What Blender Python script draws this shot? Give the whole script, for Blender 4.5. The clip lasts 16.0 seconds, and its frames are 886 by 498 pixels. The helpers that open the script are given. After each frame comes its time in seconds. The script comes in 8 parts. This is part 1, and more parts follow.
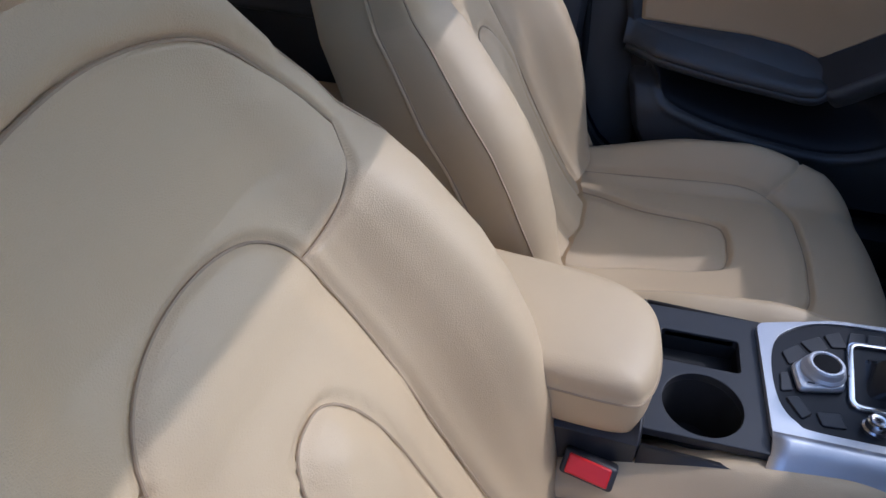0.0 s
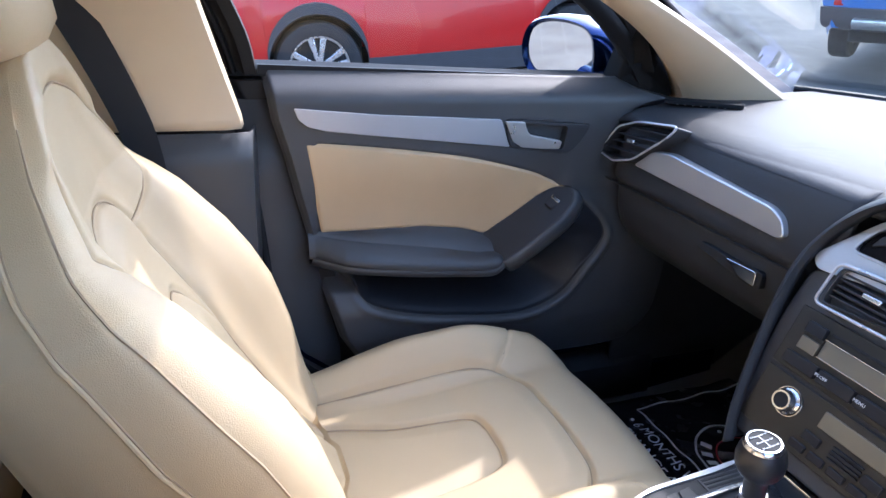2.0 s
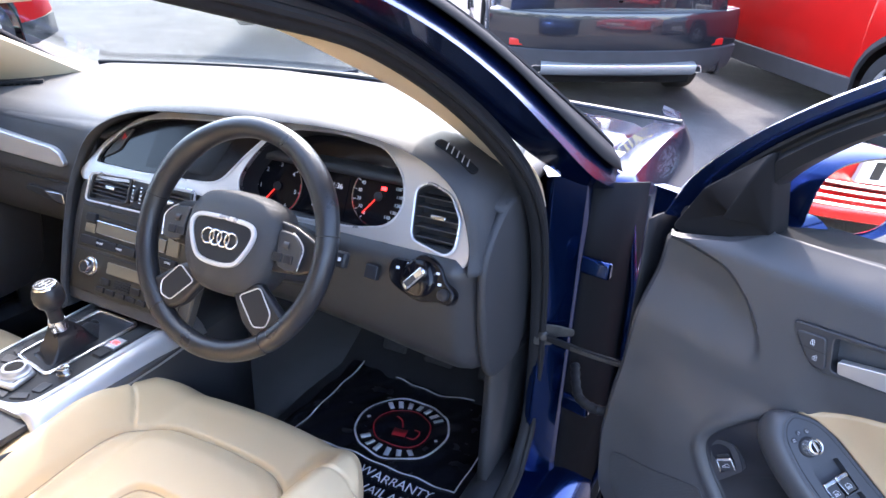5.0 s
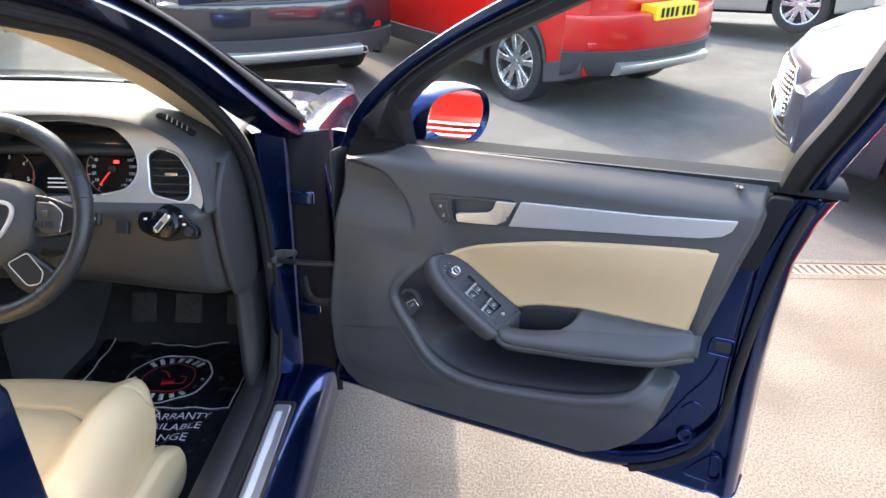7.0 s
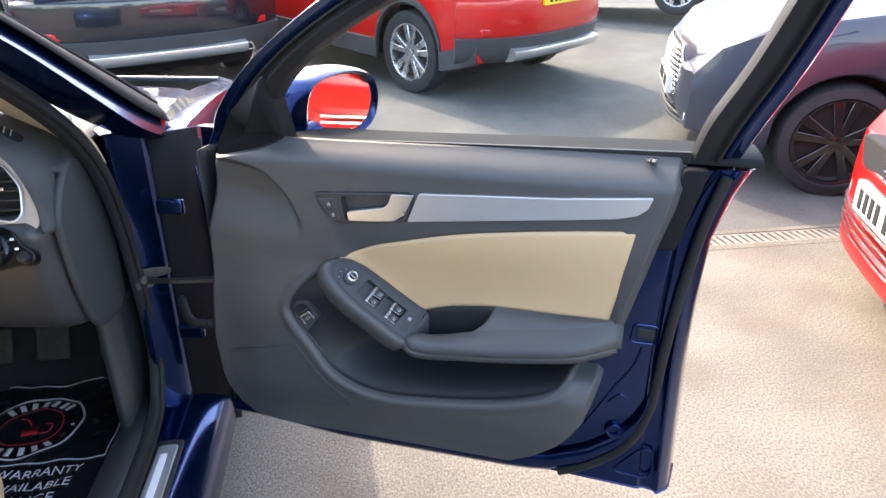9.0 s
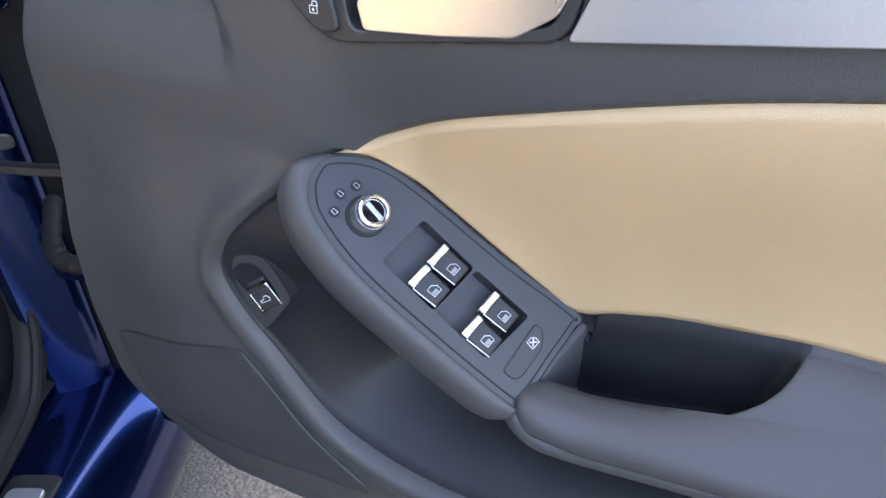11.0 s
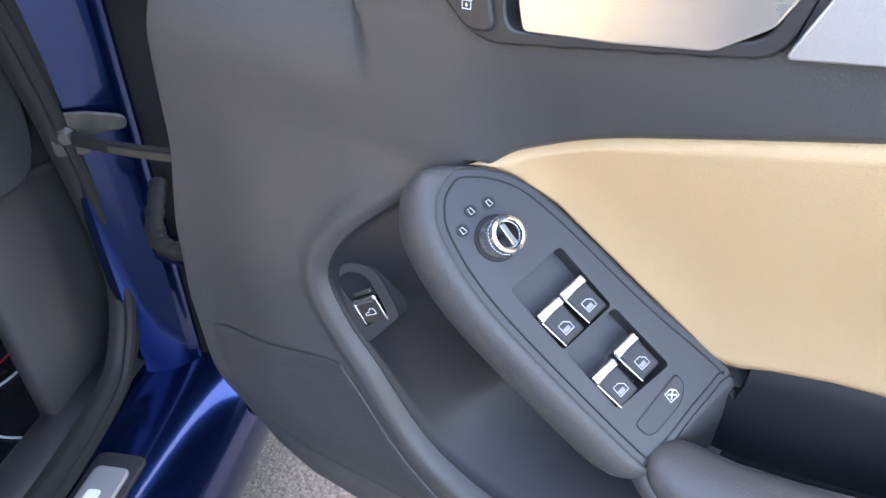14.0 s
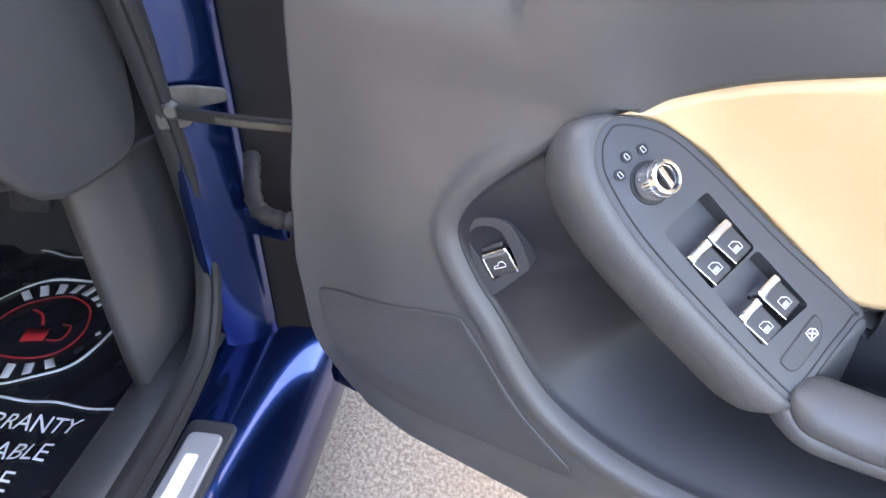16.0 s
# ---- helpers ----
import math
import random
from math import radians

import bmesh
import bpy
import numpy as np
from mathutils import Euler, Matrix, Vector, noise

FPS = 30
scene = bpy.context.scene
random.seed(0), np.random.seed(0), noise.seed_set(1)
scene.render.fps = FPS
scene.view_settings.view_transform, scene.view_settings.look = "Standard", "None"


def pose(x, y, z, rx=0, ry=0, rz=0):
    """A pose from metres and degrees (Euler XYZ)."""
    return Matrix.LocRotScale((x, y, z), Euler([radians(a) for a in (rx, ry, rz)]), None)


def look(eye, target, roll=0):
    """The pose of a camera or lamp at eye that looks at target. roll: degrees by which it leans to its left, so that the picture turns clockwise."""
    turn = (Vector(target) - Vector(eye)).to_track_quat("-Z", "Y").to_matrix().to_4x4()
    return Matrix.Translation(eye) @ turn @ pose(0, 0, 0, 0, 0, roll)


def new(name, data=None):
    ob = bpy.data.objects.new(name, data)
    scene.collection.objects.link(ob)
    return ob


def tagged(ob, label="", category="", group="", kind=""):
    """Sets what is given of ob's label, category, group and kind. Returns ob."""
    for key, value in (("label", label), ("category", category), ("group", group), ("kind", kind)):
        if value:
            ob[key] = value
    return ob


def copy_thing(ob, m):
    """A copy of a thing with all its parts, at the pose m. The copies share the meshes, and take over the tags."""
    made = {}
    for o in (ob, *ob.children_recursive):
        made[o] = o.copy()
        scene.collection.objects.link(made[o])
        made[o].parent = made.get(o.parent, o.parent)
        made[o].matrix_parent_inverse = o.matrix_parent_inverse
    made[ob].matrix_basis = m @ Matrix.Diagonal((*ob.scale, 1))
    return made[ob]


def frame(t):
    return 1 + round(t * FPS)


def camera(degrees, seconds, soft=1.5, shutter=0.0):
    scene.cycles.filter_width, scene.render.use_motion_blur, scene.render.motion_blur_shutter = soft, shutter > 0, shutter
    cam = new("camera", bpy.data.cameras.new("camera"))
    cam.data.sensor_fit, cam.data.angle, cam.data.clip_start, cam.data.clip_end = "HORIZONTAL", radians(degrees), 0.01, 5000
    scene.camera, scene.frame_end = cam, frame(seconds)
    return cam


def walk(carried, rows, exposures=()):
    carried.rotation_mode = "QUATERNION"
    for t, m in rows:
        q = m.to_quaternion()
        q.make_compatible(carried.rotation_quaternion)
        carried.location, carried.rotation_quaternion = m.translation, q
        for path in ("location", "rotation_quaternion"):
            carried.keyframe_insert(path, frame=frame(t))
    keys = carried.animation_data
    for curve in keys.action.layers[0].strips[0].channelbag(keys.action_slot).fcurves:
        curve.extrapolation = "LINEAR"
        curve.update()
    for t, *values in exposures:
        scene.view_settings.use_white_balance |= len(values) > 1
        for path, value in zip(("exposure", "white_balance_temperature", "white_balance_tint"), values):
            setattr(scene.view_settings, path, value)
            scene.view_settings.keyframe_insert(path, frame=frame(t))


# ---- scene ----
cam = camera(67.9, 16.0)
PATH = [
    (0, (0.606, -0.449, 1.171), (-0.881, -0.796, -0.12), 3.2),
    (0.5, (0.499, -0.501, 1.178), (-1.102, -0.591, -0.016), 4.2),
    (1, (0.444, -0.542, 1.181), (-1.22, -0.353, 0.088), 4.4),
    (1.5, (0.42, -0.592, 1.171), (-1.291, -0.125, 0.247), 4.3),
    (2, (0.409, -0.593, 1.168), (-1.3, 0.086, 0.382), 3.9),
    (2.5, (0.464, -0.56, 1.143), (-1.182, 0.28, 0.377), 3.7),
    (3, (0.586, -0.529, 1.158), (-0.993, 0.443, 0.409), 3.6),
    (3.5, (0.751, -0.526, 1.172), (-0.747, 0.57, 0.427), 3.5),
    (4, (0.862, -0.53, 1.201), (-0.547, 0.681, 0.46), 3.4),
    (4.5, (0.993, -0.581, 1.236), (-0.207, 0.829, 0.48), 3.2),
    (4.9, (1.05, -0.669, 1.247), (0.208, 0.984, 0.5), 3.7),
    (5, (1.071, -0.671, 1.254), (0.274, 0.994, 0.485), 3.0),
    (5.2, (1.097, -0.703, 1.261), (0.408, 1.01, 0.492), 2.8),
    (7.3, (1.181, -1.091, 1.278), (1.301, 0.752, 0.511), 0.7),
    (7.5, (1.177, -1.095, 1.273), (1.372, 0.743, 0.508), 0.5),
    (8, (1.171, -1.089, 1.268), (1.464, 0.734, 0.5), 0.5),
    (8.2, (1.174, -1.081, 1.264), (1.486, 0.739, 0.495), 0.4),
    (10.3, (1.275, -0.414, 1.054), (1.406, 1.384, 0.187), -0.9),
    (10.5, (1.274, -0.321, 1.009), (1.376, 1.429, 0.047), -0.5),
    (11, (1.259, -0.173, 0.922), (1.246, 1.478, -0.207), -0.0),
    (11.5, (1.255, -0.135, 0.901), (1.184, 1.505, -0.242), 0.1),
    (12, (1.251, -0.13, 0.89), (1.146, 1.5, -0.264), 0.0),
    (12.5, (1.255, -0.133, 0.879), (1.113, 1.495, -0.274), 0.2),
    (13, (1.232, -0.134, 0.907), (1.053, 1.49, -0.246), 0.4),
    (13.5, (1.221, -0.129, 0.913), (1.013, 1.492, -0.239), 0.5),
    (14, (1.221, -0.128, 0.913), (0.995, 1.492, -0.238), 0.4),
    (14.5, (1.219, -0.133, 0.916), (0.989, 1.486, -0.236), 0.3),
    (15, (1.205, -0.149, 0.916), (0.976, 1.468, -0.238), 0.2),
    (15.5, (1.157, -0.16, 0.887), (0.918, 1.456, -0.266), -0.1),
    (16, (1.139, -0.175, 0.898), (0.9, 1.443, -0.252), -0.1),
]
walk(cam, [(t, look(eye, target, roll)) for t, eye, target, roll in PATH], [(0.0, 1.05, 5400, 22), (0.5, 1.5, 5400, 20), (1.0, 2.0, 5400, 19), (1.5, 2.5, 5500, 19), (2.5, 2.85, 6000, 20), (4.0, 3.18, 6400, 18), (5.2, 3.5, 6500, 20), (7.5, 3.2, 7700, 13), (8.2, 3.2, 7700, 13), (10.5, 3.35, 7700, 17), (11.0, 3.55, 7800, 17), (11.5, 3.92, 7900, 18), (12.5, 3.92, 8000, 18), (14.0, 4.02, 8000, 18), (15.0, 4.15, 8000, 18), (16.0, 4.55, 8500, 18)])

# ---- light ----
SUN_TO = Vector((-0.54, 1.08, 1.32)).normalized()
world = bpy.data.worlds.new("sky_world")
scene.world = world
world.use_nodes = True
wn = world.node_tree
sky = wn.nodes.new("ShaderNodeTexSky")
sky.sky_type = "NISHITA"
sky.sun_disc = False
sky.sun_elevation = math.asin(SUN_TO.z)
sky.sun_rotation = math.atan2(SUN_TO.x, SUN_TO.y)
sky.air_density, sky.dust_density = 1.0, 2.0
wn.links.new(sky.outputs[0], wn.nodes["Background"].inputs[0])
wn.nodes["Background"].inputs[1].default_value = 0.15
sun_data = bpy.data.lights.new("sun", "SUN")
sun_data.energy, sun_data.angle, sun_data.color = 0.74, radians(1.0), (1.0, 0.95, 0.87)
sun = new("sun", sun_data)
sun.rotation_mode = "QUATERNION"
sun.rotation_quaternion = SUN_TO.to_track_quat("Z", "Y")

# ---- helpers of this scene ----
V = np.array


def smooth_line(pts, n, closed=False):
    """n points on a Catmull-Rom curve through pts."""
    p = V(pts, float)
    k = len(p)
    s = np.linspace(0, k if closed else k - 1, n, endpoint=not closed)
    i = np.minimum(s.astype(int), k - 1 if closed else k - 2)
    f = (s - i)[:, None]

    def at(j):
        return p[j % k] if closed else p[np.clip(j, 0, k - 1)]
    a, b, c, d = at(i - 1), at(i), at(i + 1), at(i + 2)
    return 0.5 * (2 * b + (c - a) * f + (2 * a - 5 * b + 4 * c - d) * f ** 2 + (3 * b - a - 3 * c + d) * f ** 3)


def round_poly(pts, r, seg=5):
    """The outline with its corners rounded by about r."""
    out, k = [], len(pts)
    p = V(pts, float)
    for i in range(k):
        a, b, c = p[i - 1], p[i], p[(i + 1) % k]
        la, lc = np.linalg.norm(a - b), np.linalg.norm(c - b)
        ra, rc = min(r, la * 0.48), min(r, lc * 0.48)
        s, e = b + (a - b) / la * ra, b + (c - b) / lc * rc
        for f in np.linspace(0, 1, seg):
            out.append((1 - f) ** 2 * s + 2 * f * (1 - f) * b + f * f * e)
    return V(out)


def ellipse(cx, cy, rx, ry, n=24, turn=0.0):
    a = np.linspace(0, 2 * np.pi, n, endpoint=False)
    x, y = rx * np.cos(a), ry * np.sin(a)
    c, s = math.cos(turn), math.sin(turn)
    return np.stack((cx + x * c - y * s, cy + x * s + y * c), 1)


def dist_line(x, y, pts, closed=False):
    """The distance of each (x, y) to the polyline."""
    p = V(pts, float)
    if closed:
        p = np.vstack((p, p[:1]))
    best = np.full(np.shape(x), 9.0)
    for (ax, ay), (bx, by) in zip(p[:-1], p[1:]):
        dx, dy = bx - ax, by - ay
        t = np.clip(((x - ax) * dx + (y - ay) * dy) / (dx * dx + dy * dy + 1e-12), 0, 1)
        best = np.minimum(best, np.hypot(x - ax - t * dx, y - ay - t * dy))
    return best


def sdf(x, y, pts):
    """The signed distance to a closed outline, negative inside."""
    p = V(pts, float)
    inside = np.zeros(np.shape(x), bool)
    for (ax, ay), (bx, by) in zip(p, np.roll(p, -1, 0)):
        cut = (ay > y) != (by > y)
        inside ^= cut & (x < (bx - ax) * (y - ay) / (by - ay + 1e-15) + ax)
    d = dist_line(x, y, p, True)
    return np.where(inside, -d, d)


def step(a, b, x):
    t = np.clip((x - a) / (b - a), 0, 1)
    return t * t * (3 - 2 * t)


def finish(name, me, mat, parent=None, label="", sharp=40, bevel=0.0, thick=0.0, seg=2):
    me.materials.append(mat)
    me.polygons.foreach_set("use_smooth", [True] * len(me.polygons))
    me.set_sharp_from_angle(angle=radians(sharp))
    me.update()
    ob = new(name, me)
    if parent:
        ob.parent = parent
        ob.matrix_parent_inverse = Matrix.Translation(-parent.location) if parent.type == "EMPTY" else Matrix()
    if thick:
        m = ob.modifiers.new("thickness", "SOLIDIFY")
        m.thickness, m.offset = abs(thick), -1 if thick > 0 else 1
    if bevel:
        m = ob.modifiers.new("edge", "BEVEL")
        m.width, m.segments, m.limit_method, m.angle_limit = bevel, seg, "ANGLE", radians(35)
        m.use_clamp_overlap = True
    if label:
        ob["label"] = label
    return ob


def part(name, bm, mat, parent=None, label="", **kw):
    me = bpy.data.meshes.new(name)
    bmesh.ops.recalc_face_normals(bm, faces=bm.faces)
    bm.to_mesh(me)
    bm.free()
    return finish(name, me, mat, parent, label, **kw)


def raw(name, verts, faces, mat, parent=None, label="", **kw):
    me = bpy.data.meshes.new(name)
    me.from_pydata([tuple(map(float, v)) for v in verts], [], [tuple(map(int, f)) for f in faces])
    return finish(name, me, mat, parent, label, **kw)


def grid_faces(n, m, wrap_n=False, wrap_m=False):
    i, j = np.meshgrid(np.arange(n if wrap_n else n - 1), np.arange(m if wrap_m else m - 1), indexing="ij")
    i2, j2 = (i + 1) % n, (j + 1) % m
    return np.stack((i * m + j, i2 * m + j, i2 * m + j2, i * m + j2), -1).reshape(-1, 4)


def sheet(name, P, mat, parent=None, label="", wrap_n=False, wrap_m=False, caps=False, flip=False, **kw):
    """A surface through the grid of points P (n, m, 3)."""
    n, m = P.shape[:2]
    f = grid_faces(n, m, wrap_n, wrap_m)
    if flip:
        f = f[:, ::-1]
    faces = [tuple(q) for q in f.tolist()]
    if caps and wrap_m:
        a, b = list(range(m)), list(range((n - 1) * m, n * m))
        faces += [tuple(a if flip else a[::-1]), tuple(b[::-1] if flip else b)]
    return raw(name, P.reshape(-1, 3), faces, mat, parent, label, **kw)


class Frame:
    """A place to lay flat outlines: origin o, axes ex and ey in the plane, ez out of it."""

    def __init__(self, o, ex, ey):
        self.o, self.ex = V(o, float), V(ex, float) / np.linalg.norm(ex)
        ey = V(ey, float)
        ey = ey - self.ex * (ey @ self.ex)
        self.ey = ey / np.linalg.norm(ey)
        self.ez = np.cross(self.ex, self.ey)

    def at(self, x, y, z=0.0):
        x, y, z = np.broadcast_arrays(V(x, float), V(y, float), V(z, float))
        return self.o + x[..., None] * self.ex + y[..., None] * self.ey + z[..., None] * self.ez

    def shift(self, x, y, z=0.0):
        return Frame(self.at(x, y, z), self.ex, self.ey)


WORLD = Frame((0, 0, 0), (1, 0, 0), (0, 1, 0))


def slab(name, outline, fr, z0, z1, mat, parent=None, label="", holes=(), bevel=0.0015, **kw):
    """A flat plate with the outline (and holes) in the frame fr, from z0 up to z1."""
    bm = bmesh.new()
    edges = []
    for loop in (outline, *holes):
        loop = V(loop, float)
        vs = [bm.verts.new(fr.at(x, y, z0)) for x, y in loop]
        for a, b in zip(vs, vs[1:] + vs[:1]):
            edges.append(bm.edges.new((a, b)))
    if holes:
        bmesh.ops.triangle_fill(bm, edges=edges, use_beauty=True, use_dissolve=False)
    else:
        bm.faces.new(bm.verts)
    r = bmesh.ops.extrude_face_region(bm, geom=bm.faces[:])
    mv = [v for v in r["geom"] if isinstance(v, bmesh.types.BMVert)]
    bmesh.ops.translate(bm, vec=Vector(fr.ez * (z1 - z0)), verts=mv)
    return part(name, bm, mat, parent, label, bevel=bevel, **kw)


def box(name, fr, x0, x1, y0, y1, z0, z1, mat, parent=None, label="", bevel=0.003, r=0.0, **kw):
    o = [(x0, y0), (x1, y0), (x1, y1), (x0, y1)]
    return slab(name, round_poly(o, r) if r else o, fr, z0, z1, mat, parent, label, bevel=bevel, **kw)


def sweep(name, path, ring, mat, parent=None, label="", closed=False, up=(0, 0, 1), scale=None, **kw):
    """The closed outline ring (k, 2) swept along path (n, 3)."""
    p, ring = V(path, float), V(ring, float)
    n = len(p)
    t = (np.roll(p, -1, 0) - np.roll(p, 1, 0)) if closed else np.gradient(p, axis=0)
    t /= np.linalg.norm(t, axis=1)[:, None] + 1e-12
    u = np.broadcast_to(V(up, float), p.shape)
    a = np.cross(t, u)
    a /= np.linalg.norm(a, axis=1)[:, None] + 1e-12
    b = np.cross(a, t)
    s = np.ones(n) if scale is None else V(scale, float)
    P = p[:, None] + s[:, None, None] * (ring[None, :, 0, None] * a[:, None] + ring[None, :, 1, None] * b[:, None])
    return sheet(name, P, mat, parent, label, wrap_n=closed, wrap_m=True, caps=not closed, flip=True, **kw)


def tube(name, path, r, mat, parent=None, label="", n=10, **kw):
    return sweep(name, path, ellipse(0, 0, r, r, n), mat, parent, label, **kw)


def lathe(name, profile, fr, mat, parent=None, label="", n=32, closed=True, **kw):
    """The profile of (radius, height) turned round the frame's ez."""
    a = np.linspace(0, 2 * np.pi, n, endpoint=False)
    pr = V(profile, float)
    P = fr.at(pr[:, 0, None] * np.cos(a), pr[:, 0, None] * np.sin(a), np.broadcast_to(pr[:, 1, None], (len(pr), n)))
    return sheet(name, P, mat, parent, label, wrap_m=True, caps=closed, sharp=35, **kw)


def group_of(name, at, label, category, group="", kind=""):
    ob = new(name)
    ob.empty_display_size = 0.05
    ob["label"], ob["category"] = label, category
    if group:
        ob["group"] = group
    if kind:
        ob["kind"] = kind
    ob.location = at
    bpy.context.view_layer.update()
    return ob


def letters(name, text, fr, size, mat, parent=None, z=0.0005, width=0.0, align="CENTER", thick=0.0004):
    cu = bpy.data.curves.new(name, "FONT")
    cu.body, cu.size, cu.align_x, cu.align_y, cu.extrude = text, size, align, "CENTER", thick
    tmp = bpy.data.objects.new(name, cu)
    scene.collection.objects.link(tmp)
    bpy.context.view_layer.update()
    me = bpy.data.meshes.new_from_object(tmp.evaluated_get(bpy.context.evaluated_depsgraph_get()))
    bpy.data.objects.remove(tmp)
    co = np.zeros(len(me.vertices) * 3)
    me.vertices.foreach_get("co", co)
    co = co.reshape(-1, 3)
    if width:
        co[:, 0] *= width / max(1e-6, np.ptp(co[:, 0]))
    me.vertices.foreach_set("co", fr.at(co[:, 0], co[:, 1], co[:, 2] + z).ravel())
    me.materials.clear()
    ob = finish(name, me, mat, parent)
    return ob


# ---- materials ----
def material(name, color, rough=0.5, metal=0.0, var=0.0, var_scale=8.0, fine=0.0, fine_scale=900.0, bump=0.0, bump_scale=900.0, bump_kind="noise",
             coat=0.0, spec=0.5, dirt=0.0, dirt_color=(0.3, 0.27, 0.22), rough_var=0.0, sheen=0.0, flakes=0.0, stretch=None, space="Object"):
    m = bpy.data.materials.new(name)
    m.use_nodes = True
    nt = m.node_tree
    b = nt.nodes["Principled BSDF"]
    b.inputs["Base Color"].default_value = (*color, 1)
    b.inputs["Roughness"].default_value = rough
    b.inputs["Metallic"].default_value = metal
    b.inputs["Specular IOR Level"].default_value = spec
    b.inputs["Coat Weight"].default_value = coat
    b.inputs["Coat Roughness"].default_value = 0.03
    if sheen:
        b.inputs["Sheen Weight"].default_value = sheen
    tc = nt.nodes.new("ShaderNodeTexCoord")

    def noise_node(scale, detail=4.0):
        t = nt.nodes.new("ShaderNodeTexNoise")
        t.inputs["Scale"].default_value, t.inputs["Detail"].default_value = scale, detail
        nt.links.new(tc.outputs[space], t.inputs["Vector"])
        return t
    last = None

    def mix(fac, a, c, kind="MIX"):
        x = nt.nodes.new("ShaderNodeMix")
        x.data_type, x.blend_type = "RGBA", kind
        if isinstance(fac, float):
            x.inputs[0].default_value = fac
        else:
            nt.links.new(fac, x.inputs[0])
        for sock, val in ((x.inputs[6], a), (x.inputs[7], c)):
            if isinstance(val, tuple):
                sock.default_value = (*val, 1)
            else:
                nt.links.new(val, sock)
        return x.outputs[2]

    def ramp(sock, lo, hi, a=0.0, c=1.0):
        r = nt.nodes.new("ShaderNodeMapRange")
        r.inputs[1].default_value, r.inputs[2].default_value, r.inputs[3].default_value, r.inputs[4].default_value = lo, hi, a, c
        nt.links.new(sock, r.inputs[0])
        return r.outputs[0]
    if var:
        n1 = noise_node(var_scale)
        last = mix(ramp(n1.outputs[0], 0.3, 0.7), tuple(c * (1 - var) for c in color), tuple(min(1, c * (1 + var)) for c in color))
    if fine:
        n2 = noise_node(fine_scale, 2.0)
        if stretch:
            mp_ = nt.nodes.new("ShaderNodeMapping")
            mp_.inputs["Scale"].default_value = stretch
            nt.links.new(tc.outputs[space], mp_.inputs["Vector"])
            nt.links.new(mp_.outputs[0], n2.inputs["Vector"])
        last = mix(ramp(n2.outputs[0], 0.35, 0.65, 0.0, fine), last or tuple(color), tuple(c * 0.35 for c in color))
    if flakes:
        vo = nt.nodes.new("ShaderNodeTexVoronoi")
        vo.inputs["Scale"].default_value = 1400
        nt.links.new(tc.outputs[space], vo.inputs["Vector"])
        last = mix(ramp(vo.outputs[1], 0.0, 1.0, 0.0, flakes), last or tuple(color), tuple(min(1, c * 2.2 + 0.02) for c in color))
    if dirt:
        n3 = noise_node(3.1, 8.0)
        last = mix(ramp(n3.outputs[0], 0.5, 0.75, 0.0, dirt), last or tuple(color), dirt_color)
    if last:
        nt.links.new(last, b.inputs["Base Color"])
    if rough_var:
        n4 = noise_node(var_scale * 2.7, 5.0)
        nt.links.new(ramp(n4.outputs[0], 0.3, 0.7, rough - rough_var, rough + rough_var), b.inputs["Roughness"])
    if bump:
        bp = nt.nodes.new("ShaderNodeBump")
        bp.inputs["Strength"].default_value = 1.0
        bp.inputs["Distance"].default_value = bump
        if bump_kind == "noise":
            t = noise_node(bump_scale, 3.0)
            nt.links.new(t.outputs[0], bp.inputs["Height"])
        else:
            t = nt.nodes.new("ShaderNodeTexVoronoi")
            t.feature = "DISTANCE_TO_EDGE"
            t.inputs["Scale"].default_value = bump_scale
            warp = noise_node(bump_scale * 0.6, 2.0)
            mv = nt.nodes.new("ShaderNodeVectorMath")
            mv.operation = "MULTIPLY_ADD"
            mv.inputs[1].default_value = (1.2 / bump_scale,) * 3
            nt.links.new(warp.outputs[1], mv.inputs[0])
            nt.links.new(tc.outputs[space], mv.inputs[2])
            nt.links.new(mv.outputs[0], t.inputs["Vector"])
            nt.links.new(ramp(t.outputs[0], 0.0, 0.25), bp.inputs["Height"])
        nt.links.new(bp.outputs[0], b.inputs["Normal"])
    return m


def glass(name, tint=(0.9, 0.95, 0.93), rough=0.0):
    """A thin pane: clear, with a mirror-like film that grows at a slant."""
    m = bpy.data.materials.new(name)
    m.use_nodes = True
    nt = m.node_tree
    nt.nodes.remove(nt.nodes["Principled BSDF"])
    tr, gl, mx = (nt.nodes.new("ShaderNode" + k) for k in ("BsdfTransparent", "BsdfGlossy", "MixShader"))
    lw, pw, ml = nt.nodes.new("ShaderNodeLayerWeight"), nt.nodes.new("ShaderNodeMath"), nt.nodes.new("ShaderNodeMath")
    tr.inputs[0].default_value = (*tint, 1)
    gl.inputs["Roughness"].default_value = rough
    lw.inputs[0].default_value = 0.5
    pw.operation, ml.operation = "POWER", "MULTIPLY_ADD"
    pw.inputs[1].default_value = 5.0
    ml.inputs[1].default_value, ml.inputs[2].default_value = 0.5, 0.03
    nt.links.new(lw.outputs["Facing"], pw.inputs[0])
    nt.links.new(pw.outputs[0], ml.inputs[0])
    nt.links.new(ml.outputs[0], mx.inputs[0])
    nt.links.new(tr.outputs[0], mx.inputs[1])
    nt.links.new(gl.outputs[0], mx.inputs[2])
    nt.links.new(mx.outputs[0], nt.nodes["Material Output"].inputs[0])
    return m


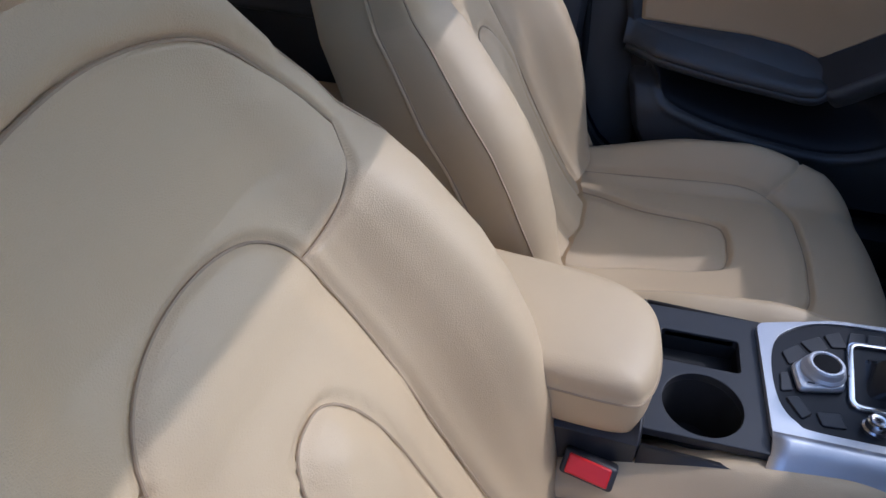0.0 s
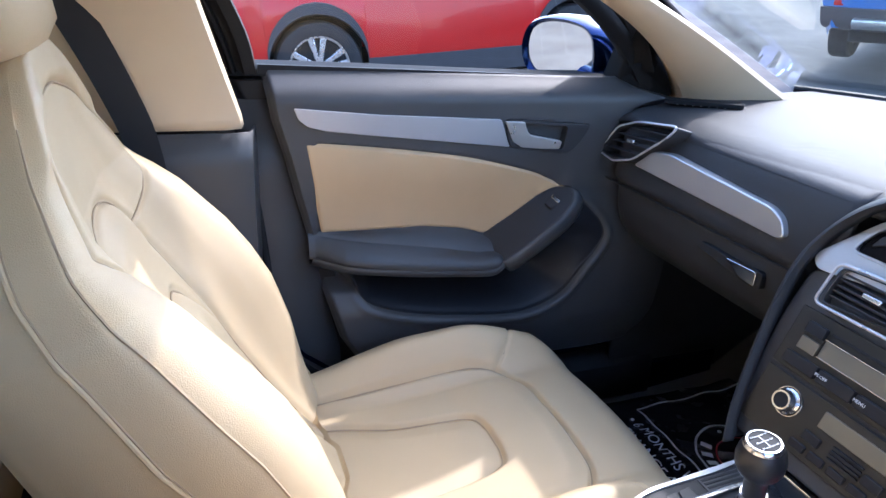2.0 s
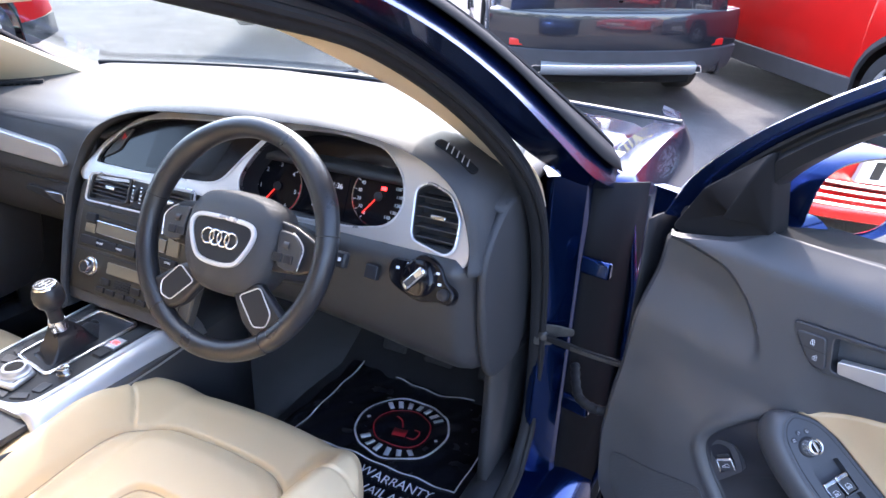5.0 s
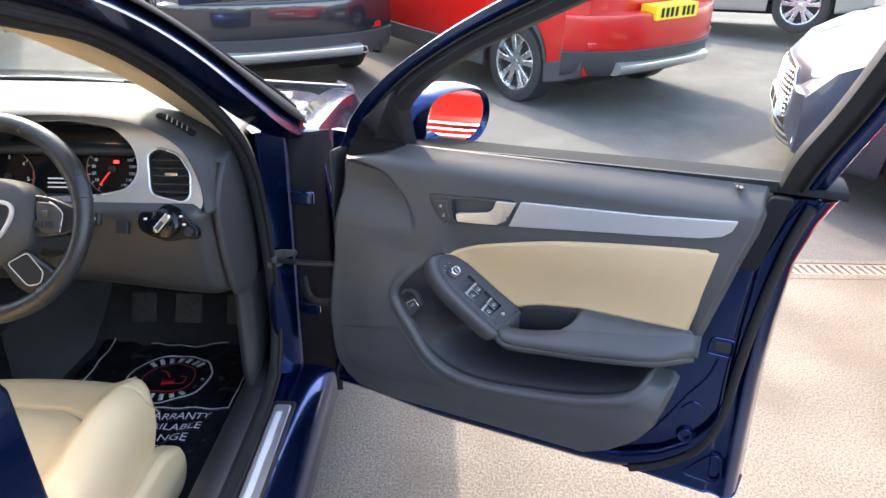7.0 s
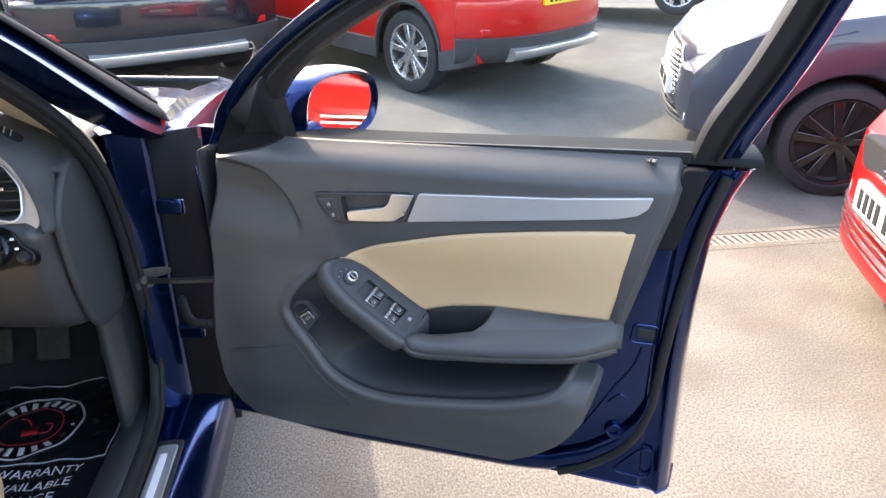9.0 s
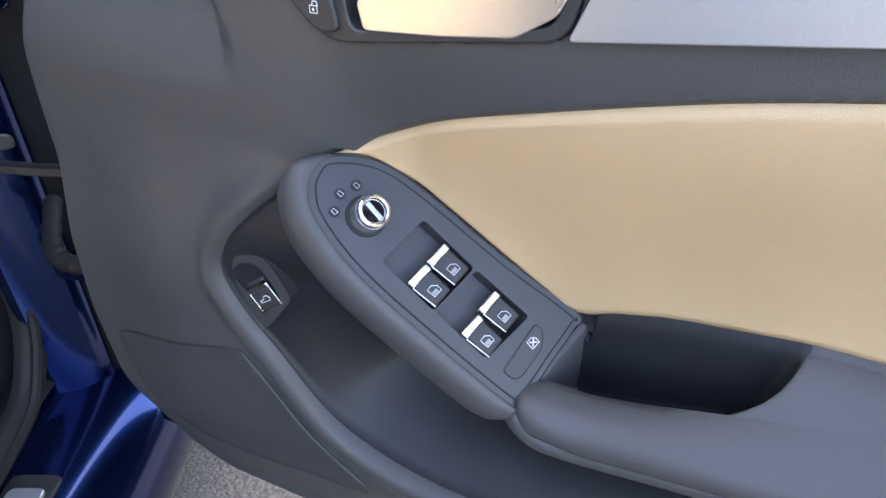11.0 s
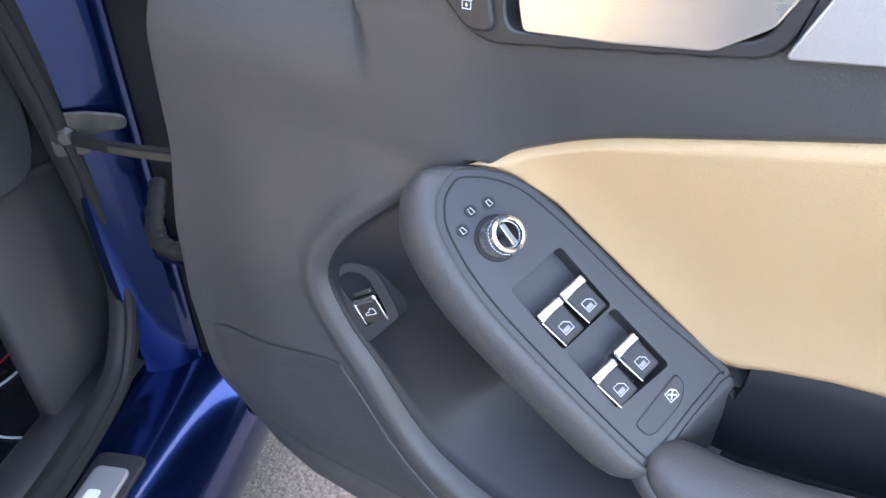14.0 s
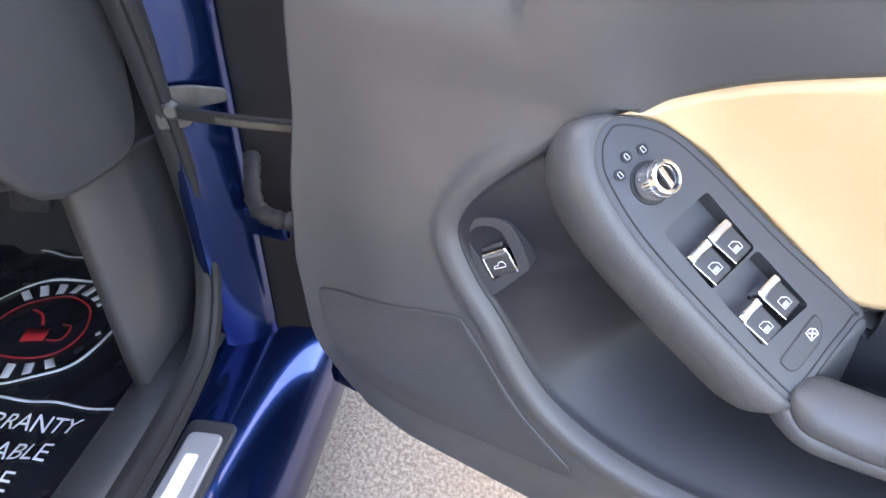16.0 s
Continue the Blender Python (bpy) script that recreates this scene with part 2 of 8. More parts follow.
def glow(name, color, power):
    m = material(name, color, 0.4)
    b = m.node_tree.nodes["Principled BSDF"]
    b.inputs["Emission Color"].default_value = (*color, 1)
    b.inputs["Emission Strength"].default_value = power
    return m


LEATHER = material("beige_leather", (0.60, 0.460, 0.276), 0.44, var=0.05, var_scale=5, bump=0.00013, bump_scale=520, bump_kind="cell", rough_var=0.06)
# seam thread, toned darker to carry the shade of the seam crevices
SHADED_THREAD = material("tan_thread_with_crevice_shade", (0.40, 0.30, 0.19), 0.7, bump=0.0003, bump_scale=2500)
CLOTHTRIM = material("beige_door_leatherette", (0.54, 0.385, 0.225), 0.5, var=0.05, var_scale=6, bump=0.00016, bump_scale=850, bump_kind="cell")
CREAM = material("cream_pillar_plastic", (0.62, 0.49, 0.33), 0.6, var=0.03, bump=0.00015, bump_scale=1500)
SOFT = material("black_soft_plastic", (0.058, 0.059, 0.062), 0.42, var=0.08, var_scale=6, bump=0.0003, bump_scale=900, rough_var=0.05, spec=0.45)
PAD = material("black_dash_pad", (0.036, 0.037, 0.040), 0.52, var=0.08, var_scale=6, bump=0.00016, bump_scale=800, bump_kind="cell", spec=0.40)
# door bin plastic; its dark tone also paints the pull cup's shade
BIN_SHADE = material("black_bin_plastic_with_shade", (0.013, 0.0145, 0.019), 0.45, spec=0.35, var=0.06, bump=0.00012, bump_scale=1600, rough_var=0.05)
SWITCHPLATE = material("charcoal_switch_plate", (0.036, 0.038, 0.043), 0.42, var=0.05, bump=0.00008, bump_scale=2400, rough_var=0.04)
HARD = material("black_hard_plastic", (0.030, 0.031, 0.034), 0.42, var=0.06, bump=0.0001, bump_scale=2200, rough_var=0.05)
PANEL = material("satin_black_panel", (0.018, 0.019, 0.022), 0.42, spec=0.3, var=0.05, rough_var=0.05)
GLOSS = material("gloss_black_panel", (0.006, 0.006, 0.008), 0.10, spec=0.3)
SCREEN = material("dark_screen_glass", (0.003, 0.003, 0.004), 0.16, spec=0.25)
RECESS = material("matt_black_recess", (0.012, 0.013, 0.015), 0.7, var=0.1)
HIDE = material("black_leather", (0.015, 0.0155, 0.018), 0.3, var=0.1, bump=0.00006, bump_scale=700, bump_kind="cell", rough_var=0.03)
SILVER = material("satin_silver_trim", (0.60, 0.61, 0.63), 0.36, metal=0.75, var=0.03, fine=0.12, fine_scale=1600, bump=0.00006, bump_scale=1800)
CHROME = material("satin_chrome", (0.80, 0.80, 0.80), 0.2, metal=1.0, rough_var=0.04)
BRIGHT = material("bright_chrome", (0.66, 0.66, 0.67), 0.16, metal=1.0, rough_var=0.05)
BLUE = material("blue_metallic_paint", (0.0014, 0.019, 0.092), 0.20, metal=0.90, coat=0.45, flakes=0.25, var=0.05)
RUBBER = material("black_rubber_seal", (0.016, 0.016, 0.017), 0.55, spec=0.22, var=0.15, bump=0.0002, bump_scale=600, rough_var=0.08)
CARPET = material("black_carpet", (0.014, 0.014, 0.016), 0.95, var=0.25, var_scale=30, bump=0.002, bump_scale=700, sheen=0.2)
MATFILM = material("black_plastic_floor_mat", (0.012, 0.013, 0.017), 0.22, var=0.1, bump=0.004, bump_scale=14, rough_var=0.08)
PRINT = material("white_print", (0.75, 0.76, 0.78), 0.5, var=0.05)
PRINTGREY = material("grey_print", (0.30, 0.31, 0.33), 0.5, var=0.05)
RIM = material("satin_silver_rim", (0.66, 0.67, 0.69), 0.30, metal=0.55, var=0.03, rough_var=0.04)
PRINTRED = material("red_print", (0.55, 0.02, 0.03), 0.5, var=0.05)
REDBTN = material("red_plastic", (0.70, 0.02, 0.02), 0.35, var=0.05)
HANDLE = material("satin_handle_silver", (0.72, 0.71, 0.68), 0.30, metal=0.85, var=0.03, rough_var=0.04)
GLASS = glass("clear_glass")
MIRROR = material("mirror_glass", (0.9, 0.92, 0.94), 0.01, metal=1.0)
NEEDLE = glow("red_needle", (0.9, 0.03, 0.02), 0.2)
LAMP = glow("red_warning_lamp", (1.0, 0.02, 0.02), 1.2)
DISPLAY = glow("white_display", (0.35, 0.37, 0.42), 0.1)

# ---- ground ----
CONCRETE = material("exposed_concrete", (0.215, 0.194, 0.162), 0.9, spec=0.15, var=0.24, var_scale=1.7, fine=0.74, fine_scale=165, stretch=(1.0, 0.7, 1.0), bump=0.004, bump_scale=180, dirt=0.6, dirt_color=(0.125, 0.104, 0.079))
ASPHALT = material("worn_asphalt", (0.14, 0.137, 0.13), 0.92, spec=0.12, var=0.18, var_scale=0.8, fine=0.5, fine_scale=140, bump=0.004, bump_scale=160, dirt=0.3, dirt_color=(0.22, 0.21, 0.19))
GRIT = material("drain_iron", (0.22, 0.19, 0.16), 0.8, var=0.3, var_scale=9, bump=0.002, bump_scale=120)


def rise(y):
    return max(0.0, 0.1 * (min(y, 9.0) - 1.95))


ys = V([-400, -60, -12, -4, 0, 1.72])
P = np.stack([np.stack([V([x, y, 0.0]) for y in ys]) for x in (-400, -40, -8, 0, 8, 40, 400)])
tagged(sheet("ground", P, CONCRETE), "pale worn concrete forecourt with exposed aggregate", "ground", kind="structure")
ys = V([1.95, 3, 5, 9, 20, 60, 400])
P = np.stack([np.stack([V([x, y, rise(y)]) for y in ys]) for x in (-400, -40, -8, 0, 8, 40, 400)])
tagged(sheet("road", P, ASPHALT), "grey worn asphalt yard rising gently beyond the drain", "ground", kind="structure")
# drain channel between the two, with its grating
drain = group_of("drain_channel", (3.5, 1.84, 0), "rusty slotted iron drain grating set in the ground", "drain")
box("channel_bed", WORLD, -12, 12, 1.72, 1.95, -0.06, -0.045, RECESS, drain)
box("kerb_strip", WORLD, -12, 12, 1.72, 1.775, -0.05, 0.002, CONCRETE, drain)
box("kerb_strip", WORLD, -12, 12, 1.905, 1.95, -0.05, 0.002, CONCRETE, drain)
box("rail", WORLD, -12, 12, 1.775, 1.79, -0.04, -0.002, GRIT, drain)
box("rail", WORLD, -12, 12, 1.89, 1.905, -0.04, -0.002, GRIT, drain)
bar = box("bar", WORLD, 2.0, 2.022, 1.79, 1.89, -0.03, -0.003, GRIT, drain, bevel=0)
for i in range(1, 90):
    b2 = new("bar", bar.data)
    b2.parent, b2.matrix_parent_inverse = drain, bar.matrix_parent_inverse
    b2.location = (i * 0.04, 0, 0)
# far green hedge and trees behind the yard, which the door mirrors show
rng = np.random.default_rng(7)
HEDGE = material("hedge_leaf", (0.075, 0.10, 0.035), 0.7, var=0.5, var_scale=0.6, fine=0.5, fine_scale=5)
n = 9000
cx = rng.uniform(-34, 26, n)
top = 2.6 + 1.3 * np.sin(cx * 0.55 + 1.3) * np.sin(cx * 0.21) + 0.7 * np.sin(cx * 1.7)
cz = top * rng.uniform(0, 1, n) ** 0.7
cy = -17 + 0.05 * cx + rng.normal(0, 0.8, n) * (1 - 0.5 * cz / 4.5)
c = np.stack((cx, cy, cz), 1)
a, b = rng.normal(0, 1, (n, 3)), rng.normal(0, 1, (n, 3))
a *= (0.26 / np.linalg.norm(a, axis=1))[:, None]
b *= (0.20 / np.linalg.norm(b, axis=1))[:, None]
vs = np.stack((c - a, c - b * 0.6, c + a, c + b), 1).reshape(-1, 3)
vs[:, 2] = np.maximum(vs[:, 2], 0.0)
tagged(raw("hedge", vs, [(4 * i, 4 * i + 1, 4 * i + 2, 4 * i + 3) for i in range(n)], HEDGE), "uneven green hedge with trees along the far yard edge", "hedge", kind="stuff")

# ---- the car's own body: x to its right, y ahead, z up ----
TRIMBLACK = material("matt_black_trim", (0.012, 0.012, 0.013), 0.75, var=0.1, spec=0.12)
HEAD = material("cream_headlining", (0.62, 0.54, 0.42), 0.9, var=0.04, bump=0.0004, bump_scale=900)
body = group_of("car_body", (0, 0.5, 0), "dark blue metallic saloon body shell with open driver's doorway", "car")


def mirrored(P):
    Q = V(P, float).copy()
    Q[..., 0] *= -1
    return Q


# floor, bulkhead, tunnel
P = V([[(x, y, z) for y, z in ((-1.6, 0.26), (-0.45, 0.23), (0.35, 0.215), (0.62, 0.245), (0.86, 0.42), (0.95, 0.62), (0.98, 0.93))] for x in (-0.74, -0.2, 0.2, 0.74)])
sheet("floor_pan", P, CARPET, body, "black carpeted floor and bulkhead", thick=0.02)
ring = [(-0.13, 0.2), (-0.12, 0.36), (-0.09, 0.43), (0.09, 0.43), (0.12, 0.36), (0.13, 0.2)]
P = V([[(x * (1 + 0.3 * step(0.4, 0.8, y)), y, z) for x, z in ring] for y in np.linspace(-1.4, 0.9, 12)])
sheet("tunnel", P, CARPET, body, "carpeted transmission tunnel", thick=0.01)
# side sills with aluminium scuff plates
SILL = [(0.70, 0.22), (0.70, 0.30), (0.72, 0.315), (0.755, 0.318), (0.775, 0.305), (0.79, 0.302), (0.84, 0.300), (0.865, 0.285), (0.895, 0.26), (0.905, 0.20), (0.89, 0.15), (0.80, 0.14)]
for sgn, nm in ((1, "driver"), (-1, "passenger")):
    yy = np.linspace(-1.5, 0.62, 14)
    P = V([[(sgn * x, y, z) for x, z in SILL] for y in yy])
    sheet("sill", P, BLUE, body, "glossy dark blue door sill", wrap_m=True, caps=True, flip=sgn < 0, sharp=50)
    # sill trim in the darker plastic, its tone standing in for footwell shade
    P = V([[(sgn * x, y, z + 0.004) for x, z in [(0.69, 0.22), (0.695, 0.31), (0.72, 0.328), (0.75, 0.33), (0.772, 0.318)]] for y in np.linspace(-1.45, 0.42, 12)])
    sheet("sill_trim", P, HARD, body, "black plastic sill trim", thick=0.004)
    plate = box("scuff_plate", WORLD, *sorted((sgn * 0.787, sgn * 0.828)), -0.62, 0.265, 0.303, 0.3085, SILVER, body, "brushed aluminium scuff plate", bevel=0.002, r=0.01)
    box("scuff_base", WORLD, *sorted((sgn * 0.778, sgn * 0.836)), -0.66, 0.285, 0.298, 0.3045, HARD, body, bevel=0.002, r=0.012)
    if sgn > 0:
        box("scuff_inlay", WORLD, 0.797, 0.812, -0.3, 0.235, 0.308, 0.3095, PRINT, plate, bevel=0.0005, r=0.004)

# A pillars, roof rails and roof
pil_in = [(0.738, 0.345, 0.885), (0.722, 0.325, 0.94), (0.690, 0.265, 1.0), (0.652, 0.14, 1.085), (0.618, -0.01, 1.155), (0.598, -0.12, 1.2), (0.575, -0.26, 1.235), (0.555, -0.5, 1.265), (0.55, -0.8, 1.27), (0.56, -1.2, 1.25)]
for sgn in (1, -1):
    c = smooth_line(pil_in, 40)
    c[:, 0] *= sgn
    # cream inner cover: broad towards the windscreen
    edge = smooth_line([(0.615, 0.540, 0.955), (0.608, 0.430, 1.006), (0.592, 0.290, 1.070), (0.578, 0.15, 1.128), (0.562, 0.0, 1.184), (0.546, -0.12, 1.224), (0.530, -0.26, 1.257), (0.515, -0.5, 1.278), (0.51, -0.8, 1.28), (0.52, -1.2, 1.26)], 40)
    edge[:, 0] *= sgn
    c = c + V([sgn * -0.014, 0.032, 0.0])
    edge = edge + V([sgn * -0.010, 0.028, -0.004])
    out_ = V([sgn * -0.55, -0.2, -0.35])
    P = np.stack([c * (1 - f) + edge * f + out_ * o for f, o in ((-0.10, -0.05), (-0.02, -0.01), (0.04, 0.012), (0.25, 0.022), (0.55, 0.024), (0.82, 0.016), (0.97, 0.006), (1.0, -0.012), (0.9, -0.03))], 1)
    sheet("pillar_cover", P, CREAM, body, "cream plastic pillar cover", thick=0.003, flip=sgn < 0)
    # rubber door seal round the opening
    s = smooth_line([(0.645, -0.185, 1.222), (0.662, -0.03, 1.185), (0.694, 0.13, 1.105), (0.735, 0.26, 1.0), (0.757, 0.335, 0.9), (0.762, 0.385, 0.77), (0.764, 0.415, 0.6), (0.764, 0.425, 0.45), (0.764, 0.39, 0.365), (0.766, 0.32, 0.328), (0.768, 0.1, 0.318), (0.768, -0.5, 0.32)], 60)
    s = np.vstack(([(0.622, -0.5, 1.285), (0.628, -0.35, 1.255)], s))
    s[:, 0] *= sgn
    sweep("door_seal", s, smooth_line([(-0.015, -0.011), (0.013, -0.013), (0.017, 0.004), (0.004, 0.013), (-0.014, 0.011)], 12, True), RUBBER, body, "black rubber door seal", up=(sgn, 0, 0))
    # painted outer pillar and roof rail
    inner = smooth_line([(0.80, 0.47, 0.90), (0.775, 0.38, 0.955), (0.74, 0.27, 1.02), (0.70, 0.12, 1.12), (0.668, -0.04, 1.195), (0.65, -0.2, 1.237), (0.635, -0.45, 1.275), (0.63, -0.8, 1.29), (0.64, -1.3, 1.25)], 36)
    outer = smooth_line([(0.855, 0.47, 0.92), (0.838, 0.36, 0.965), (0.80, 0.26, 1.04), (0.76, 0.13, 1.13), (0.735, -0.02, 1.20), (0.71, -0.18, 1.25), (0.69, -0.45, 1.295), (0.685, -0.8, 1.31), (0.69, -1.3, 1.27)], 36)
    top = smooth_line([(0.80, 0.60, 0.965), (0.775, 0.48, 1.03), (0.735, 0.33, 1.11), (0.695, 0.17, 1.19), (0.66, 0.0, 1.255), (0.63, -0.18, 1.305), (0.61, -0.45, 1.345), (0.60, -0.8, 1.36), (0.61, -1.3, 1.32)], 36)
    back = smooth_line([(0.76, 0.58, 0.95), (0.735, 0.45, 1.01), (0.70, 0.3, 1.09), (0.66, 0.14, 1.165), (0.63, -0.02, 1.225), (0.60, -0.2, 1.275), (0.585, -0.45, 1.31), (0.58, -0.8, 1.325), (0.59, -1.3, 1.29)], 36)
    P = np.stack((inner, outer, (outer * 0.6 + top * 0.4) + V([0.012, 0, 0.008]), top, back), 1)
    P[..., 0] *= sgn
    sheet("pillar", P, BLUE, body, "dark blue painted windscreen pillar", wrap_m=True, caps=True, flip=sgn < 0, sharp=50)
    # added matt black sheet that keeps the pillar's top from mirroring the sky
    P = np.stack((outer * 0.72 + top * 0.28 + V([0.017, 0.002, 0.008]), outer * 0.45 + top * 0.55 + V([0.015, 0.003, 0.012]), top + V([0.004, 0.004, 0.005]), top * 0.6 + back * 0.4 + V([0.0, 0.004, 0.005])), 1)
    P[..., 0] *= sgn
    sheet("pillar_glare_cover", P, TRIMBLACK, body, "added matt black sheet hiding the pillar's sky glare", thick=0.002, flip=sgn < 0)
    # dark trim strip along the top of the pillar
    tp = top + V([0.004, -0.012, 0.004])
    tp[:, 0] *= sgn
    sweep("drip_strip", tp, smooth_line([(-0.014, -0.005), (0.014, -0.005), (0.012, 0.005), (-0.012, 0.005)], 10, True), TRIMBLACK, body, "black roof gutter strip", up=(0, 0, 1))
    # hinge pillar below the windscreen
    P = V([[(sgn * x, y, z) for x, y in ((0.765, 0.40 - 0.02 * (z > 0.85)), (0.795, 0.414), (0.822, 0.438), (0.828, 0.62), (0.74, 0.62), (0.745, 0.42))] for z in (0.17, 0.3, 0.5, 0.7, 0.86, 0.95)])
    sheet("hinge_pillar", P, BLUE, body, "dark blue hinge pillar", wrap_m=True, caps=True, flip=sgn > 0, sharp=45, bevel=0.008)
    # added black sheet that stands in for the shade of the hinge gap
    P = V([[(sgn * x, y, z) for x, y in ((0.815, 0.455), (0.835, 0.462), (0.87, 0.485), (0.905, 0.515))] for z in (0.20, 0.5, 0.8, 0.93)])
    sheet("hinge_gap_shade", P, TRIMBLACK, body, "added black sheet for the shade in the hinge gap", thick=0.006)
    sweep("seal_lip", s + V([sgn * 0.013, -0.011, 0.0]), ellipse(0, 0, 0.0065, 0.0065, 8), RUBBER, body, "outer lip of the door seal", up=(sgn, 0, 0))
    # centre pillar
    P = V([[(sgn * x, y - 0.10 * step(0.9, 1.3, z), z) for x, y in ((0.72 - w, -0.60), (0.80 - w, -0.585), (0.835 - w, -0.60), (0.835 - w, -0.72), (0.73 - w, -0.76), (0.72 - w, -0.70))] for z in (0.3, 0.5, 0.75, 0.95, 1.1, 1.25, 1.31) for w in (0.42 * max(0, z - 0.92),)])
    sheet("centre_pillar", P, BLUE if sgn > 0 else RUBBER, body, "dark blue centre pillar" if sgn > 0 else "black trimmed centre pillar", wrap_m=True, caps=True, flip=sgn > 0, sharp=45, bevel=0.006)
    # closed rear door skin and rear wing
    P = V([[(sgn * (x - 0.01 * (abs(y + 1.2) > 1.0)), y, z) for x, z in ((0.80, 0.94), (0.86, 0.93), (0.885, 0.88), (0.905, 0.72), (0.91, 0.55), (0.90, 0.35), (0.87, 0.2), (0.80, 0.2))] for y in (-0.725, -0.74, -1.0, -1.5, -2.0, -2.7, -2.85)])
    sheet("rear_side", P, BLUE, body, "dark blue rear door and wing", wrap_m=True, caps=True, flip=sgn > 0, sharp=60)
    P = V([[(sgn * (0.71 - 0.42 * max(0, z - 0.95)), y, z) for z in (0.3, 0.6, 0.96, 0.97)] for y in (-0.74, -1.1, -1.5)])
    sheet("rear_door_panel", P, SOFT, body, "black rear door lining", thick=0.02)
    P = V([[(sgn * 0.703, y, z) for z in (0.70, 0.76, 0.86)] for y in (-0.86, -1.05, -1.45)])
    sheet("rear_door_insert", P, CLOTHTRIM, body, "beige rear door insert", thick=0.006)
    box("rear_armrest", WORLD, *sorted((sgn * 0.64, sgn * 0.705)), -1.36, -0.95, 0.635, 0.69, SOFT, body, "black rear door armrest", bevel=0.015, seg=3)
    P = V([[(sgn * (0.80 - 0.45 * (z - 0.96)), y, z) for z in (0.955, 1.15, 1.29)] for y in (-0.76, -1.3)])
    g = sheet("rear_side_window", P, GLASS, body, "clear rear side window", thick=0.003)
    g.visible_shadow = False
    P = V([[(sgn * x, y, z) for x, z in ((0.58, 1.0), (0.70, 0.95), (0.86, 0.92), (0.70, 1.05), (0.6, 1.30))] for y in (-1.32, -1.6)])
    sheet("quarter_panel", P, BLUE, body, "dark blue quarter panel", thick=0.02)

# roof with a real thickness, headlining below
xs, ysr = np.linspace(-0.62, 0.62, 15), np.linspace(-1.75, -0.27, 16)
X, Y = np.meshgrid(xs, ysr, indexing="ij")
front = -0.27 - 0.08 * (X / 0.62) ** 2
Yr = ysr[0] + (Y - ysr[0]) / (ysr[-1] - ysr[0]) * (front - ysr[0])
Z = 1.42 - 0.055 * (X / 0.62) ** 2 - 0.075 * ((Yr + 0.85) / 0.75) ** 2
sheet("roof", np.stack((X, Yr, Z), -1), BLUE, body, "dark blue roof", thick=0.01)
Zh = 1.325 - 0.05 * (X / 0.6) ** 2 - 0.05 * ((Yr + 0.85) / 0.75) ** 2
sheet("headlining", np.stack((X * 0.95, Yr, Zh), -1), HEAD, body, "cream fabric headlining", thick=-0.01)
P = V([[(x, -0.27 - 0.08 * (x / 0.62) ** 2 + dy, z - 0.055 * (x / 0.62) ** 2) for dy, z in ((0.0, 1.358), (0.01, 1.33), (-0.02, 1.275), (-0.10, 1.27))] for x in np.linspace(-0.6, 0.6, 15)])
sheet("windscreen_header", P, CREAM, body, "cream windscreen header trim", thick=0.006)
# windscreen and rear window
u = np.linspace(-1, 1, 15)[:, None]
v = np.linspace(0, 1, 10)[None, :]
Pw = np.stack((u * (0.70 * (1 - v) + 0.60 * v), 0.95 - 0.30 * u ** 2 * (1 - v) - 0.08 * u ** 2 * v - 1.22 * v + 0 * u, 0.968 + 0.385 * v + 0.03 * np.sin(np.pi * v) - 0.03 * u ** 2 * v + 0 * u), -1)
ws = sheet("windscreen", Pw, GLASS, body, "clear curved windscreen", thick=0.004)
ws.visible_shadow = False
sweep("windscreen_base_seal", Pw[:, 0] + V([0, 0.0, 0.004]), ellipse(0, 0, 0.012, 0.008, 8), RUBBER, body, "black windscreen seal")
P = V([[(x, y, z) for y, z in ((-1.75, 1.34), (-2.25, 1.02))] for x in (-0.58, 0.58)])
rw = sheet("rear_window", P, GLASS, body, "clear rear window", thick=0.004)
rw.visible_shadow = False
P = V([[(x, y, z) for y, z in ((-2.2, 1.03), (-2.75, 1.0), (-2.85, 0.9), (-2.88, 0.4))] for x in (-0.8, -0.4, 0.4, 0.8)])
sheet("boot_lid", P, BLUE, body, "dark blue boot lid", thick=0.02)
P = V([[(x, y, z) for y, z in ((-1.75, 0.93), (-2.2, 0.97))] for x in (-0.7, 0.7)])
sheet("parcel_shelf", P, CREAM, body, "cream parcel shelf", thick=0.02)
# bonnet, wings, front
u = np.linspace(-1, 1, 23)[:, None]
v = np.linspace(0, 1, 16)[None, :]
hw = 0.80 - 0.10 * v ** 2
Zb = 0.952 - 0.13 * v - 0.10 * v ** 2.5 - 0.035 * u ** 2 + 0.012 * np.exp(-((np.abs(u) - 0.62) / 0.05) ** 2)
sheet("bonnet", np.stack((u * hw, 1.02 - 0.10 * u ** 2 + 1.02 * v - 0.12 * u ** 2 * v, Zb), -1), BLUE, body, "glossy blue bonnet", thick=0.012)
for sgn in (1, -1):
    P = V([[(sgn * (x - 0.10 * step(1.3, 2.1, y)), y, z - 0.10 * step(0.9, 2.1, y) * (z > 0.5)) for x, z in ((0.795, 0.918), (0.855, 0.90), (0.885, 0.85), (0.905, 0.72), (0.91, 0.5), (0.905, 0.3), (0.88, 0.2))] for y in np.linspace(0.50, 2.0, 12)])
    sheet("wing", P, BLUE, body, "glossy blue front wing", thick=0.012)
P = V([[(x, 2.02 - 0.18 * (x / 0.8) ** 2 + dy, z) for dy, z in ((-0.05, 0.75), (0.04, 0.68), (0.08, 0.5), (0.06, 0.25))] for x in np.linspace(-0.8, 0.8, 13)])
